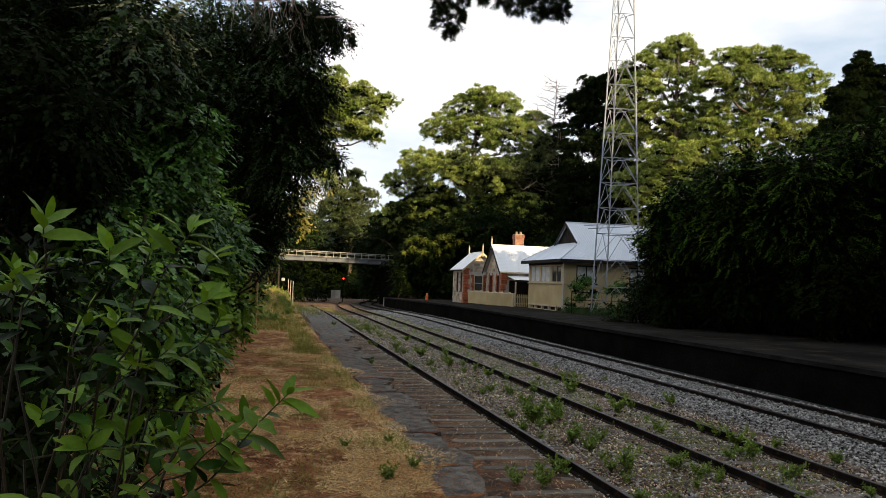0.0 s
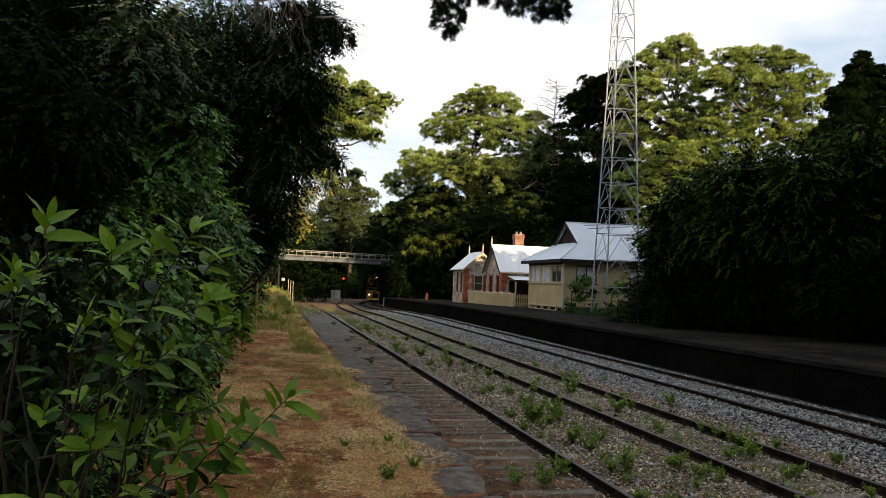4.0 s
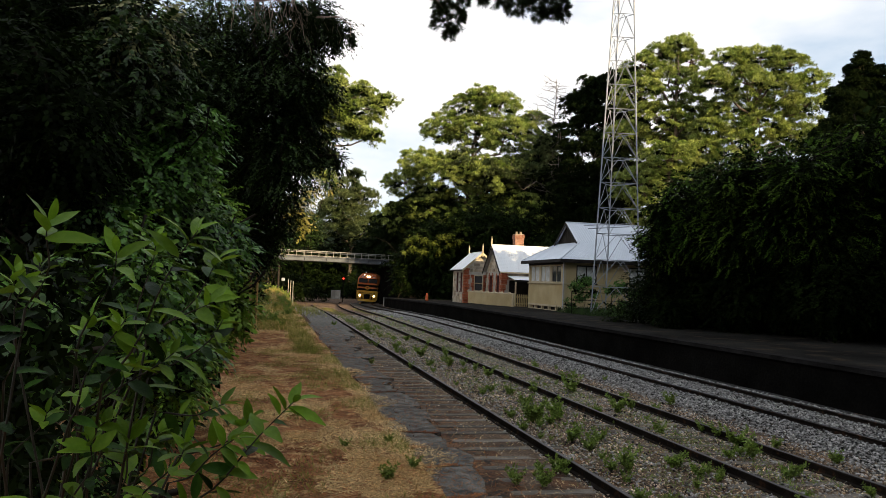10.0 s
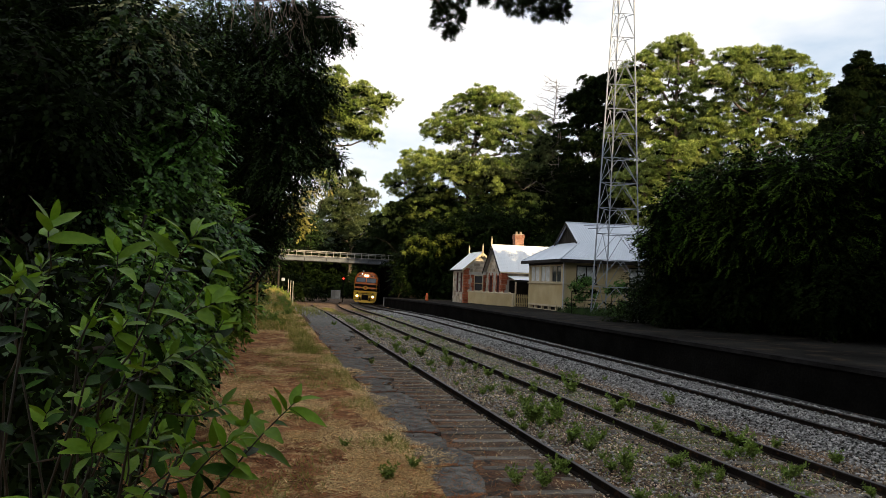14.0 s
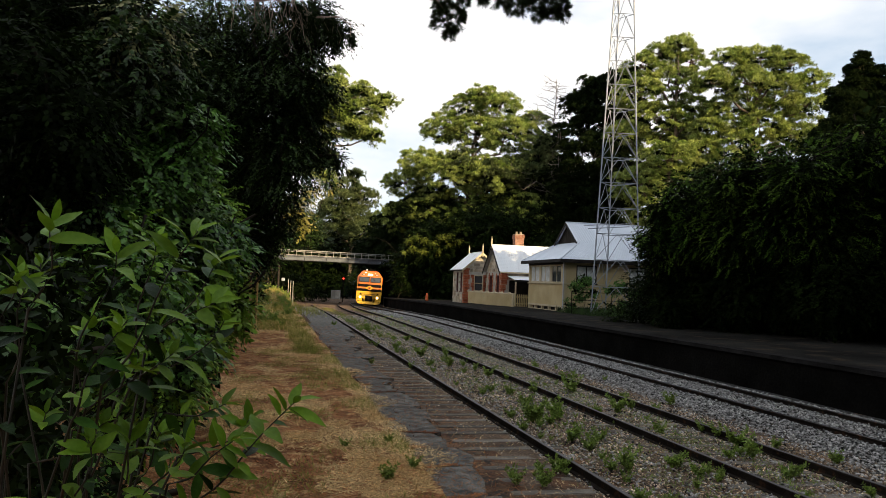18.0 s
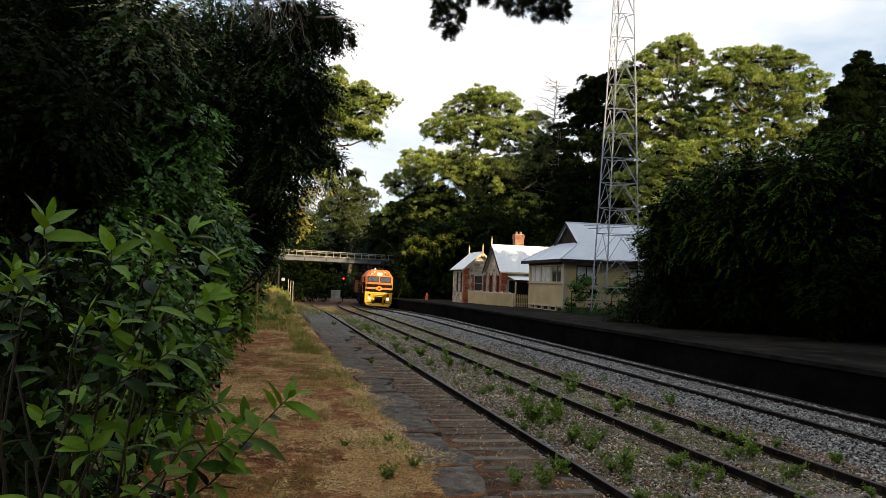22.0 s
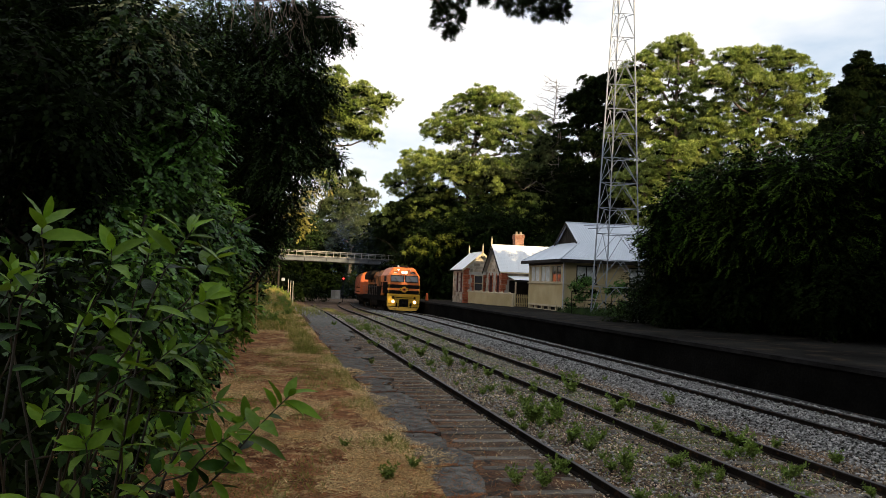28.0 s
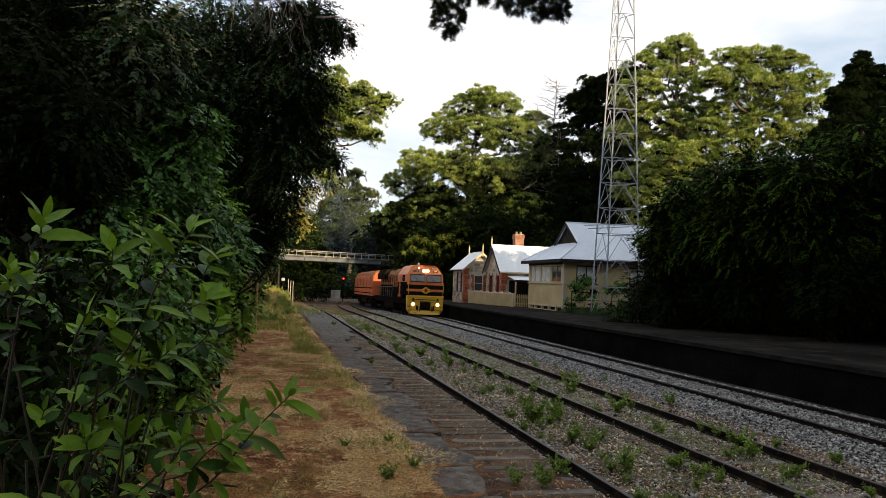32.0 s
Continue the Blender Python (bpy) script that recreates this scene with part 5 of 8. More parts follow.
DARK_PINE = [(19.0, 98.1, 29.8, 1.8), (18.1, 98.9, 27.3, 2.4), (17.4, 98.8, 23.3, 3.0), (19.2, 95.5, 19.8, 3.8), (16.1, 99.2, 18.0, 3.0), (18.4, 98.5, 14.9, 3.8), (21.3, 97.2, 24.7, 2.7), (21.5, 95.4, 15.4, 3.8), (15.6, 99.6, 11.9, 3.0), (19.9, 97.8, 11.1, 3.8)]
TALL_PINE = [(29.0, 92.6, 34.0, 1.8), (27.0, 93.2, 32.8, 2.1), (24.4, 92.7, 31.1, 2.1), (31.0, 93.2, 32.2, 1.8), (23.8, 91.6, 27.5, 2.8), (29.0, 93.4, 29.3, 3.1), (26.1, 91.7, 24.0, 3.2), (31.4, 93.8, 25.8, 2.8), (23.0, 93.4, 22.5, 2.5), (27.1, 89.9, 18.8, 3.5), (31.4, 90.5, 20.1, 2.8), (23.9, 90.6, 15.6, 3.2), (26.3, 94.0, 12.5, 2.8)]
BROAD_PINE = [(33.7, 87.8, 30.8, 2.2), (37.7, 88.4, 31.4, 2.2), (40.6, 87.4, 30.3, 2.2), (43.7, 88.0, 28.7, 1.9), (31.6, 87.6, 27.8, 2.3), (35.6, 87.4, 27.9, 2.7), (39.8, 88.4, 27.3, 3.0), (43.2, 88.3, 25.6, 2.4), (34.6, 89.8, 24.6, 3.0), (37.9, 88.7, 23.1, 2.7), (42.2, 89.7, 22.1, 2.7), (35.2, 89.6, 20.4, 3.0), (31.7, 89.5, 22.7, 2.0), (45.2, 88.7, 21.7, 2.7)]
DARK_CONIFER = [(33.9, 59.8, 22.6, 0.5), (34.5, 60.4, 21.5, 0.8), (33.7, 60.8, 20.1, 1.1), (35.2, 60.6, 19.9, 0.9), (32.7, 60.1, 18.2, 1.3), (34.5, 60.5, 17.7, 1.6), (31.6, 59.4, 16.2, 1.4), (35.6, 60.8, 16.4, 1.6)]
RIGHT_A = [(10.1, 36.1, 5.4, 0.8), (10.7, 35.7, 6.8, 1.0), (11.6, 35.2, 7.6, 1.2), (11.5, 36.9, 5.2, 1.7), (10.7, 37.0, 3.2, 1.4), (12.4, 34.9, 6.0, 1.8), (12.6, 36.9, 3.3, 1.9), (11.1, 35.9, 2.0, 1.1)]
RIGHT_B = [(12.5, 32.3, 7.8, 1.3), (13.8, 32.5, 8.1, 1.5), (13.6, 33.8, 5.7, 2.0), (13.8, 34.1, 2.8, 2.0), (14.7, 31.6, 6.3, 2.0), (15.8, 33.4, 3.4, 2.3)]
RIGHT_C = [(14.1, 29.1, 7.8, 1.4), (16.2, 30.5, 8.4, 1.5), (17.2, 29.7, 8.9, 1.4), (15.9, 31.2, 5.8, 2.1), (18.3, 31.5, 6.4, 2.1), (16.1, 30.0, 3.2, 2.1), (18.8, 31.5, 3.5, 2.1)]
LEFT_BIG = [(-5.0, 26.7, 12.6, 1.0), (-4.1, 26.6, 12.0, 0.6), (-6.3, 27.2, 11.9, 1.7), (-5.2, 26.2, 10.1, 1.1), (-4.6, 26.6, 9.7, 0.8), (-6.5, 26.7, 9.2, 1.9), (-5.2, 27.2, 8.3, 1.2), (-4.1, 26.7, 7.3, 0.5), (-5.8, 26.0, 6.8, 1.4), (-8.7, 28.1, 12.1, 2.1), (-8.0, 26.4, 8.7, 2.1), (-8.0, 28.3, 6.2, 1.9), (-6.3, 26.8, 5.1, 1.2), (-10.3, 26.9, 10.8, 2.3), (-6.9, 27.0, 4.0, 1.0)]
LEFT_BOUGH = [(-10.1, 62.3, 19.8, 1.3), (-9.3, 62.2, 17.7, 1.6), (-7.4, 62.1, 18.7, 1.0), (-6.9, 62.2, 17.3, 1.3), (-5.3, 62.5, 18.1, 0.8), (-8.0, 62.0, 15.7, 1.4), (-6.3, 61.9, 15.0, 0.8), (-10.3, 62.6, 16.0, 1.9), (-10.8, 61.3, 12.4, 1.9), (-10.6, 61.4, 17.7, 1.9)]
FAR_FIR = [(-18.7, 150.8, 24.5, 1.1), (-20.0, 150.1, 21.8, 2.5), (-17.0, 150.2, 19.6, 3.0), (-21.2, 147.5, 18.0, 3.4), (-19.0, 149.4, 14.8, 4.6), (-23.7, 150.6, 13.6, 4.6), (-15.3, 147.2, 12.5, 3.9), (-25.9, 150.7, 10.0, 3.9)]
FAR_LEFT = [(-21.4, 112.4, 15.9, 2.2), (-22.5, 110.1, 13.0, 2.9), (-20.8, 112.6, 10.8, 3.1), (-24.5, 111.9, 9.7, 2.6), (-19.4, 112.7, 8.2, 2.6), (-17.9, 111.5, 17.7, 2.1)]
HEDGE_A = [(-2.75, 4.3, 2.5, 0.4), (-2.7, 4.3, 2.0, 0.4), (-2.35, 3.9, 2.3, 0.4), (-2.35, 3.9, 1.7, 0.4), (-2.3, 4.1, 2.7, 0.3), (-2.0, 4.0, 1.6, 0.36), (-1.8, 4.0, 1.3, 0.32), (-2.2, 4.0, 1.2, 0.4)]
HEDGE_B = [(-4.2, 7.5, 3.6, 0.7), (-3.5, 7.6, 3.1, 0.6), (-3.9, 7.3, 4.2, 0.7), (-3.0, 7.4, 2.8, 0.5), (-2.8, 7.4, 2.0, 0.5), (-4.4, 7.4, 4.8, 0.7), (-3.5, 7.6, 2.3, 0.7), (-2.6, 7.4, 1.6, 0.3), (-2.6, 7.4, 2.1, 0.3), (-4.4, 7.7, 2.8, 0.6)]
HEDGE_C = [(-4.1, 9.5, 5.3, 0.8), (-3.9, 10.0, 4.5, 0.5), (-5.2, 10.4, 6.3, 1.0), (-3.8, 9.9, 3.8, 0.4), (-3.7, 9.9, 5.1, 0.3), (-4.4, 10.3, 4.0, 0.6), (-4.2, 9.8, 6.1, 0.6), (-5.6, 9.6, 6.2, 0.9), (-3.6, 10.0, 3.3, 0.4), (-3.8, 10.1, 6.0, 0.3)]
HEDGE_D = [(-4.6, 13.6, 3.0, 0.8), (-4.3, 13.9, 2.2, 0.6), (-4.9, 13.8, 1.7, 0.6), (-4.2, 14.2, 3.0, 0.5), (-4.6, 14.0, 1.3, 0.4), (-4.3, 14.2, 1.6, 0.4), (-3.9, 13.8, 2.3, 0.3), (-5.1, 13.8, 3.7, 0.8)]
HEDGE_E = [(-6.8, 23.2, 3.8, 1.1), (-6.5, 23.4, 2.2, 0.6), (-7.1, 22.9, 4.7, 1.2), (-6.6, 22.7, 3.1, 0.6), (-6.2, 22.8, 1.8, 0.4), (-7.7, 23.0, 3.8, 1.1), (-6.5, 22.6, 4.3, 0.7)]
HEDGE_F = [(-11.2, 42.5, 3.4, 1.1), (-10.6, 42.3, 2.4, 0.6), (-10.6, 41.4, 4.7, 1.3), (-9.7, 41.6, 5.2, 1.1), (-11.8, 42.6, 5.0, 1.3), (-10.1, 42.1, 3.9, 0.6), (-10.7, 42.2, 1.8, 0.5)]
STATION_WOOD = [(-8.5, 117.0, 9.8, 4.2), (-4.0, 115.7, 10.7, 4.2), (0.4, 116.6, 11.8, 4.5), (6.0, 120.0, 10.5, 4.5), (10.2, 116.3, 12.2, 5.0), (15.6, 116.7, 12.4, 5.4), (20.3, 117.3, 10.8, 5.4), (-11.2, 117.6, 7.9, 3.1), (24.7, 117.3, 14.6, 5.4), (30.3, 121.4, 11.5, 5.4), (-7.4, 116.6, 5.3, 2.7)]
BRIDGE_WOOD = [(-30.9, 147.1, 8.5, 3.9), (-26.2, 152.8, 9.0, 4.1), (-20.3, 152.4, 9.2, 4.1), (-14.5, 153.0, 8.2, 4.1), (-27.7, 149.6, 3.0, 3.9), (-22.4, 152.3, 3.8, 3.4), (-16.6, 152.5, 3.5, 3.9), (-32.1, 148.6, 2.9, 3.4), (-10.7, 151.3, 3.7, 3.4), (-35.5, 152.0, 10.9, 3.9)]
TIPS = [(-0.53, 1.62, 2.90, 30, 0.40), (-0.54, 1.75, 2.74, 65, 0.16), (-0.75, 1.90, 2.88, 6, 0.32), (-0.75, 1.70, 2.85, 18, 0.27), (-1.07, 2.00, 2.82, 12, 0.20), (-0.84, 1.62, 2.91, 14, 0.20), (-0.97, 1.75, 2.77, 15, 0.25), (-0.90, 1.90, 2.67, 5, 0.20), (-0.62, 1.70, 2.62, 55, 0.22), (-1.05, 2.00, 2.42, 35, 0.18), (-0.74, 1.62, 2.44, 12, 0.18), (-0.70, 1.75, 2.42, 15, 0.20), (-0.52, 1.90, 2.48, 80, 0.20), (-0.32, 1.70, 2.53, 45, 0.36), (-0.71, 2.00, 2.28, 40, 0.15)]
TIPS_LOW = [(-0.94, 1.62, 2.79, 10, 0.20), (-0.94, 1.75, 2.37, 30, 0.18), (-0.55, 1.90, 2.69, 50, 0.25), (-0.46, 1.70, 2.78, 50, 0.30), (-0.59, 2.00, 2.85, 40, 0.30), (-0.82, 1.62, 2.65, 30, 0.20), (-0.76, 1.75, 2.45, 60, 0.20), (-0.63, 1.90, 2.50, 60, 0.20), (-0.45, 1.70, 2.43, 55, 0.20), (-0.97, 2.00, 2.24, 20, 0.20), (-0.69, 1.62, 2.70, 25, 0.25), (-1.00, 1.75, 2.63, 10, 0.20), (-0.78, 1.90, 2.57, 40, 0.22), (-0.50, 1.70, 2.33, 45, 0.20)]

# ---------- trees ----------
HEDGE_D, HEDGE_E = [(x - 0.22, y, z, r) for x, y, z, r in HEDGE_D], [(x - 0.5, y, z, r) for x, y, z, r in HEDGE_E]
MID_PINE, TALL_PINE, BROAD_PINE = [[(x, y, z, r * 1.14) for x, y, z, r in l] for l in (MID_PINE, TALL_PINE, BROAD_PINE)]
PINE = dict(pine=dict(plates=8.0, width=0.058, length=0.42, spread=(0.25, 0.72), up=1.2, needles=16, per_plate=13, squash=0.66, thick=0.3), core=0.38)
DIM_PINE = dict(pine=dict(plates=4.5, length=0.5, width=0.14), core=1.0)
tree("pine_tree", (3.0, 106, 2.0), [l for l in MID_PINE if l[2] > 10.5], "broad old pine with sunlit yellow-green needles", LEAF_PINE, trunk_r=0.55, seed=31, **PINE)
# Low lobes of this pine take the shaded needles instead of falling shade.
tree("pine_tree", (0.5, 107, 2.0), [l for l in MID_PINE if l[2] <= 14] + [(9.7, 108.0, 18.0, 3.0), (13.1, 108.0, 17.1, 3.0), (16.1, 108.0, 17.8, 3.0), (6.9, 108.0, 16.0, 3.0), (18.1, 108.0, 16.4, 3.0)], "low pine under the sunlit crowns, shade in its needle colour", LEAF_PINE_SHADE, trunk_r=0.4, seed=36, **DIM_PINE)
tree("pine_tree", (18.8, 99, 2.2), DARK_PINE + [(21.7, 98.0, 30.2, 2.2), (23.4, 98.0, 27.6, 2.4), (20.4, 98.0, 28.3, 2.2), (24.1, 98.0, 31.1, 1.9), (22.7, 98.0, 24.5, 2.6), (25.2, 98.0, 23.9, 2.4), (19.1, 98.0, 26.3, 2.2)], "dense pine beside the sunlit pines, shade in its needle colour", LEAF_PINE_SHADE, trunk_r=0.45, seed=32, **DIM_PINE)
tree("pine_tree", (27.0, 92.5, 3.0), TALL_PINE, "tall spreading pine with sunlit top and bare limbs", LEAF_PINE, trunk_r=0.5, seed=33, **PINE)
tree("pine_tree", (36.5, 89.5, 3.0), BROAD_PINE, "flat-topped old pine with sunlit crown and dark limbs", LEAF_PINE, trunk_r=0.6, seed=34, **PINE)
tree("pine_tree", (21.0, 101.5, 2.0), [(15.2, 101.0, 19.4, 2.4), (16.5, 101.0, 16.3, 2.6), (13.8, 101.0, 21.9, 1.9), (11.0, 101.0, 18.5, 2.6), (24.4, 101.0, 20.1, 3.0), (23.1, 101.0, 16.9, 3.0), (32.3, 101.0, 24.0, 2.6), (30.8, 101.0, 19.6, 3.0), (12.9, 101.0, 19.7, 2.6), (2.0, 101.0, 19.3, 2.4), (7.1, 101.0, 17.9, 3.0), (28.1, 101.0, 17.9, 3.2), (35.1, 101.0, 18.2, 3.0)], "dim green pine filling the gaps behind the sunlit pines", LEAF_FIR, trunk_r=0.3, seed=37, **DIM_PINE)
tree("conifer", (33.6, 60.3, 1.5), DARK_CONIFER + [(32.4, 60.0, 19.1, 1.3), (33.0, 60.0, 17.4, 1.5), (33.7, 60.0, 20.4, 1.1), (31.9, 60.0, 16.6, 1.4), (35.0, 60.0, 18.9, 1.4), (31.1, 60.0, 15.5, 1.4), (35.4, 60.0, 21.3, 0.8), (33.8, 60.0, 21.7, 0.9), (34.6, 60.0, 20.9, 1.1), (35.6, 60.0, 20.2, 1.1), (33.0, 60.0, 19.4, 1.2)], "dark narrow conifer against the sky", LEAF_PINE_SHADE, trunk_r=0.3, seed=35,
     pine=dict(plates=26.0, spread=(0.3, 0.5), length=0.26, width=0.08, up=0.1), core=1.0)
for nm, lobes, sd in (("a", RIGHT_A, 41), ("b", RIGHT_B, 42), ("c", RIGHT_C, 43)):
    back = [(x + r * 0.9, y + r * 1.3, max(1.2, z - r * 0.4), r * 1.25) for x, y, z, r in lobes]
    c = lobes[len(lobes) // 2]
    # Olive leaves on the upper lobes paint their lit tops over shade-dark ones.
    tree("broadleaf_tree", (c[0] + 1.0, c[1] + 0.8, 0.9), lobes + back, "dark shaded broadleaf tree crowding the platform", LEAF_SHADE, trunk_r=0.22, per_area=165,
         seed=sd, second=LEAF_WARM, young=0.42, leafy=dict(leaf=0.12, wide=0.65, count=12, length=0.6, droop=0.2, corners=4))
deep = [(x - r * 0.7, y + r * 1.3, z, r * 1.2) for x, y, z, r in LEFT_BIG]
tree("broadleaf_tree", (-9.0, 28.5, 0.8), LEFT_BIG + deep, "large dark evergreen tree overhanging the path", LEAF_SHADE, trunk_r=0.45, per_area=105, core=0.6,
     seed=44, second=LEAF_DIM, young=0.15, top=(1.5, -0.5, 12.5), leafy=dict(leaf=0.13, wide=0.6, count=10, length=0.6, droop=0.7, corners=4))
tree("pine_tree", (-17.5, 60.0, 1.5), LEFT_BOUGH, "sunlit pine bough reaching over the line", LEAF_PINE, trunk_r=0.4, seed=45, top=(6.0, 2.0, 17.5),
     pine=dict(plates=15.0, spread=(0.35, 0.7), length=0.32, width=0.07), core=0.6)
tree("fir_tree", (-19.0, 150, 0.0), FAR_FIR, "layered grey-green cedar beyond the bridge", LEAF_FIR, trunk_r=0.5, seed=46,
     pine=dict(plates=3.4, spread=(0.7, 1.5), length=0.6, width=0.13, up=0.1, thick=0.12), core=0.6)
tree("broadleaf_tree", (-21.5, 112, 2.2), FAR_LEFT, "green tree by the bridge with some sunlit yellow leaves", LEAF_DIM, trunk_r=0.12, per_area=34, seed=47, second=LEAF_YELLOW, young=0.6,
     leafy=dict(leaf=0.26, wide=0.5, count=10, length=0.9, corners=4))



def woods(name, lobes, label, leaf, seed, per_area=2.5, per=70, l=0.7, w=0.28):
    rng = np.random.default_rng(seed)
    ob = new(name, sprays(name, rng, lobes, per_area * per / 15, leaf, leaf=l, wide=w / l + 0.08, count=10, length=l * 3.2, corners=4))
    return tagged(ob, label, "woodland", kind="stuff")


woods("station_woodland", STATION_WOOD + [(x + 2, y + 5, 4.5, 5.0) for x, y, z, r in STATION_WOOD], "dark pine undergrowth behind the station", LEAF_PINE_SHADE, 51, 4.0)
woods("bridge_woodland", BRIDGE_WOOD + [(-25 + 3.1 * k, 144 + (k % 2), 1.4 + 0.5 * (k % 3), 2.5) for k in range(6)] + [(x + 3, y + 10, z + 2, r * 1.3) for x, y, z, r in BRIDGE_WOOD], "dark trees beyond the bridge", LEAF_SHADE, 52, 3.5)
woods("cutting_shrubs", [(-20.8 + 1.0 * k, 104 + 1.7 * (k % 4), 0.3 + 0.3 * (k % 3), 1.2) for k in range(4)] + [(-19, 101, 1.2, 1.4), (-21, 103, 2.2, 1.7), (-23, 100, 2.6, 1.6)], "dark shrubs in the cutting beyond the bridge", LEAF_SHADE, 59, 10, 60, 0.25, 0.13)
# Sunlit boughs, their light given by the yellow leaf colour.
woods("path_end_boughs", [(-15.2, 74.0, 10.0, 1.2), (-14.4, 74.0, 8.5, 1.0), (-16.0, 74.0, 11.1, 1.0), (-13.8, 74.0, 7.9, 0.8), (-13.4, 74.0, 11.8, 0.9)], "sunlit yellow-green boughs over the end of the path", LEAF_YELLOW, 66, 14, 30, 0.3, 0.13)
woods("far_woodland", [(-90 + k * 14, 190 + 12 * math.sin(k * 2.1), 7 + 3 * math.sin(k * 1.3), 9.0) for k in range(16)], "distant dark trees", LEAF_SHADE, 53, 0.9, 70, 1.3, 0.6)
# lit shrubs on the bank between bridge and station; their leaf colour adds sunlight
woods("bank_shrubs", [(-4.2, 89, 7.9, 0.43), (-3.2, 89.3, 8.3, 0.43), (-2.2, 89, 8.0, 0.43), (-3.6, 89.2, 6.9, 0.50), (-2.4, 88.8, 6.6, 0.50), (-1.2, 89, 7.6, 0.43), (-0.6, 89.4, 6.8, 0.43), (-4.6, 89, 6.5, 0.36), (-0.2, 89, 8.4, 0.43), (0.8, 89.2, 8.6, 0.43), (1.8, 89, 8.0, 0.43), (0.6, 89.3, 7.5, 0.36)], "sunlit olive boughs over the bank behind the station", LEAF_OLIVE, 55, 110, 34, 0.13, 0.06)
tree("shrub", (-5.2, 88, 0.8), [(-5.3, 88, 1.8, 0.8), (-4.6, 88.3, 2.3, 0.8), (-3.9, 88.4, 1.7, 0.8), (-4.6, 88.0, 3.0, 0.5)], "dark leafy shrub at the platform end", LEAF_SHADE, BARK_DARK,
     trunk_r=0.06, per_area=25, per=50, leaf_l=0.16, leaf_w=0.09, clump=(0.3, 0.5), flat=0.8, seed=56, category="shrub")

# Added in front of the abutment, to keep it dark.
woods("abutment_shrubs", [(-4.6, 97.6, 1.0, 0.9), (-3.6, 98.2, 2.2, 1.2), (-3.0, 98.6, 1.4, 1.5), (-1.4, 99.4, 2.4, 1.6), (0.8, 99.6, 1.8, 1.6), (-2.0, 100, 3.6, 1.0), (3.0, 99.0, 2.4, 1.6)],
      "dark shrubs against the bridge abutment", LEAF_SHADE, 57, 14, 60, 0.25, 0.13)

# Added over the bare bank to darken it; shade is in the leaf colour.
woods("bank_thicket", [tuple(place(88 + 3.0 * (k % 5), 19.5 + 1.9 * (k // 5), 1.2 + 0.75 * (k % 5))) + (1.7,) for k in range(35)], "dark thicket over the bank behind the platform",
      LEAF_SHADE, 58, 9, 50, 0.3, 0.16)

# leafless dead tree
dead = tagged(new("dead_tree"), "pale leafless dead conifer among the pines", "tree")
dead.location = (14.6, 101, 3.0)
rng = np.random.default_rng(61)
s = Shape()
limb(s, rng, (0, 0, -0.4), (0.3, 0, 28.6), 0.3, 0.03, 10, 0.01, sides=7)
part("trunk", s, BARK_GREY, dead)
s = Shape()
for k in range(90):
    z = 12 + 16.3 * (k / 90)
    a, l = rng.uniform(0, 6.28), (29 - z) * 0.42 + 1.5
    d = Vector((math.cos(a), math.sin(a), rng.uniform(-0.1, 0.5))) * l
    p = Vector((0.3 * z / 28, 0, z))
    limb(s, rng, p, p + d, 0.05, 0.012, 4, 0.10, sides=4)
    for j in range(3):
        q = p + d * (0.4 + 0.2 * j)
        limb(s, rng, q, q + Vector(rng.normal(size=3)) * 0.5, 0.025, 0.01, 2, 0.1, sides=3)
part("branchwork", s, BARK_GREY, dead)

# overhanging pine bough at the top of the view
ov = tagged(new("overhanging_bough"), "dark pine bough hanging over the tracks", "branch")
ov.location = (1.0, 15.0, 10.22)
rng = np.random.default_rng(62)
s = Shape()
limb(s, rng, (-6.5, -2.0, 0.8), (-0.5, 0.0, -1.45), 0.09, 0.04, 6, 0.05)
limb(s, rng, (-0.5, 0.0, -1.45), (1.1, 0.2, -1.6), 0.04, 0.012, 5, 0.06)
limb(s, rng, (-1.6, -0.3, -1.0), (-1.0, 0, -2.2), 0.03, 0.01, 4, 0.08)
part("branch", s, BARK, ov)
tuft = [(-1.05, 0, -1.95, 0.2), (-0.9, 0.0, -1.65, 0.14), (-0.5, 0, -1.5, 0.12), (-0.15, 0, -1.50, 0.12), (0.3, 0, -1.55, 0.12), (0.75, 0.1, -1.62, 0.13), (1.05, 0.1, -1.62, 0.14), (1.3, 0.1, -1.6, 0.08),
        (0.55, 0, -1.55, 0.1), (-0.7, 0, -1.5, 0.1), (-1.25, 0, -1.75, 0.08)]
tuft = [(x, y, z, r * 1.5) for x, y, z, r in tuft] + [(x, y, z - 0.14, r * 1.2) for x, y, z, r in tuft[4:8]] + [(-1.1, 0, -2.1, 0.14), (-1.0, 0, -2.3, 0.1)]
part("needle_foliage", pine_tufts("needle_foliage", rng, tuft, LEAF_PINE_SHADE, plates=260, spread=(0.04, 0.10), per_plate=4, needles=30, length=0.12, width=0.013, up=-0.1, squash=0.9, thick=1.0), LEAF_PINE_SHADE, ov)

# dark thicket added under the platform trees, closing light gaps
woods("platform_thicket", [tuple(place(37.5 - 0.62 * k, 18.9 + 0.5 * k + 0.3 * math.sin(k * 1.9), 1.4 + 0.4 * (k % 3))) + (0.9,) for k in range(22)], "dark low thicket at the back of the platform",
      LEAF_SHADE, 63, 26, 50, 0.17, 0.09)

# drooping bough at the crown's edge
dr = tagged(new("drooping_bough"), "sparse dark bough drooping against the sky", "branch")
dr.location = (-5.9, 24.0, 11.8)
rng = np.random.default_rng(64)
s = Shape()
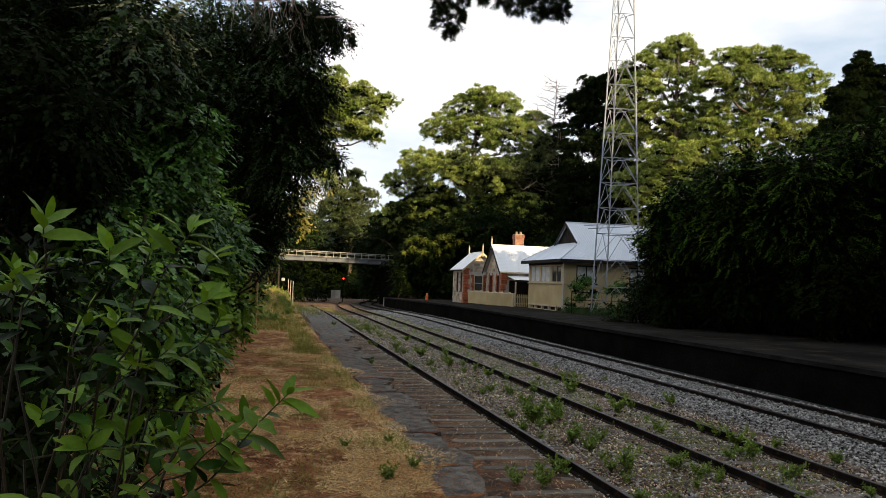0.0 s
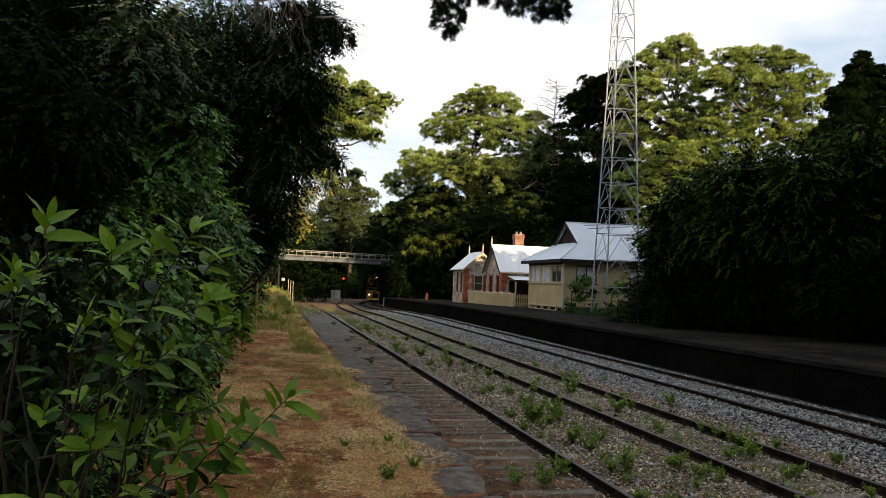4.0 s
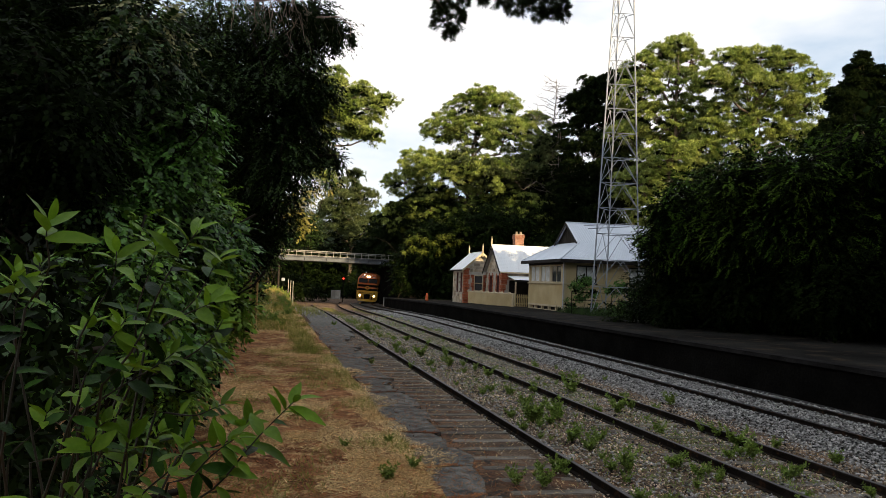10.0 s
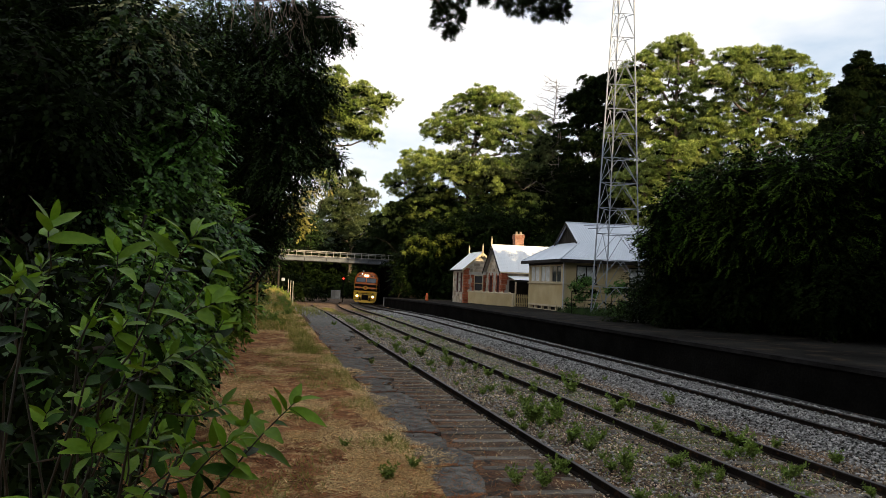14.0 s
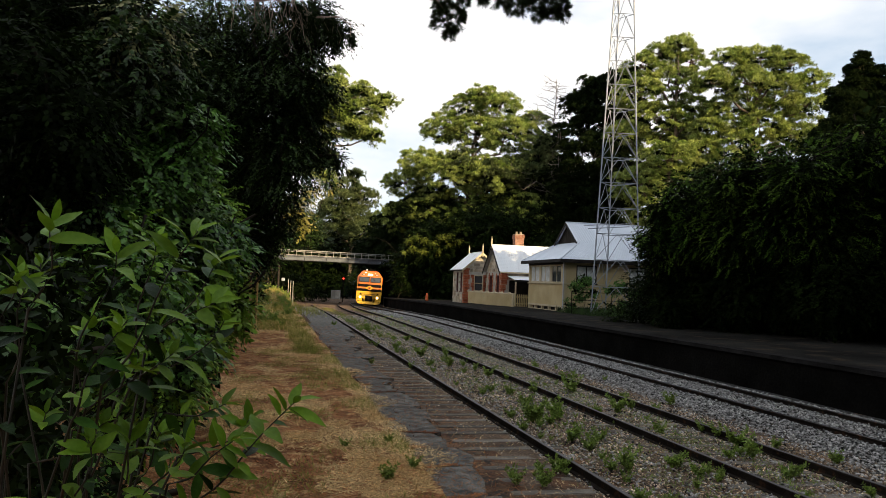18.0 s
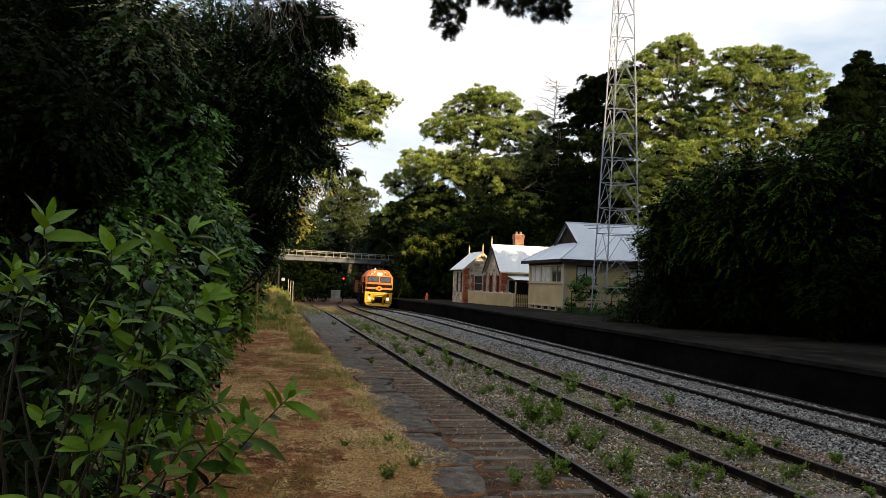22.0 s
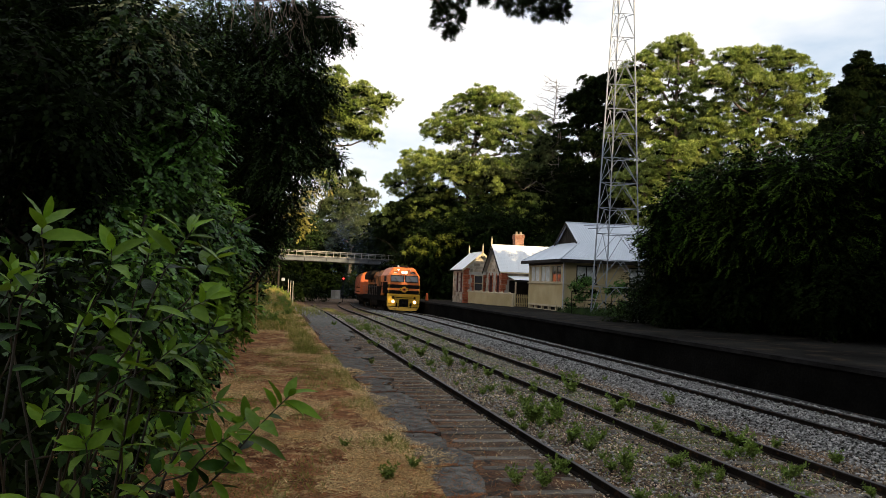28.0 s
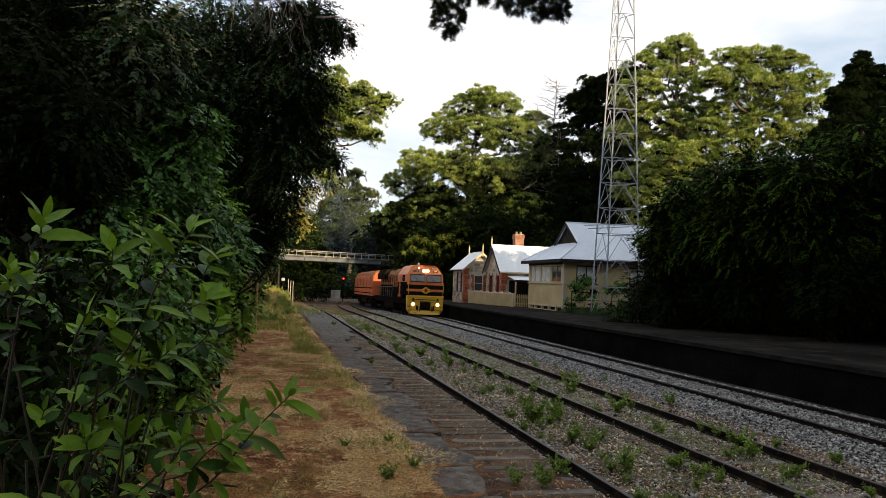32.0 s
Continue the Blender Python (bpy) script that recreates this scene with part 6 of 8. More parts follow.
limb(s, rng, (-1.2, 0.5, 0.6), (2.6, 0.0, -0.6), 0.07, 0.015, 7, 0.06)
tufts = []
for k in range(26):
    a = rng.uniform(0.15, 1.0)
    p = Vector((-1.2 + 3.8 * a, 0.5 - 0.5 * a, 0.6 - 1.2 * a))
    q = p + Vector((rng.uniform(-0.1, 0.45), rng.uniform(-0.3, 0.3), rng.uniform(-1.0, -0.15)))
    limb(s, rng, p, q, 0.014, 0.005, 4, 0.12, sides=4)
    tufts += [tuple(p.lerp(q, j)) + (0.09,) for j in (0.55, 0.8, 1.0)]
part("branch", s, BARK, dr)
cs, rs = clumps(rng, tufts, 10, 0.9, (0.08, 0.16), 0.3)
part("needle_foliage", quads("needle_foliage", leaf_cloud(rng, cs, rs, 22, 0.13, 0.02, -0.4), LEAF_SHADE), LEAF_SHADE, dr)

# dead twigs hanging inside the big tree
dt = tagged(new("dead_branch"), "bare brown dead branch hanging in the dark tree", "branch")
dt.location = (-6.6, 24.0, 12.4)
rng = np.random.default_rng(65)
s = Shape()
for k in range(16):
    p = Vector((rng.uniform(-0.8, 1.6), rng.uniform(-0.5, 0.3), rng.uniform(-0.4, 0.4)))
    q = p + Vector((rng.uniform(-0.2, 0.7), rng.uniform(-0.2, 0.2), rng.uniform(-2.6, -0.7)))
    limb(s, rng, p, q, 0.022, 0.006, 6, 0.08, sides=4)
    for j in range(4):
        m = p.lerp(q, rng.uniform(0.3, 1.0))
        limb(s, rng, m, m + Vector((rng.uniform(-0.3, 0.4), 0, rng.uniform(-0.5, 0.1))), 0.009, 0.004, 3, 0.1, sides=3)
limb(s, rng, (-1.2, 0.3, 0.5), (1.8, 0.0, -0.2), 0.05, 0.02, 6, 0.05)
part("twigs", s, BARK, dt)

# hedge along the path, its leaf colours painted dark behind, lit towards the path
for nm, lobes, base, ll, wide, twig, dens, sd, lab, lf, sec in (
        ("shrub", HEDGE_A, (-2.6, 4.4, 0.2), 0.075, 0.5, 0.24, 300, 71, "dark leafy shrub beside the camera", LEAF_SHADE, LEAF_MID),
        ("shrub", [l for l in HEDGE_B if l[0] < -3.7], (-4.4, 7.9, 0.7), 0.075, 0.62, 0.34, 230, 72, "tall dark hedge shrub with small glossy leaves", LEAF_SHADE, LEAF_SHADE),
        ("shrub", [l for l in HEDGE_B if l[0] > -3.7], (-3.3, 7.8, 0.5), 0.07, 0.62, 0.32, 230, 77, "tall green hedge shrub with small glossy leaves", LEAF_MID, LEAF_LIT),
        ("shrub", [l for l in HEDGE_C if l[0] < -4.5], (-5.4, 10.4, 0.9), 0.085, 0.6, 0.42, 170, 73, "tall dark shrub high beside the path", LEAF_SHADE, LEAF_SHADE),
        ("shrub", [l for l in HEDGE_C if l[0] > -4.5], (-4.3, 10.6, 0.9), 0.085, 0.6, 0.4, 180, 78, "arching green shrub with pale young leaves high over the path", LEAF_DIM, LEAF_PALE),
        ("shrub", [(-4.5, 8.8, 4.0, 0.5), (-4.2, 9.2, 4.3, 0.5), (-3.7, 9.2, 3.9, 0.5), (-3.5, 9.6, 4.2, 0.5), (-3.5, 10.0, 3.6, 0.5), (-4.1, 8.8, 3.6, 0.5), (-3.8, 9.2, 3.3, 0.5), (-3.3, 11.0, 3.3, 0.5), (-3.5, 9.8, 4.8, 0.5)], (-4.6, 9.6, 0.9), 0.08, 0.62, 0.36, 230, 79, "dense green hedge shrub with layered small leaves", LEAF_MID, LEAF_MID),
        ("shrub", [(-3.5, 8.8, 2.3, 0.4), (-3.2, 8.7, 1.9, 0.4), (-3.05, 8.5, 1.5, 0.35), (-3.4, 8.6, 1.5, 0.4), (-3.1, 8.9, 2.4, 0.35), (-2.85, 8.6, 2.0, 0.3), (-3.5, 8.5, 1.0, 0.35), (-3.2, 8.6, 1.1, 0.3)], (-3.6, 8.9, 0.6), 0.085, 0.58, 0.3, 220, 83, "brightened green hedge shrub over the edge of the path", LEAF_MID, LEAF_LIT),
        ("shrub", [(-4.1, 10.8, 2.2, 0.4), (-3.8, 10.8, 2.5, 0.4), (-3.5, 10.8, 1.9, 0.4), (-3.1, 10.8, 2.4, 0.4), (-3.9, 10.8, 1.5, 0.4), (-3.4, 10.8, 2.8, 0.4), (-4.3, 10.8, 1.7, 0.4), (-3.6, 10.8, 1.4, 0.3)], (-4.5, 11.3, 0.9), 0.095, 0.55, 0.36, 230, 81, "bright green hedge shrub leaning over the path", LEAF_LIT, LEAF_LIT),
        ("shrub", HEDGE_D + [(-4.8, 13.2, 2.9, 0.5), (-4.35, 13.0, 2.5, 0.5), (-4.75, 12.6, 1.9, 0.6), (-4.3, 12.6, 1.4, 0.5), (-4.65, 12.2, 0.9, 0.5)], (-5.2, 14.2, 0.7), 0.13, 0.42, 0.45, 130, 74, "green hedge shrub with larger compound leaves", LEAF_LIT, LEAF_LIT),
        ("shrub", HEDGE_E, (-7.6, 23.2, 0.8), 0.13, 0.5, 0.5, 90, 75, "green hedge shrub along the path", LEAF_LIT, LEAF_LIT),
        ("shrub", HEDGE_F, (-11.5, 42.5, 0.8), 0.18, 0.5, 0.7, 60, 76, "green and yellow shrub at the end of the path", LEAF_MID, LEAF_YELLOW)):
    extra = [(x - r * 1.0, y + r * 1.3, z - r * 0.2, r * 1.1) for x, y, z, r in lobes]
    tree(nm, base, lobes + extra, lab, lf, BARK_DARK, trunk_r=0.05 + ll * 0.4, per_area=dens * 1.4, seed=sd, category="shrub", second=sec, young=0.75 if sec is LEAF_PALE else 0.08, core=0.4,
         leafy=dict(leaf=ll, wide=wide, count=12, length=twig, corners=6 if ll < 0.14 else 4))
for k, (x, y) in enumerate(((-9.5, 18), (-13, 34), (-15.5, 46), (-19, 58))):
    lobes = [(x + dx, y + dy, z, 2.3) for dx, dy, z in ((0, 0, 4), (-1, 2, 7), (0.4, -1.5, 9.5), (-1, 1, 12.5), (-2, 0, 3), (-1.5, -3, 6), (0.2, 3, 5), (-2.2, 2, 10), (-1.5, -2, 13))]
    tree("broadleaf_tree", (x - 1, y, 1.2), lobes, "dark tree in the belt beside the path", LEAF_SHADE, trunk_r=0.3, per_area=34, seed=80 + k, leafy=dict(leaf=0.26, wide=0.6, count=10, length=0.8, corners=4))
# high unseen trees added beside and behind the camera, to shade the tracks
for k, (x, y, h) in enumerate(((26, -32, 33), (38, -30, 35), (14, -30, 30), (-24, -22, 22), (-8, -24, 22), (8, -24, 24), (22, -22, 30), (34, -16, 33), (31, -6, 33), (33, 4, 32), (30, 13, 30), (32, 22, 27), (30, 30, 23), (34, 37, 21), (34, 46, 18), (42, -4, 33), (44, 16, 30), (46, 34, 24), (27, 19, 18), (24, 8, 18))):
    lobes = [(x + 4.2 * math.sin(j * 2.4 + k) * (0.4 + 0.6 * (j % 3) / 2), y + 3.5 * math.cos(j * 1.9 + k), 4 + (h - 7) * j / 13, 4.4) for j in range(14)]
    tree("tall_tree", (x, y, 0.5), lobes, "unseen tall tree added to shade the railway", LEAF_SHADE, trunk_r=0.6, per_area=2.2, per=30, leaf_l=1.0, leaf_w=0.6, flat=0.7, clump=(1.0, 1.8), seed=90 + k, core=2.5)
# Dark trees behind the station; some are added to shade bridge and train.
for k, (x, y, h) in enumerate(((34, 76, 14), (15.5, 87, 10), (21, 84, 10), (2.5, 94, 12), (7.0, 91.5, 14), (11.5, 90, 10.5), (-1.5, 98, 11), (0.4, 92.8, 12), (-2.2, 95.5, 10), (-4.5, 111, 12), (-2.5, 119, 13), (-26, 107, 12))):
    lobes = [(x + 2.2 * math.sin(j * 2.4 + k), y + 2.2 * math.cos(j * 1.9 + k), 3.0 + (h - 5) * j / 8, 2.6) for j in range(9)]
    tree("broadleaf_tree", (x, y, 1.2), lobes, "dark dense tree behind the station", LEAF_SHADE, trunk_r=0.3, per_area=18, seed=120 + k, leafy=dict(leaf=0.36, wide=0.5, count=12, length=1.4, corners=4))

# two very tall old pines, added out of sight on the rise to shade the cutting under the bridge
for k, (x, y, h) in enumerate(((44.5, 58.0, 38), (47.3, 60.8, 33))):
    lobes = [(x + 2.3 * math.sin(j * 2.4 + k), y + 2.3 * math.cos(j * 1.9 + k), 8 + (h - 11) * j / 13, 3.2) for j in range(14)]
    tree("tall_tree", (x, y, 2.5), lobes, "unseen very tall pine added to shade the cutting", LEAF_PINE_SHADE, trunk_r=0.6, seed=150 + k, pine=dict(plates=2.2, length=0.9, width=0.35), core=1.5)

# dense unseen trees, added over the near end of the platform to darken it
for k, (x, y) in enumerate(((19.5, 17.5), (17.0, 11.0), (22.0, 24.0))):
    lobes = [(x + 1.8 * math.sin(j * 2.4 + k), y + 1.8 * math.cos(j * 1.9 + k), 3.0 + 9.0 * j / 9, 2.4) for j in range(10)]
    tree("broadleaf_tree", (x, y, 0.9), lobes, "unseen dense tree added to shade the platform", LEAF_SHADE, trunk_r=0.3, per_area=26, seed=140 + k, leafy=dict(leaf=0.32, wide=0.5, count=12, length=1.1, corners=4))

# ---------- near shrub: stems with large single leaves ----------
def leaf_mesh(name, l, w, curl, fold, material, seed):
    r = random.Random(seed)
    v, f = [], []
    n = 7
    for i in range(n):
        k = i / (n - 1)
        half = w / 2 * math.sin(math.pi * min(1, k * 0.93 + 0.05)) ** 0.8 * (1.12 - 0.35 * k) if 0 < i < n - 1 else 0.0015
        y = l * k
        z = -curl * l * k * k
        for sx in (-1, 0, 1):
            v.append((sx * half + r.uniform(-1, 1) * 0.0008, y, z + abs(sx) * half * fold + r.uniform(-1, 1) * 0.0012 * abs(sx)))
    for i in range(n - 1):
        for j in range(2):
            a = i * 3 + j
            f.append((a, a + 1, a + 4, a + 3))
    me = bpy.data.meshes.new(name)
    me.from_pydata(v, [], f)
    me.materials.append(material)
    me.polygons.foreach_set("use_smooth", [True] * len(f))
    return me


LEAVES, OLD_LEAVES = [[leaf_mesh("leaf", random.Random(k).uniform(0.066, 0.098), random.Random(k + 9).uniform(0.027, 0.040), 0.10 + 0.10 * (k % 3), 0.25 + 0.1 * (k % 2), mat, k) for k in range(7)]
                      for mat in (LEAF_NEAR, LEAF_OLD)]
bush = tagged(new("laurel_shrub"), "young green shrub with glossy pointed leaves close to the camera", "shrub")
ROOT = Vector((-0.95, 1.78, 0.3))
bush.location = ROOT
STEMS = []
TIPS_PATH = [(-0.57, 1.70, 2.42, 35, 0.18), (-0.45, 1.85, 2.45, 60, 0.20), (-0.70, 1.95, 2.39, 30, 0.18), (-0.64, 1.70, 2.33, 20, 0.20), (-0.59, 1.85, 2.45, 60, 0.20), (-0.79, 1.95, 2.23, 25, 0.20), (-0.39, 1.70, 2.40, 50, 0.22)]
for i, (tx, ty, tz, lean, long) in enumerate(TIPS + TIPS_LOW[::2] + TIPS_PATH[:3]):
    rng = np.random.default_rng(200 + i)
    tip = Vector((tx, ty, tz)) - ROOT
    lean = math.radians(lean)
    base = tip - Vector((math.sin(lean), 0.15 * math.sin(i * 1.9), math.cos(lean))) * long
    pts = []
    for j in range(6):                      # up from the root to the fork
        k = j / 6
        q = k ** 2.2
        spread = Vector((0.10 * math.sin(i * 2.1), 0.10 * math.cos(i * 1.7), 0)) * math.sin(math.pi * k)
        pts.append(spread + Vector((base.x * q, base.y * q, base.z * k)))
    for j in range(9):                      # the leafy twig, bowed a little
        k = j / 8
        pts.append(base.lerp(tip, k) + Vector((0.012 * math.sin(k * 6 + i), 0.01 * math.cos(k * 5 + i), -0.10 * long * math.sin(math.pi * k) * math.sin(lean))))
    stem = part("stem", Shape().tube(pts, [0.0042 - 0.0029 * j / 14 for j in range(15)], 6), TWIG, bush, smooth=True)
    STEMS.append(stem)
    ang = rng.uniform(0, 6.28)

    def put(p, along, a, lift, k, kinds):
        side = along.cross(Vector((0, 0, 1)))
        side = side.normalized() if side.length > 0.05 else Vector((1, 0, 0))
        up2 = side.cross(along).normalized()
        way = (along * lift + (side * math.cos(a) + up2 * math.sin(a)) * (1.05 - lift * 0.6) + Vector((0, 0, -0.02))).normalized()
        top = (Vector((0.1, -0.35, 1)) + along * 0.3 + Vector(rng.normal(size=3)) * 0.38)
        xax = way.cross(top).normalized()
        zax = xax.cross(way).normalized()
        m = Matrix((xax, way, zax)).transposed().to_4x4()
        m.translation = p
        sc = rng.uniform(0.72, 1.12) * k
        mesh = kinds[int(rng.integers(7))]
        part("leaf", mesh, LEAF_NEAR, stem, at=m @ Matrix.Diagonal((sc, sc, sc, 1)))
    along = (pts[-1] - pts[-2]).normalized()
    for j in range(6):
        put(pts[-1] - along * 0.008 * j, along, ang + j * 2.4, 0.9 - 0.13 * j, 0.72 + 0.06 * j, LEAVES)
    count = int(long / (0.017 if i == 13 else 0.027 if tx > -0.75 else 0.038))
    for j in range(count):
        f = 13.9 - 8.6 * (j + 0.8) / count
        a, bb = int(f), f - int(f)
        p = pts[a].lerp(pts[min(14, a + 1)], bb)
        al = (pts[min(14, a + 1)] - pts[a]).normalized()
        # Left stems take mostly the darker leaves.
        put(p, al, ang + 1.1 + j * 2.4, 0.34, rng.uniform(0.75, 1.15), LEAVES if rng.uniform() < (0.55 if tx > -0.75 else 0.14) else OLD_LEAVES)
# leaves inside and behind the young shoots, in the shade colour
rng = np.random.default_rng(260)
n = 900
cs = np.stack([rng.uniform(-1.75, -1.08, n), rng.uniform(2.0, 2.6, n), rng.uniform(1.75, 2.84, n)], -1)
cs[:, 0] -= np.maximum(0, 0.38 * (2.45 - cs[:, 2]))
part("inner_foliage", quads("inner_foliage", leaf_cloud(rng, cs - np.array(ROOT), np.full((n, 3), 0.07), 2, 0.07, 0.03, 0.2), LEAF_SHADE), LEAF_SHADE, bush)

# ---------- weeds and grass ----------
def blades(name, label, n, pick, h, w, material, seed, category="grass", spread=0.5, flat=False):
    rng = np.random.default_rng(seed)
    u, v, z = pick(rng, n)
    n = len(u)
    p = np.stack([-u * SA + v * CA, u * CA + v * SA, z], -1)
    a = unit(np.stack([rng.normal(size=n) * spread, rng.normal(size=n) * spread, np.ones(n)], -1))
    side = unit(np.stack([rng.normal(size=n), rng.normal(size=n), np.zeros(n)], -1))
    if flat:                                    # lying down, its broad side up
        a = unit(a * np.array([1.0, 1.0, 0.35]))
        side = unit(np.cross(a, np.array([0, 0, 1.0])) + rng.normal(size=(n, 3)) * 0.25)
    l = (h * rng.uniform(0.5, 1.3, n))[:, None]
    ww = (w * rng.uniform(0.6, 1.3, n))[:, None]
    q = np.stack([p - side * ww / 2, p + side * ww / 2, p + a * l + side * ww * 0.12, p + a * l - side * ww * 0.12], 1)
    return tagged(new(name, quads(name, q, material)), label, category, kind="stuff")


def flat_straw(rng, n):
    u = 3 + 62 * rng.uniform(0, 1, n * 4) ** 1.9
    v = rng.uniform(-3.0, 2.5, n * 4)
    patch = np.array([noise.noise(Vector((a * 0.42, b * 0.75, 3.3))) + 0.5 * noise.noise(Vector((a * 1.3, b * 1.9, 9.1))) for a, b in zip(u, v)])
    chance = -0.02 + 0.6 * sstep(0.9, 1.7, v) * sstep(2.5, 2.2, v) + 4.4 * patch * (0.55 + 0.45 * sstep(-0.5, 1.5, v)) + 0.3 * sstep(9, 3, np.abs(u - 14)) * sstep(1.0, -0.6, v)
    chance = chance + 0.6 * sstep(0.6, 1.4, v) * sstep(10, 12, u) * sstep(21, 16, u)
    keep = np.nonzero(rng.uniform(0, 1, n * 4) < chance)[0][:n]
    u, v = u[keep], v[keep]
    return u, v, ground_z(u, v) + 0.034


def straw_spill(rng, n):
    """Straw that spills from the path over the broken edge of the slab."""
    u = rng.uniform(10, 24, n)
    v = 2.25 + 0.75 * rng.uniform(0, 1, n) ** 1.8 * (0.6 + 0.6 * np.sin(u * 1.7) * np.sin(u * 0.6 + 1))
    return u, v, np.full(n, -0.046)


def litter_spots(rng, n):
    u = 3 + 50 * rng.uniform(0, 1, n) ** 1.6
    v = rng.uniform(-3.0, 2.3, n)
    return u, v, ground_z(u, v) + 0.036


def far_grass(rng, n):
    u = 28 + 50 * rng.uniform(0, 1, n)
    v = rng.uniform(-3.2, 2.2, n) + 0.4 * np.sin(u)
    v = np.where(u < 40, np.where(rng.uniform(0, 1, n) < 0.5, -2.4 + rng.normal(size=n) * 0.5, 1.6 + rng.normal(size=n) * 0.25), v)
    return u, v, ground_z(u, v)


def bank_grass(rng, n):
    u = rng.uniform(30, 90, n)
    v = rng.uniform(-9, -2, n)
    return u, v, ground_z(u, v)


blades("dry_straw", "flattened pale straw over the path", 140000, flat_straw, 0.12, 0.013, STRAW, 301, "straw", 2.6, True)
blades("straw_spill", "pale straw spilling over the edge of the slab", 7000, straw_spill, 0.12, 0.013, STRAW, 314, "straw", 2.6, True)
blades("leaf_litter", "brown fallen leaves and twigs", 85000, litter_spots, 0.06, 0.024, LITTER, 302, "leaf litter", 4.0, True)
def loop_debris(rng, n):
    u = 6 + 52 * rng.uniform(0, 1, n) ** 1.5
    v = rng.uniform(3.0, 10.4, n)
    return u, v, np.full(n, -0.145)


def path_grass(rng, n):
    """Thin short grass in loose patches along the sunnier half of the path."""
    u = 7 + 24 * rng.uniform(0, 1, n * 3) ** 1.3
    v = 2.5 - 3.4 * rng.uniform(0, 1, n * 3) ** 1.5
    patch = np.array([noise.noise(Vector((a * 0.55, b * 1.0, 15.3))) for a, b in zip(u, v)])
    keep = np.nonzero(rng.uniform(0, 1, n * 3) < 2.2 * patch + 0.12)[0][:n]
    return u[keep], v[keep], ground_z(u[keep], v[keep]) + 0.03


blades("short_grass", "short dry yellow-green grass in patches on the path", 15000, path_grass, 0.085, 0.009, GRASS, 310, spread=1.0)
blades("green_blades", "fresh green blades among the dry grass", 3500, path_grass, 0.10, 0.010, WEED, 311, spread=0.8)


def slab_litter(rng, n):
    u = 5 + 40 * rng.uniform(0, 1, n) ** 1.6
    v = 2.3 + 1.6 * rng.uniform(0, 1, n) ** 1.7
    return u, v, np.full(n, -0.048)


def loop_moss(rng, n):
    u = 8 + 50 * rng.uniform(0, 1, n) ** 1.3
    v = np.where(rng.uniform(0, 1, n) < 0.55, 8.3 + rng.normal(size=n) * 0.45, 6.3 + rng.normal(size=n) * 0.6)
    patch = np.array([noise.noise(Vector((a * 0.5, b * 1.1, 7.7))) for a, b in zip(u, v)])
    u = np.where(patch > 0.02, u, u + 1.0)
    return u, v, np.full(n, -0.155)


blades("track_debris", "dry twigs and stalks among the stone chips", 14000, loop_debris, 0.07, 0.012, STRAW, 306, "debris", 3.5)
def joint_litter(rng, n):
    """Rusty litter blown into the joints of the slab."""
    near = [j for j in JOINTS if j[0] < 32]
    pick = rng.integers(0, len(near), n)
    u0, a, b = [np.array([near[k][i] for k in pick]) for i in range(3)]
    f = rng.uniform(0, 1, n) ** 1.4
    return u0 + rng.normal(size=n) * 0.035 + 0.06 * np.sin(f * 5 + pick), a + (b - a) * f * (0.6 + 0.4 * np.sin(pick * 2.3)), np.full(n, -0.05)


blades("joint_litter", "rusty leaf litter and straw caught in the slab joints", 5000, joint_litter, 0.07, 0.016, LITTER, 313, "leaf litter", 4.0, True)
blades("slab_litter", "straw and dead leaves blown onto the slab", 9000, slab_litter, 0.08, 0.014, LITTER, 307, "leaf litter", 3.5)
blades("track_moss", "low yellow-green growth between the rails", 16000, loop_moss, 0.07, 0.014, WEED, 308, "weeds", 1.2)
blades("rough_grass", "rough yellow-green grass along the path", 42000, far_grass, 0.24, 0.018, GRASS, 303)
blades("rough_straw", "dry pale stalks standing in the rough grass", 9000, far_grass, 0.26, 0.012, STRAW, 309)
blades("bank_grass", "tall dry grass on the bank", 16000, bank_grass, 0.5, 0.03, GRASS, 304)


def verge(rng, n):
    u = rng.uniform(38, 80, n)
    v = np.interp(u, _u, _v) + rng.uniform(-4.0, -2.6, n)
    v = np.where(rng.uniform(0, 1, n) < 0.6, 6.1 + rng.normal(size=n) * 0.35, v)
    return u, v, np.full(n, -0.2) - 0.009 * np.maximum(0, u - 60)


def flower_spots(rng, n):
    u = rng.uniform(54, 70, n)
    v = 2.3 + 2.0 * rng.uniform(0, 1, n) ** 1.6 - 3.0 * (rng.uniform(0, 1, n) < 0.35)
    return u, v, ground_z(u, v) + rng.uniform(0.12, 0.45, n)


blades("white_flowers", "small white flower heads over the rough grass", 420, flower_spots, 0.05, 0.05, WHITE, 312, "flowers", 1.5)
blades("flower_stems", "thin green stalks of the white flowers", 1500, flower_spots, 0.3, 0.02, GRASS, 312, "flowers", 0.3)
blades("track_grass", "short green grass between the far tracks", 11000, verge, 0.12, 0.014, GRASS, 305)

WEEDS = []
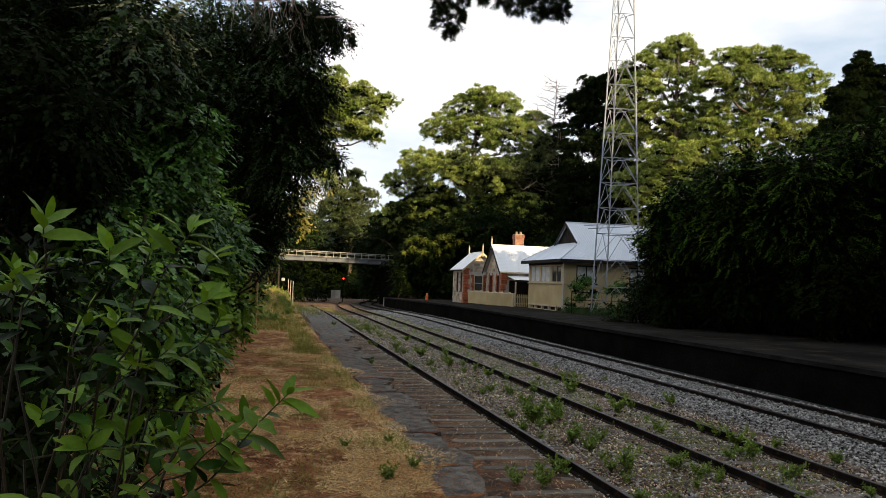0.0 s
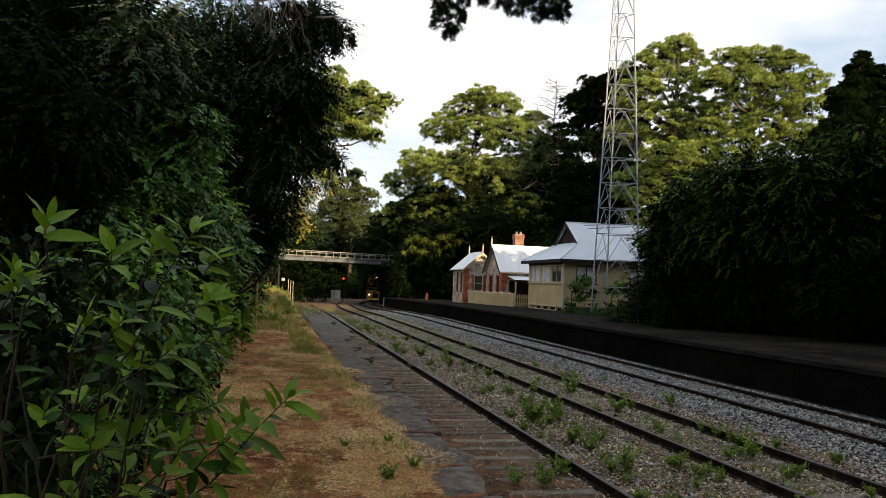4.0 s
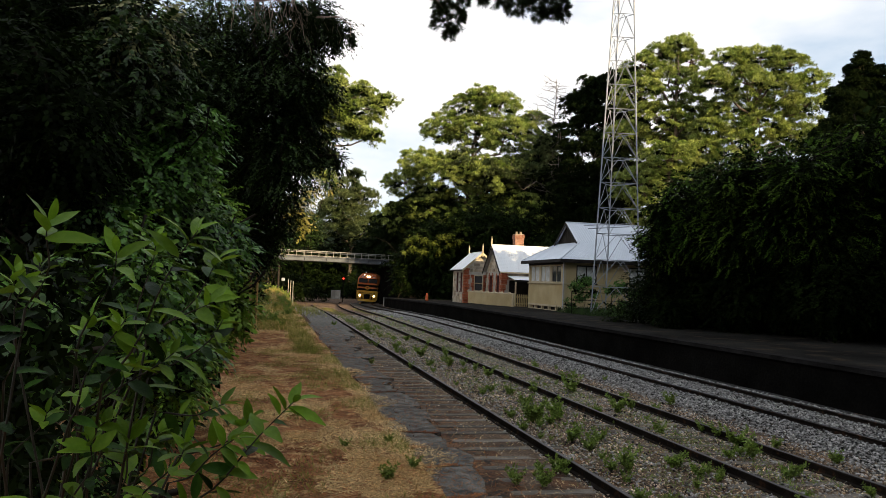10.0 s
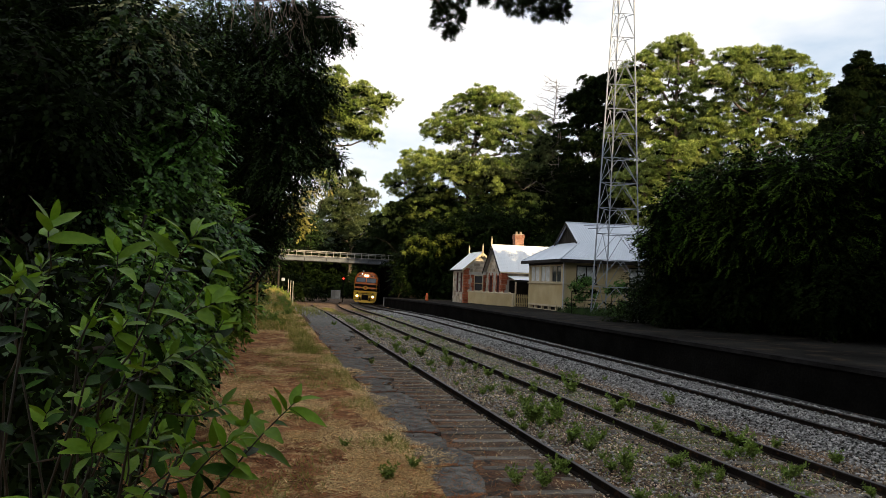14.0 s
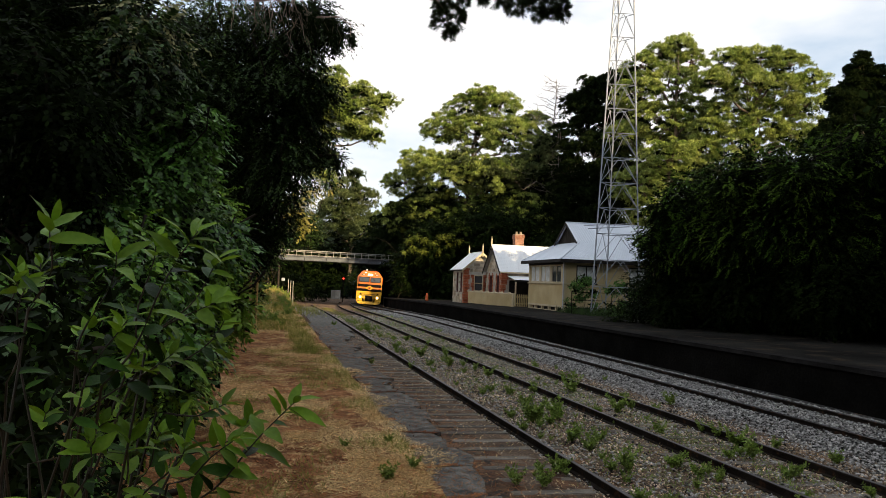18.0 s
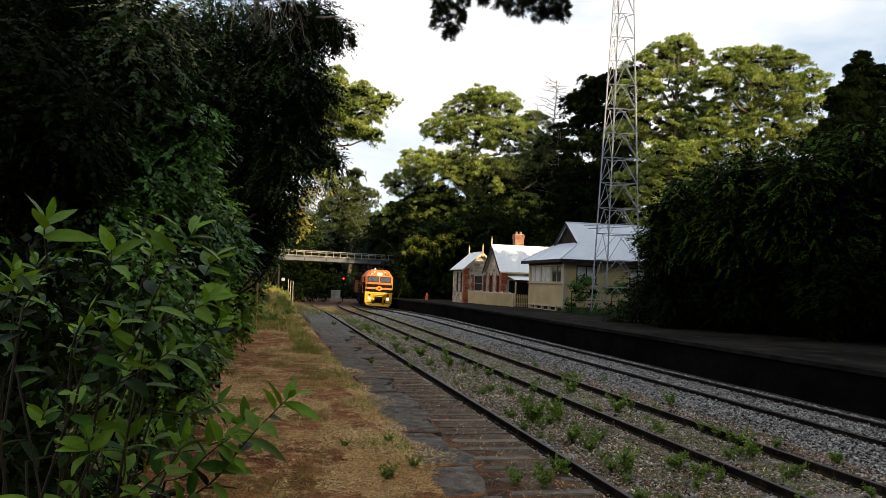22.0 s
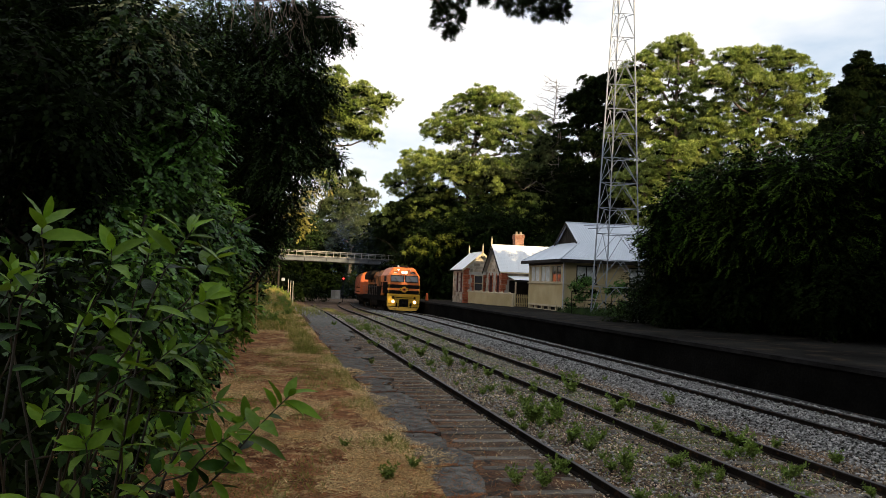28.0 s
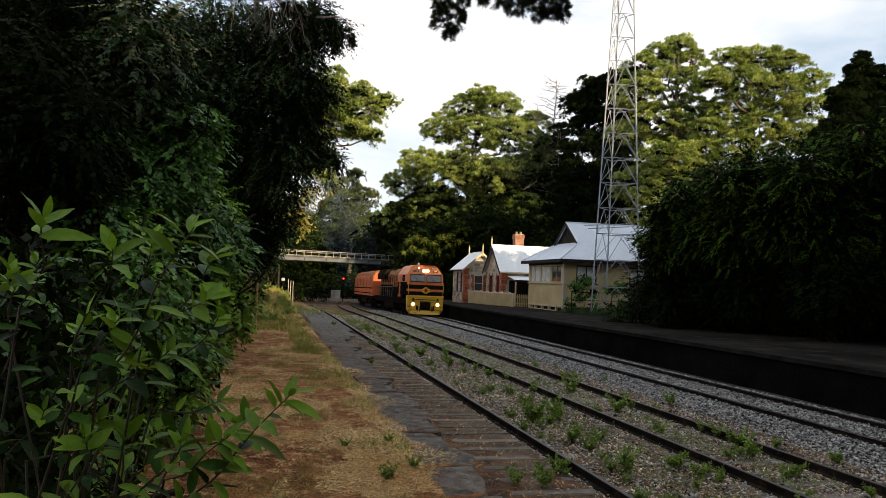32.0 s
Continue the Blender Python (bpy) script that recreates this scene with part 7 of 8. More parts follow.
for k in range(5):
    rng = np.random.default_rng(400 + k)
    s = Shape()
    cs = []
    for j in range(9 + k):
        a, l = rng.uniform(0, 6.28), rng.uniform(0.10, 0.34)
        tipp = Vector((math.cos(a) * l * 0.7, math.sin(a) * l * 0.7, l))
        limb(s, rng, (0, 0, 0), tipp, 0.004, 0.002, 3, 0.1, sides=3)
        cs += [tuple(tipp * q) for q in (0.45, 0.65, 0.85, 1.0)]
    me_l = quads("foliage", leaf_cloud(rng, cs, np.full((len(cs), 3), 0.035), 9, 0.07, 0.032, 0.5), WEED)
    WEEDS.append((s.mesh("stalk_tuft", WEED), me_l))


def weed(u, v, scale, k, label="leafy green weed growing in the stone chips"):
    w = tagged(new("weed"), label, "weed", "weeds between the rails")
    w.matrix_basis = track_pose(u, v, float(ground_z(u, v)) + 0.02, k * 67) @ Matrix.Diagonal((scale, scale, scale, 1))
    part("stalk_tuft", WEEDS[k % 5][0], WEED, w)
    part("foliage", WEEDS[k % 5][1], WEED, w)


SPOTS_A = [(15.2, 5.7, 1.5), (13.3, 5.8, 1.3), (11.3, 5.9, 1.2), (25.5, 6.4, 1.3), (28.8, 6.0, 1.3), (42.2, 5.7, 1.3), (36.1, 6.8, 1.2), (22.8, 7.0, 1.1), (24.9, 9.4, 1.0), (16.4, 8.3, 1.3), (17.4, 10.3, 1.1), (11.2, 6.7, 1.0), (12.8, 9.0, 1.2), (11.7, 8.6, 1.2), (10.4, 4.1, 0.9), (10.5, 3.7, 0.9), (19.6, 6.1, 0.8), (12.7, 1.4, 0.55), (13.0, 2.2, 0.45), (10.6, 1.8, 0.75), (14.1, 9.1, 0.8), (32.1, 8.9, 1.0)]
SPOTS_B = [(19.1, 6.5, 1.0), (15.5, 6.4, 0.9), (26.1, 3.7, 0.6), (13.0, 6.1, 0.8), (10.4, 8.3, 0.9), (29.4, 7.2, 1.2), (17.3, 6.3, 1.0), (31.5, 5.5, 1.0), (13.9, 8.0, 0.8), (16.2, 7.7, 0.8), (34.0, 7.5, 1.0), (46.6, 4.1, 1.0), (11.2, 2.3, 0.6), (19.7, 8.5, 1.6), (15.2, 5.8, 1.6), (15.8, 6.5, 1.5)]
for k, (u, v, sc) in enumerate(SPOTS_A + SPOTS_B):
    weed(u, v, sc * 0.9, k)
rng = np.random.default_rng(77)
for k in range(150):
    u = 9 + 50 * rng.uniform() ** 1.3
    weed(u, [6.0, 8.3, 6.4, 9.9, 5.4][k % 5] + rng.normal() * 0.45, rng.uniform(0.25, 0.75), k)

for k in range(46):
    weed(44 + 40 * rng.uniform(), -2.6 + 4.6 * rng.uniform(), rng.uniform(1.0, 2.2), k, "tall leafy weed in the rough grass")

# station planting
tree("shrub", tuple(place(48.3, 21.6, 0.98)), [tuple(place(48.3 + a, 21.6 + b, z)) + (r,) for a, b, z, r in ((0, 0, 3.2, 0.7), (0.3, 0.4, 3.4, 0.55), (-0.2, -0.6, 2.8, 0.65), (0.1, 0.7, 2.5, 0.6), (0, -0.3, 2.1, 0.55), (0.2, -0.9, 1.6, 0.5), (0.1, 0.9, 1.5, 0.5))],
     "leggy green shrub in front of the office", LEAF_MID, TWIG, trunk_r=0.03, per_area=50, per=40, leaf_l=0.11, leaf_w=0.05, clump=(0.15, 0.3), flat=0.8, seed=501, category="shrub")
tree("shrub", tuple(place(46.5, 23.4, 0.98)), [tuple(place(46.5 + a, 23.4 + b, z)) + (r,) for a, b, z, r in ((0, 0, 2.9, 0.65), (0.2, 0.8, 2.8, 0.6), (-0.2, -0.7, 2.6, 0.55), (0, 1.3, 2.4, 0.6), (0, 0.4, 1.8, 0.6), (0.2, 1.6, 1.5, 0.6), (0, -0.5, 1.3, 0.5))],
     "green shrub growing through the wire fence", LEAF_MID, TWIG, trunk_r=0.04, per_area=45, per=40, leaf_l=0.12, leaf_w=0.055, clump=(0.15, 0.32), flat=0.8, seed=502, category="shrub")


def bed_grass(rng, n):
    u = rng.uniform(44, 50.3, n)
    v = rng.uniform(20.3, 26.5, n)
    return u, v, np.full(n, 1.0)


blades("station_grass", "green grass in front of the office", 9000, bed_grass, 0.45, 0.02, LEAF_DIM, 505)

# ---------- train ----------
def bogie(loco, y, wheels):
    b = Shape()
    for sx in (-1, 1):
        b.box(sx * 0.98 - 0.07, sx * 0.98 + 0.07, y - 2.35, y + 2.35, 0.5, 0.86, 0.04)
        for k in (-1.75, 0, 1.75):
            b.box(sx * 1.06 - 0.1, sx * 1.06 + 0.1, y + k - 0.19, y + k + 0.19, 0.34, 0.68, 0.03)
        for k in (-0.9, 0.9):
            b.tube([(sx * 1.08, y + k, 0.5), (sx * 1.08, y + k, 0.95)], 0.13, 8)
    b.box(-0.9, 0.9, y - 0.4, y + 0.4, 0.55, 1.0)
    part("bogie", b, GRIME, loco)
    for k in (-1.75, 0, 1.75):
        w = Shape()
        for sx in (-1, 1):
            w.tube([(sx * 0.73, 0, 0), (sx * 0.86, 0, 0)], 0.5, 20)
            w.tube([(sx * 0.70, 0, 0), (sx * 0.74, 0, 0)], 0.53, 20)
        w.tube([(-0.8, 0, 0), (0.8, 0, 0)], 0.09, 8)
        for a in range(3):
            w.box(0.861, 0.868, -0.04, 0.04, 0.12 + a * 0.1, 0.16 + a * 0.1)
        wheels.append(part("wheelset", w, GRIME, loco, at=pose(0, y + k, 0.5)))


def lamp(parent, x, y, z, r, glow, name="headlight"):
    h = part(name, Shape().tube([(x, y - 0.02, z), (x, y + 0.06, z)], [r * 1.25, r * 1.2], 14), BLACK, parent)
    # Glowing ring round the lens stands for the lamp's glare.
    if glow in (HEAD_GLOW, DITCH_GLOW):
        part("reflector", Shape().tube([(x, y + 0.06, z), (x, y + 0.068, z)], [r * 1.75, r * 1.6], 16), GLARE_GLOW, h, "warm glowing ring, painted glare of the lamp")
    part("lens", Shape().tube([(x, y + 0.061, z), (x, y + 0.085, z)], [r, r * 0.8], 14), glow, h)
    return h


def widen(lo):
    """The body is a little wider than its drawing; the running gear keeps the gauge."""
    for ob in lo.children_recursive:
        if ob.name.split(".")[0] not in ("wheelset", "bogie"):
            for p in ob.data.vertices:
                p.co.x *= 1.065
                if p.co.z > 1.0:
                    p.co.z = 1.0 + (p.co.z - 1.0) * 1.03


def front_loco():
    """Local: y forward, front of the nose at y = 0, rail level at z = 0."""
    L = 16.8
    wheels = []
    lo = tagged(new("diesel_locomotive"), "orange, black and yellow diesel locomotive with lit headlights", "locomotive")
    part("underframe", Shape().box(-1.42, 1.42, -L + 0.2, -0.56, 0.92, 1.42, 0.03), BLACK, lo)
    part("fuel_tank", Shape().prism([(-1.25, 0.35), (1.25, 0.35), (1.35, 0.6), (1.35, 1.0), (-1.35, 1.0), (-1.35, 0.6)], -11.5, -6.6), GRIME, lo)
    for y in (-3.7, -L + 3.9):
        bogie(lo, y, wheels)
    # nose: yellow apron, orange and black bands, one cut ring above another
    sec = lambda z: 1.45 if z < 3.35 else 1.45 - (z - 3.35) * 0.62

    def band(name, z0, z1, mat, rake0, rake1, label=""):
        a, b = sec(z0), sec(z1)
        back = -4.3
        cut = 0.22
        v = []
        for w, z, r in ((a, z0, rake0), (b, z1, rake1)):
            v += [(-w, back, z), (-w, r - cut, z), (-w + cut, r, z), (w - cut, r, z), (w, r - cut, z), (w, back, z)]
        s = Shape().add(v, [(i, (i + 1) % 6, 6 + (i + 1) % 6, 6 + i) for i in range(6)] + [(5, 4, 3, 2, 1, 0), (6, 7, 8, 9, 10, 11)])
        return part(name, s, mat, lo, label)
    apron = Shape().prism([(-1.2, 0.16), (1.2, 0.16), (1.42, 0.5), (1.45, 1.66), (-1.45, 1.66), (-1.42, 0.5)], -0.55, 0.0)
    ap = part("apron", apron, YELLOW, lo, "dirty yellow front apron")
    band("cab_band", 1.664, 1.98, BLACK, -0.02, -0.03)
    band("cab_band", 1.982, 2.18, ORANGE, -0.03, -0.04)
    band("cab_band", 2.182, 2.52, BLACK, -0.04, -0.05)
    band("cab_band", 2.522, 2.74, ORANGE, -0.05, -0.06)
    band("cab_band", 2.742, 3.35, ORANGE, -0.06, -0.22)
    band("cab_band", 3.352, 4.0, ORANGE, -0.22, -0.50)
    part("cab_roof", Shape().prism([(-1.04, 4.0), (1.04, 4.0), (0.8, 4.13), (-0.8, 4.13)], -4.3, -0.6), ORANGE, lo)
    # windscreens lean with the face
    for sx in (-1, 1):
        def face_y(z):
            return -0.06 - (z - 2.742) * 0.263 + 0.012
        x0, x1 = (0.10, 1.20) if sx > 0 else (-1.20, -0.10)
        z0, z1 = 2.80, 3.33
        fr = Shape()
        for a, b, c, d in ((x0 - 0.05, x1 + 0.05, z0 - 0.05, z0), (x0 - 0.05, x1 + 0.05, z1, z1 + 0.05), (x0 - 0.05, x0, z0, z1), (x1, x1 + 0.05, z0, z1)):
            fr.add([(x, face_y(z) + o, z) for o in (0.0, 0.025) for x, z in ((a, c), (b, c), (b, d), (a, d))],
                   [(0, 1, 2, 3), (4, 7, 6, 5), (0, 4, 5, 1), (1, 5, 6, 2), (2, 6, 7, 3), (3, 7, 4, 0)])
        ws = part("windscreen", fr, BLACK, lo)
        part("pane", Shape().add([(x0, face_y(z0) + 0.008, z0), (x1, face_y(z0) + 0.008, z0), (x1, face_y(z1) + 0.008, z1), (x0, face_y(z1) + 0.008, z1)], [(0, 1, 2, 3)]), WINDOW, ws)
        part("wiper", Shape().tube([((x0 + x1) / 2, face_y(z0) + 0.05, z0 + 0.02), ((x0 + x1) / 2 + 0.25, face_y(z1 - 0.2) + 0.05, z1 - 0.12)], 0.012, 4), BLACK, ws)
        nb = part("number_board", Shape().box(sx * 0.78 - 0.2, sx * 0.78 + 0.2, -0.36, -0.31, 3.55, 3.72, 0.01), BLACK, lo)
        for j in range(3):
            part("marking", Shape().box(sx * 0.78 - 0.13 + j * 0.1, sx * 0.78 - 0.07 + j * 0.1, -0.308, -0.304, 3.59, 3.68), WHITE, nb)
        lamp(lo, sx * 0.98, -0.005, 0.95, 0.085, DITCH_GLOW, "ditch_light")
        lamp(lo, sx * 0.14, -0.34, 3.66, 0.085, HEAD_GLOW)
        lamp(lo, sx * 0.55, -0.40, 3.88, 0.055, MARK_GLOW if sx > 0 else WHITE, "marker_light")
        lamp(lo, sx * 0.98, 0.0, 1.38, 0.06, BLACK, "side_light")
        # steps and hand rails at the corners
        for z in (0.42, 0.72):
            part("step", Shape().box(sx * 1.30 - 0.12, sx * 1.30 + 0.12, -0.45, 0.06, z, z + 0.03), GRIME, lo)
        part("hand_rail", Shape().tube([(sx * 1.38, -0.02, 1.75), (sx * 1.40, 0.05, 2.0), (sx * 1.40, 0.03, 2.6), (sx * 1.38, -0.08, 2.7)], 0.018, 6), YELLOW, lo)
        # cab side window and door lines
        sw = part("side_window", Shape().box(sx * 1.455 - 0.015, sx * 1.455 + 0.015, -2.3, -1.3, 2.78, 3.3, 0.01), BLACK, lo)
        part("pane", Shape().box(sx * 1.472 - 0.004, sx * 1.472 + 0.004, -2.22, -1.38, 2.85, 3.24), WINDOW, sw)
        part("cab_door", Shape().box(sx * 1.452 - 0.012, sx * 1.452 + 0.012, -3.7, -3.0, 1.5, 3.3, 0.008), ORANGE, lo)
    # emblem: winged disc
    em = Shape().prism([(-0.46, 2.08), (-0.30, 2.21), (0.30, 2.21), (0.46, 2.08), (0.30, 1.95), (-0.30, 1.95)], -0.035, 0.012)
    emb = part("emblem", em, YELLOW, lo, "gold winged disc emblem")
    part("disc", Shape().tube([(0, 0.0, 2.08), (0, 0.022, 2.08)], 0.26, 24), YELLOW, emb)
    part("disc_centre", Shape().tube([(0, 0.022, 2.08), (0, 0.027, 2.08)], 0.2, 24), ORANGE, emb)
    part("disc_mark", Shape().prism([(-0.1, 2.0), (0.1, 2.0), (0.06, 2.16), (-0.06, 2.16)], 0.027, 0.031), BLACK, emb)
    for sx in (-1, 1):
        part("wing_mark", Shape().prism([(sx * 0.36 - 0.06, 2.08), (sx * 0.36, 2.13), (sx * 0.36 + 0.06, 2.08), (sx * 0.36, 2.03)], 0.012, 0.017), BLACK, emb)
    # coupler, buffer beam holes, hoses
    cp = part("coupler", Shape().box(-0.14, 0.14, -0.1, 0.42, 0.74, 1.02, 0.03).box(-0.2, 0.05, 0.40, 0.62, 0.68, 1.06, 0.04).box(0.08, 0.2, 0.38, 0.56, 0.72, 1.02, 0.03), GRIME, lo)
    part("coupler_pocket", Shape().box(-0.42, 0.42, 0.002, 0.05, 0.5, 1.2, 0.02), BLACK, lo)
    for x in (-0.62, -0.5, 0.5, 0.62):
        part("air_hose", Shape().tube([(x, 0.0, 0.8), (x, 0.14, 0.7), (x * 0.98, 0.16, 0.45), (x * 0.95, 0.1, 0.34)], 0.025, 6), BLACK, lo)
    part("plough", Shape().add([(-1.15, 0.05, 0.14), (0, 0.30, 0.12), (1.15, 0.05, 0.14), (-1.2, 0.0, 0.42), (0, 0.12, 0.46), (1.2, 0.0, 0.42), (-1.15, -0.2, 0.14), (1.15, -0.2, 0.14), (-1.2, -0.2, 0.42), (1.2, -0.2, 0.42)],
                               [(0, 1, 4, 3), (1, 2, 5, 4), (6, 8, 9, 7), (0, 3, 8, 6), (2, 7, 9, 5), (3, 4, 5, 9, 8), (0, 6, 7, 2, 1)]), YELLOW, lo)
    part("front_sill", Shape().box(-1.43, 1.43, 0.002, 0.06, 1.50, 1.62, 0.015), YELLOW, ap)
    for sx in (-1, 1):
        for k in range(3):
            part("grille_slot", Shape().box(sx * 0.95 - 0.14, sx * 0.95 + 0.14, 0.003, 0.012, 1.22 + k * 0.06, 1.25 + k * 0.06), BLACK, ap)
    for sx in (-1, 1):
        part("apron_slot", Shape().box(sx * 0.66 - 0.07, sx * 0.66 + 0.07, 0.003, 0.014, 0.5, 0.86), BLACK, ap)
        part("lifting_lug", Shape().box(sx * 0.48 - 0.03, sx * 0.48 + 0.03, 0.0, 0.12, 1.02, 1.3, 0.01), YELLOW, ap)
        part("cut_lever", Shape().tube([(sx * 0.2, 0.14, 1.12), (sx * 0.8, 0.12, 1.16), (sx * 1.25, 0.08, 1.05), (sx * 1.27, 0.08, 0.8)], 0.014, 5), WORN_STEEL, ap)
    part("hose_rack", Shape().box(-0.75, 0.75, 0.03, 0.06, 1.30, 1.36, 0.01), BLACK, ap)
    part("kick_plate", Shape().box(-1.25, 1.25, 0.004, 0.016, 0.44, 0.49), GRIME, ap)
    # roof gear
    part("horn", Shape().tube([(-0.25, -0.9, 4.2), (-0.25, -0.55, 4.22), (-0.25, -0.48, 4.22)], [0.03, 0.05, 0.1], 8).tube([(0.0, -0.9, 4.2), (0.0, -0.6, 4.22), (0.0, -0.52, 4.22)], [0.03, 0.05, 0.09], 8).box(-0.32, 0.08, -1.0, -0.85, 4.12, 4.2), GRIME, lo)
    part("beacon", Shape().tube([(0.45, -1.0, 4.12), (0.45, -1.0, 4.3), (0.45, -1.0, 4.34)], [0.09, 0.08, 0.03], 8), CHROME, lo)
    part("air_conditioner", Shape().box(-0.6, 0.6, -3.2, -1.8, 4.12, 4.34, 0.05), GRIME, lo)
    part("aerial", Shape().tube([(-0.5, -1.6, 4.1), (-0.5, -1.6, 4.6)], 0.012, 4), BLACK, lo)
    # long hood: orange upper, dark lower, doors, recess and radiator
    part("hood_base", Shape().box(-1.0, 1.0, -L + 1.0, -4.35, 1.3, 1.9, 0.02), BLACK, lo)
    hood = part("hood", Shape().prism([(-1.0, 1.904), (1.0, 1.904), (1.0, 3.45), (0.78, 3.82), (-0.78, 3.82), (-1.0, 3.45)], -L + 1.0, -4.35), SOOTY_SHADED_ORANGE, lo)
    part("hood_stripe", Shape().box(-1.012, 1.012, -L + 1.1, -4.4, 1.92, 2.5), BLACK, lo)
    part("inverter_box", Shape().prism([(-1.38, 1.32), (1.38, 1.32), (1.38, 3.3), (1.0, 3.9), (-1.0, 3.9), (-1.38, 3.3)], -7.0, -4.55), SOOTY_SHADED_ORANGE, lo)
    for sx in (-1, 1):
        part("side_panel", Shape().box(sx * 1.456 - 0.008, sx * 1.456 + 0.008, -4.29, -0.42, 1.68, 2.72), BLACK, lo, "black lower cab side")
        for k in range(4):
            y = -4.62 - k * 0.78
            part("box_seam", Shape().box(sx * 1.385 - 0.012, sx * 1.385 + 0.012, y - 0.06, y + 0.03, 1.33, 3.28), BLACK, lo)
        part("box_panel", Shape().box(sx * 1.386 - 0.010, sx * 1.386 + 0.010, -6.98, -4.58, 1.33, 2.3), BLACK, lo)
        for k in range(7):
            part("louvre", Shape().box(sx * 1.03 - 0.012, sx * 1.03 + 0.012, -8.3 - k, -7.9 - k, 2.75, 3.2), GRIME, hood)
    part("radiator", Shape().prism([(-1.38, 3.0), (1.38, 3.0), (1.38, 3.5), (1.15, 3.95), (-1.15, 3.95), (-1.38, 3.5)], -L + 1.2, -L + 5.2), GRIME, lo)
    part("exhaust_stack", Shape().box(-0.35, 0.35, -9.6, -8.7, 3.8, 4.1, 0.04), GRIME, lo)
    for sx in (-1, 1):
        for k in range(8):
            y = -7.4 - k * 1.0
            part("hood_door", Shape().box(sx * 1.014 - 0.012, sx * 1.014 + 0.012, y - 0.94, y, 2.6, 3.42, 0.006), SOOTY_SHADED_ORANGE, hood)
        rail = part("walkway_rail", Shape().tube([(sx * 1.4, -L + 0.4, 2.3), (sx * 1.4, -7.2, 2.3)], 0.018, 5), WORN_STEEL, lo)
        for k in range(9):
            y = -L + 0.4 + k * 1.15
            part("stanchion", Shape().tube([(sx * 1.4, y, 1.3), (sx * 1.4, y, 2.3)], 0.016, 5), WORN_STEEL, rail)
        for k in range(4):
            part("fan_grille", Shape().tube([(0, -L + 1.8 + k * 0.9, 3.96), (0, -L + 1.8 + k * 0.9, 4.02)], 0.4, 14), BLACK, lo) if sx > 0 else None
    widen(lo)
    return lo, wheels, L


def second_loco():
    L = 18.0
    wheels = []
    lo = tagged(new("diesel_locomotive"), "orange full-bodied diesel locomotive with dark roof, coupled behind", "locomotive")
    part("underframe", Shape().box(-1.4, 1.4, -L + 0.3, -0.3, 1.0, 1.28, 0.03), BLACK, lo)
    part("fuel_tank", Shape().box(-1.25, 1.25, -11.6, -6.6, 0.4, 1.0, 0.1), GRIME, lo)
    for y in (-3.7, -L + 3.7):
        bogie(lo, y, wheels)
    prof = [(-1.43, 1.28), (1.43, 1.28), (1.43, 3.1), (1.36, 3.42), (-1.36, 3.42), (-1.43, 3.1)]
    body = part("body", Shape().prism(prof, -L + 0.4, -0.4), RED_ORANGE, lo)
    part("roof", Shape().prism([(-1.36, 3.424), (1.36, 3.424), (1.15, 3.78), (0.7, 3.98), (-0.7, 3.98), (-1.15, 3.78)], -L + 0.5, -0.45), SOOTY_SHADED_ORANGE, lo)
    for sx in (-1, 1):
        part("stripe", Shape().box(sx * 1.433 - 0.008, sx * 1.433 + 0.008, -L + 0.5, -0.5, 2.02, 2.14), BLACK, body)
        part("stripe", Shape().box(sx * 1.433 - 0.008, sx * 1.433 + 0.008, -L + 0.5, -0.5, 1.5, 1.6), BLACK, body)
        for k in range(5):
            y = -2.4 - k * 3.0
            part("body_seam", Shape().box(sx * 1.436 - 0.01, sx * 1.436 + 0.01, y, y + 0.07, 1.3, 3.3), GRIME, body)
    end = part("end_panel", Shape().prism([(-1.38, 1.3), (1.38, 1.3), (1.38, 3.1), (1.2, 3.6), (0.7, 3.85), (-0.7, 3.85), (-1.2, 3.6), (-1.38, 3.1)], -0.4, -0.34), RED_ORANGE, lo)
    part("gangway_door", Shape().box(-0.35, 0.35, -0.339, -0.30, 1.35, 3.2, 0.01), GRIME, end)
    part("coupler", Shape().box(-0.14, 0.14, -0.35, 0.5, 0.74, 1.02, 0.03), GRIME, lo)
    for k in range(4):
        part("roof_fan", Shape().tube([(0, -3 - k * 3.6, 3.97), (0, -3 - k * 3.6, 4.06)], 0.5, 14), BLACK, lo)
    widen(lo)
    return lo, wheels, L


FRONT, WHEELS_1, LEN_1 = front_loco()
REAR, WHEELS_2, LEN_2 = second_loco()

# the line as distance s measured back from u = 40
LINE = [place(u, main_v(u), grade(u)) for u in np.arange(20, 178, 0.5)]
LINE_S = np.concatenate([[0], np.cumsum([(b - a).length for a, b in zip(LINE[:-1], LINE[1:])])])
LINE_XYZ = np.array([tuple(p) for p in LINE])


def on_line(s):
    return Vector([float(np.interp(s, LINE_S, LINE_XYZ[:, k])) for k in range(3)])


def rail_pose(s_front, length):
    """The pose of a vehicle whose front stands at s_front, carried on its two bogies; it leans into the bend."""
    a, b = on_line(s_front + 3.7), on_line(s_front + length - 3.8)
    d = (a - b).normalized()
    bend = float(np.interp(s_front + 6, [40, 60, 75, 130], [0.2, 0.8, 2.6, 2.8]))
    side = d.cross(Vector((0, 0, 1))).normalized()
    m = Matrix((side, d, side.cross(d))).transposed().to_4x4()
    m = m @ Matrix.Rotation(radians(-bend), 4, "Y")
    m.translation = a + d * 3.7
    return m


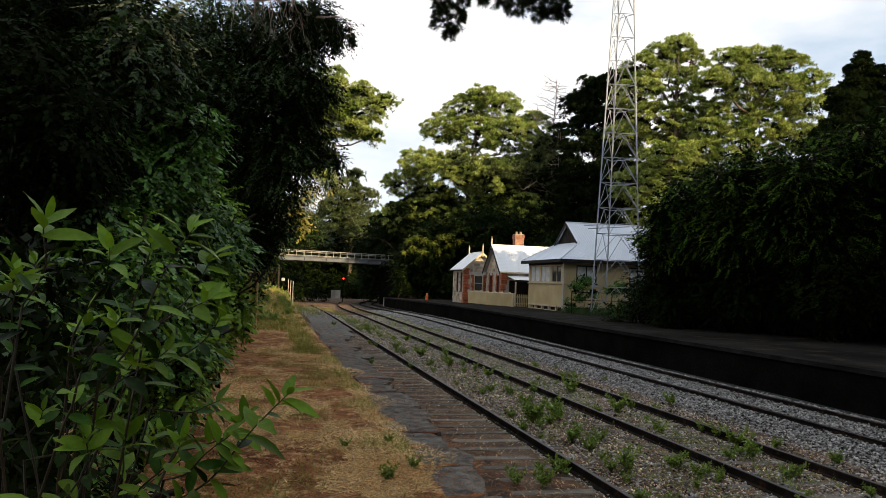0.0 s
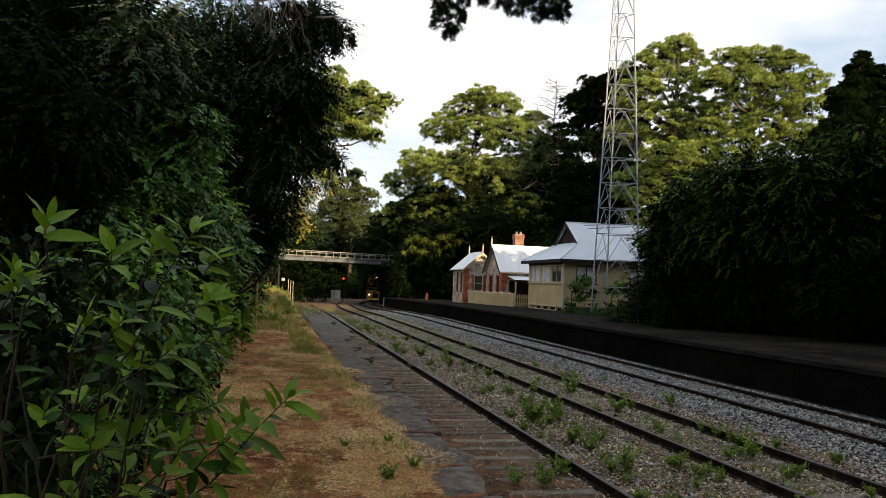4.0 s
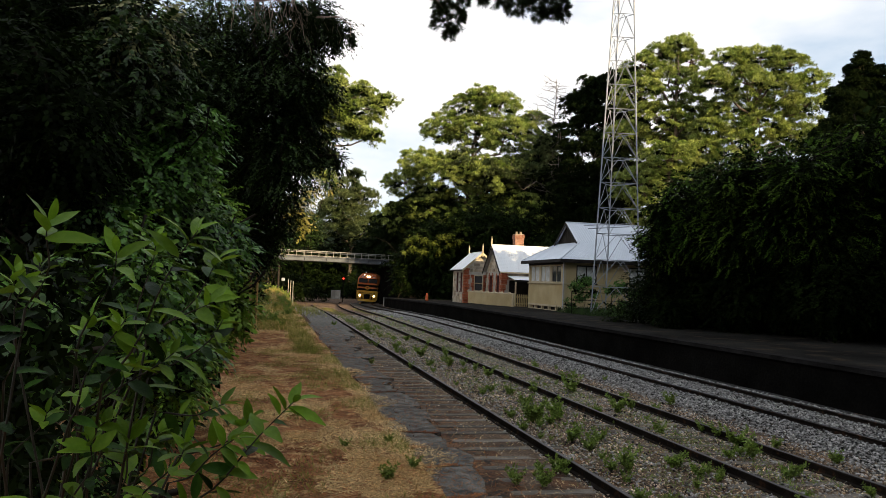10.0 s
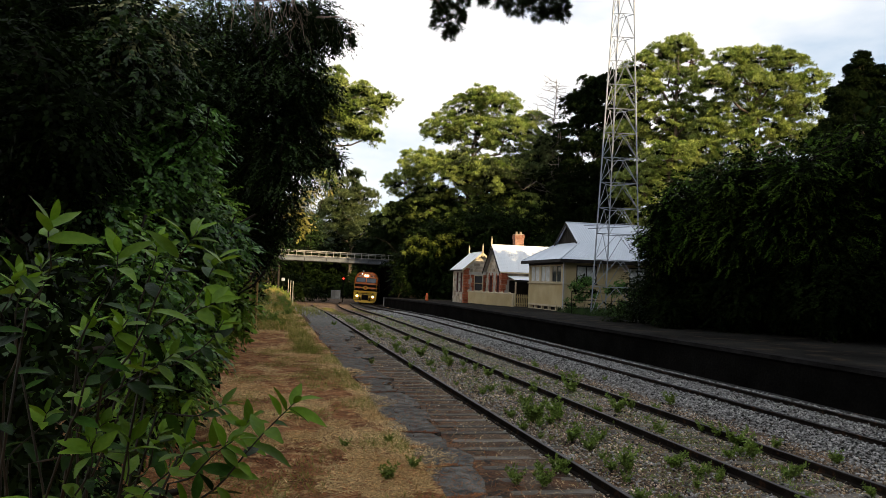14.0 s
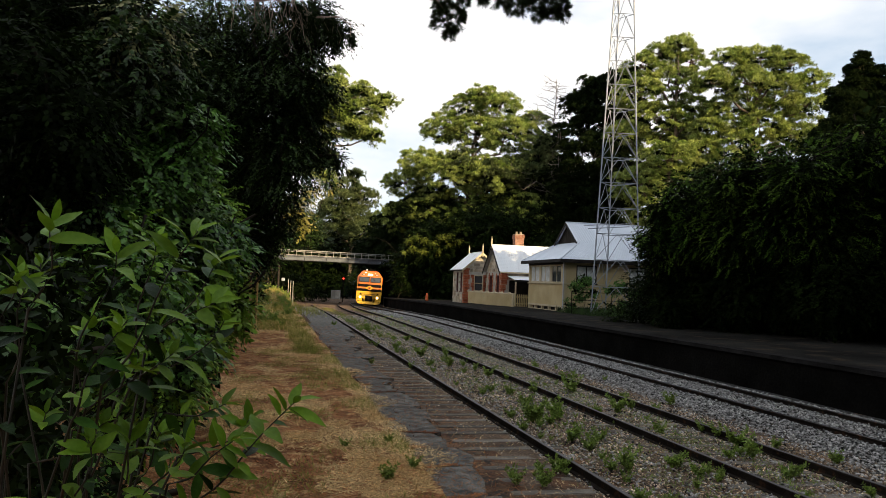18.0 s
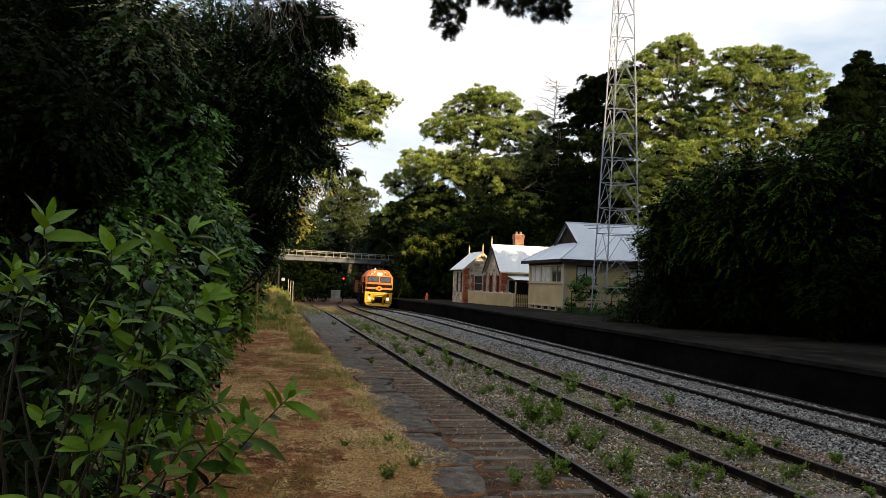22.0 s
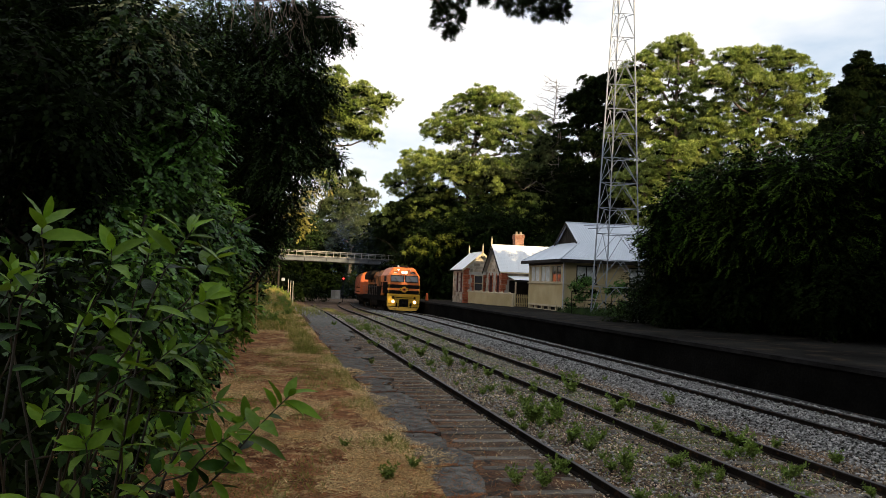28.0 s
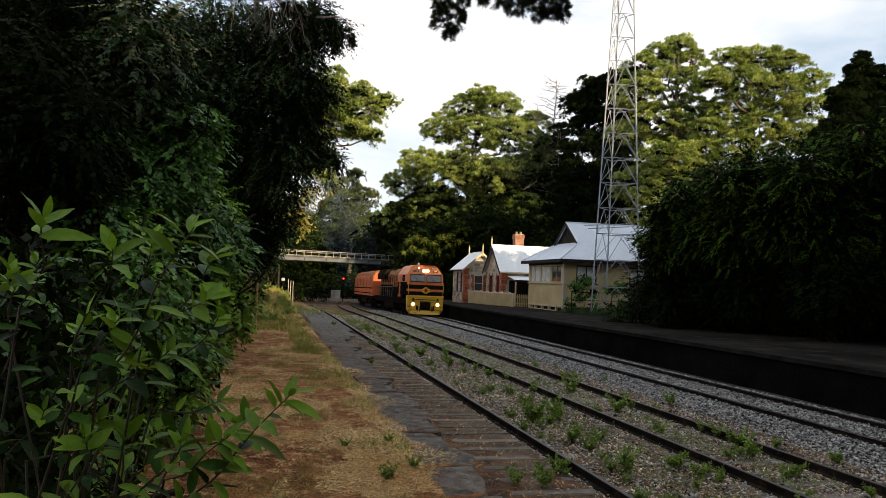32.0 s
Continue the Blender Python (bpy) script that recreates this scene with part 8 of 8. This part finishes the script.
# ---------- exhaust haze ----------
def haze_mat():
    m = bpy.data.materials.new("thin exhaust smoke")
    m.use_nodes = True
    t = m.node_tree
    t.nodes.remove(t.nodes["Principled BSDF"])
    out = t.nodes["Material Output"]
    clear, grey, mix = t.nodes.new("ShaderNodeBsdfTransparent"), t.nodes.new("ShaderNodeBsdfDiffuse"), t.nodes.new("ShaderNodeMixShader")
    grey.inputs["Color"].default_value = (0.26, 0.36, 0.52, 1)
    tc, nz, mr = t.nodes.new("ShaderNodeTexCoord"), t.nodes.new("ShaderNodeTexNoise"), t.nodes.new("ShaderNodeMapRange")
    nz.inputs["Scale"].default_value, nz.inputs["Detail"].default_value = 0.35, 5
    mr.inputs["From Min"].default_value, mr.inputs["From Max"].default_value = 0.38, 0.72
    mr.inputs["To Min"].default_value, mr.inputs["To Max"].default_value = 0.0, 0.032
    t.links.new(tc.outputs["Object"], nz.inputs["Vector"])
    t.links.new(nz.outputs["Fac"], mr.inputs["Value"])
    t.links.new(mr.outputs[0], mix.inputs["Fac"])
    t.links.new(clear.outputs[0], mix.inputs[1])
    t.links.new(grey.outputs[0], mix.inputs[2])
    t.links.new(mix.outputs[0], out.inputs["Surface"])
    return m


HAZE = haze_mat()
PUFFS = []
for k in range(6):
    bm = bmesh.new()
    bmesh.ops.create_icosphere(bm, subdivisions=3, radius=1.0)
    r = 2.3 + 0.2 * k
    for p in bm.verts:
        p.co *= r * (1 + 0.35 * noise.noise(p.co * 1.4 + Vector((k * 3.1, 0, 0))))
        p.co.z *= 1.7
    me = bpy.data.meshes.new("smoke_puff")
    bm.to_mesh(me)
    bm.free()
    me.polygons.foreach_set("use_smooth", [True] * len(me.polygons))
    me.materials.append(HAZE)
    PUFFS.append(tagged(new("smoke_puff", me), "thin blue-grey exhaust haze drifting above the bridge", "smoke", "exhaust haze"))

# ---------- what moves ----------
TRAIN = [(0.0, 107.4), (1.0, 105.8), (3.0, 102.0), (7.0, 93.7), (11.0, 85.1), (13.0, 80.9), (17.0, 72.6), (19.0, 68.4), (22.0, 62.8), (25.0, 55.5), (29.0, 46.8), (32.0, 40.1)]


def train_s(t):
    return float(np.interp(t, [a for a, _ in TRAIN], [b for _, b in TRAIN]))


# the breeze on the near shrub: seconds, degrees of lean, metres by which the long twig dips
SWAY = [(0, -0.5, 0.0), (1.5, -0.5, 0.0), (3, -0.45, 0.002), (5.6, -0.3, 0.008), (7, -0.5, 0.004), (8.5, 0.0, 0.015), (10, -0.2, 0.012), (11.5, 0.55, 0.045), (13, 0.22, 0.027), (14.4, -0.3, 0.010),
        (17, -0.2, 0.010), (19, -0.1, 0.020), (22, -0.4, 0.005), (25, -0.5, 0.002), (28.5, -0.5, 0.002), (32, -0.5, 0.002)]


def motions():
    for ob, back, length in ((FRONT, 0.0, LEN_1), (REAR, LEN_1 + 0.9, LEN_2)):
        walk(ob, [(t, rail_pose(train_s(t) + back, length)) for t in [k * 0.8 for k in range(41)]])
    for w in WHEELS_1 + WHEELS_2:
        home = w.matrix_basis.copy()
        rows = []
        for k in range(129):
            t = k * 0.25
            rows.append((t, home @ Matrix.Rotation(-(train_s(0) - train_s(t)) / 0.5, 4, "X")))
        walk(w, rows)
    for k, puff in enumerate(PUFFS):         # the haze wells up from beyond the bridge as the train comes through
        rows = []
        for j in range(33):
            t = float(j)
            rise = max(0.0, t - 11.0 - 2.6 * k) * 1.05
            rows.append((t, pose(-9.8 - 0.24 * rise + 1.2 * math.sin(k * 2.3), 107.0 + 1.5 * math.cos(k * 1.7), -6.0 + min(rise, 24.0), 0, 0, 4 * rise)))
        walk(puff, rows)
    for i, stem in enumerate(STEMS):
        rows = []
        for k in range(65):
            t = k * 0.5
            a, dip = [float(np.interp(t, [q[0] for q in SWAY], [q[n] for q in SWAY])) for n in (1, 2)]
            a = a * (0.7 + 0.05 * (i % 7)) + 0.06 * math.sin(t * 1.7 + i * 1.3)
            rows.append((t, pose(0, 0, -dip * (1.0 if i == 13 else 0.45), 0.08 * math.sin(t * 1.1 + i * 0.7), a, 0)))
        walk(stem, rows)


motions()
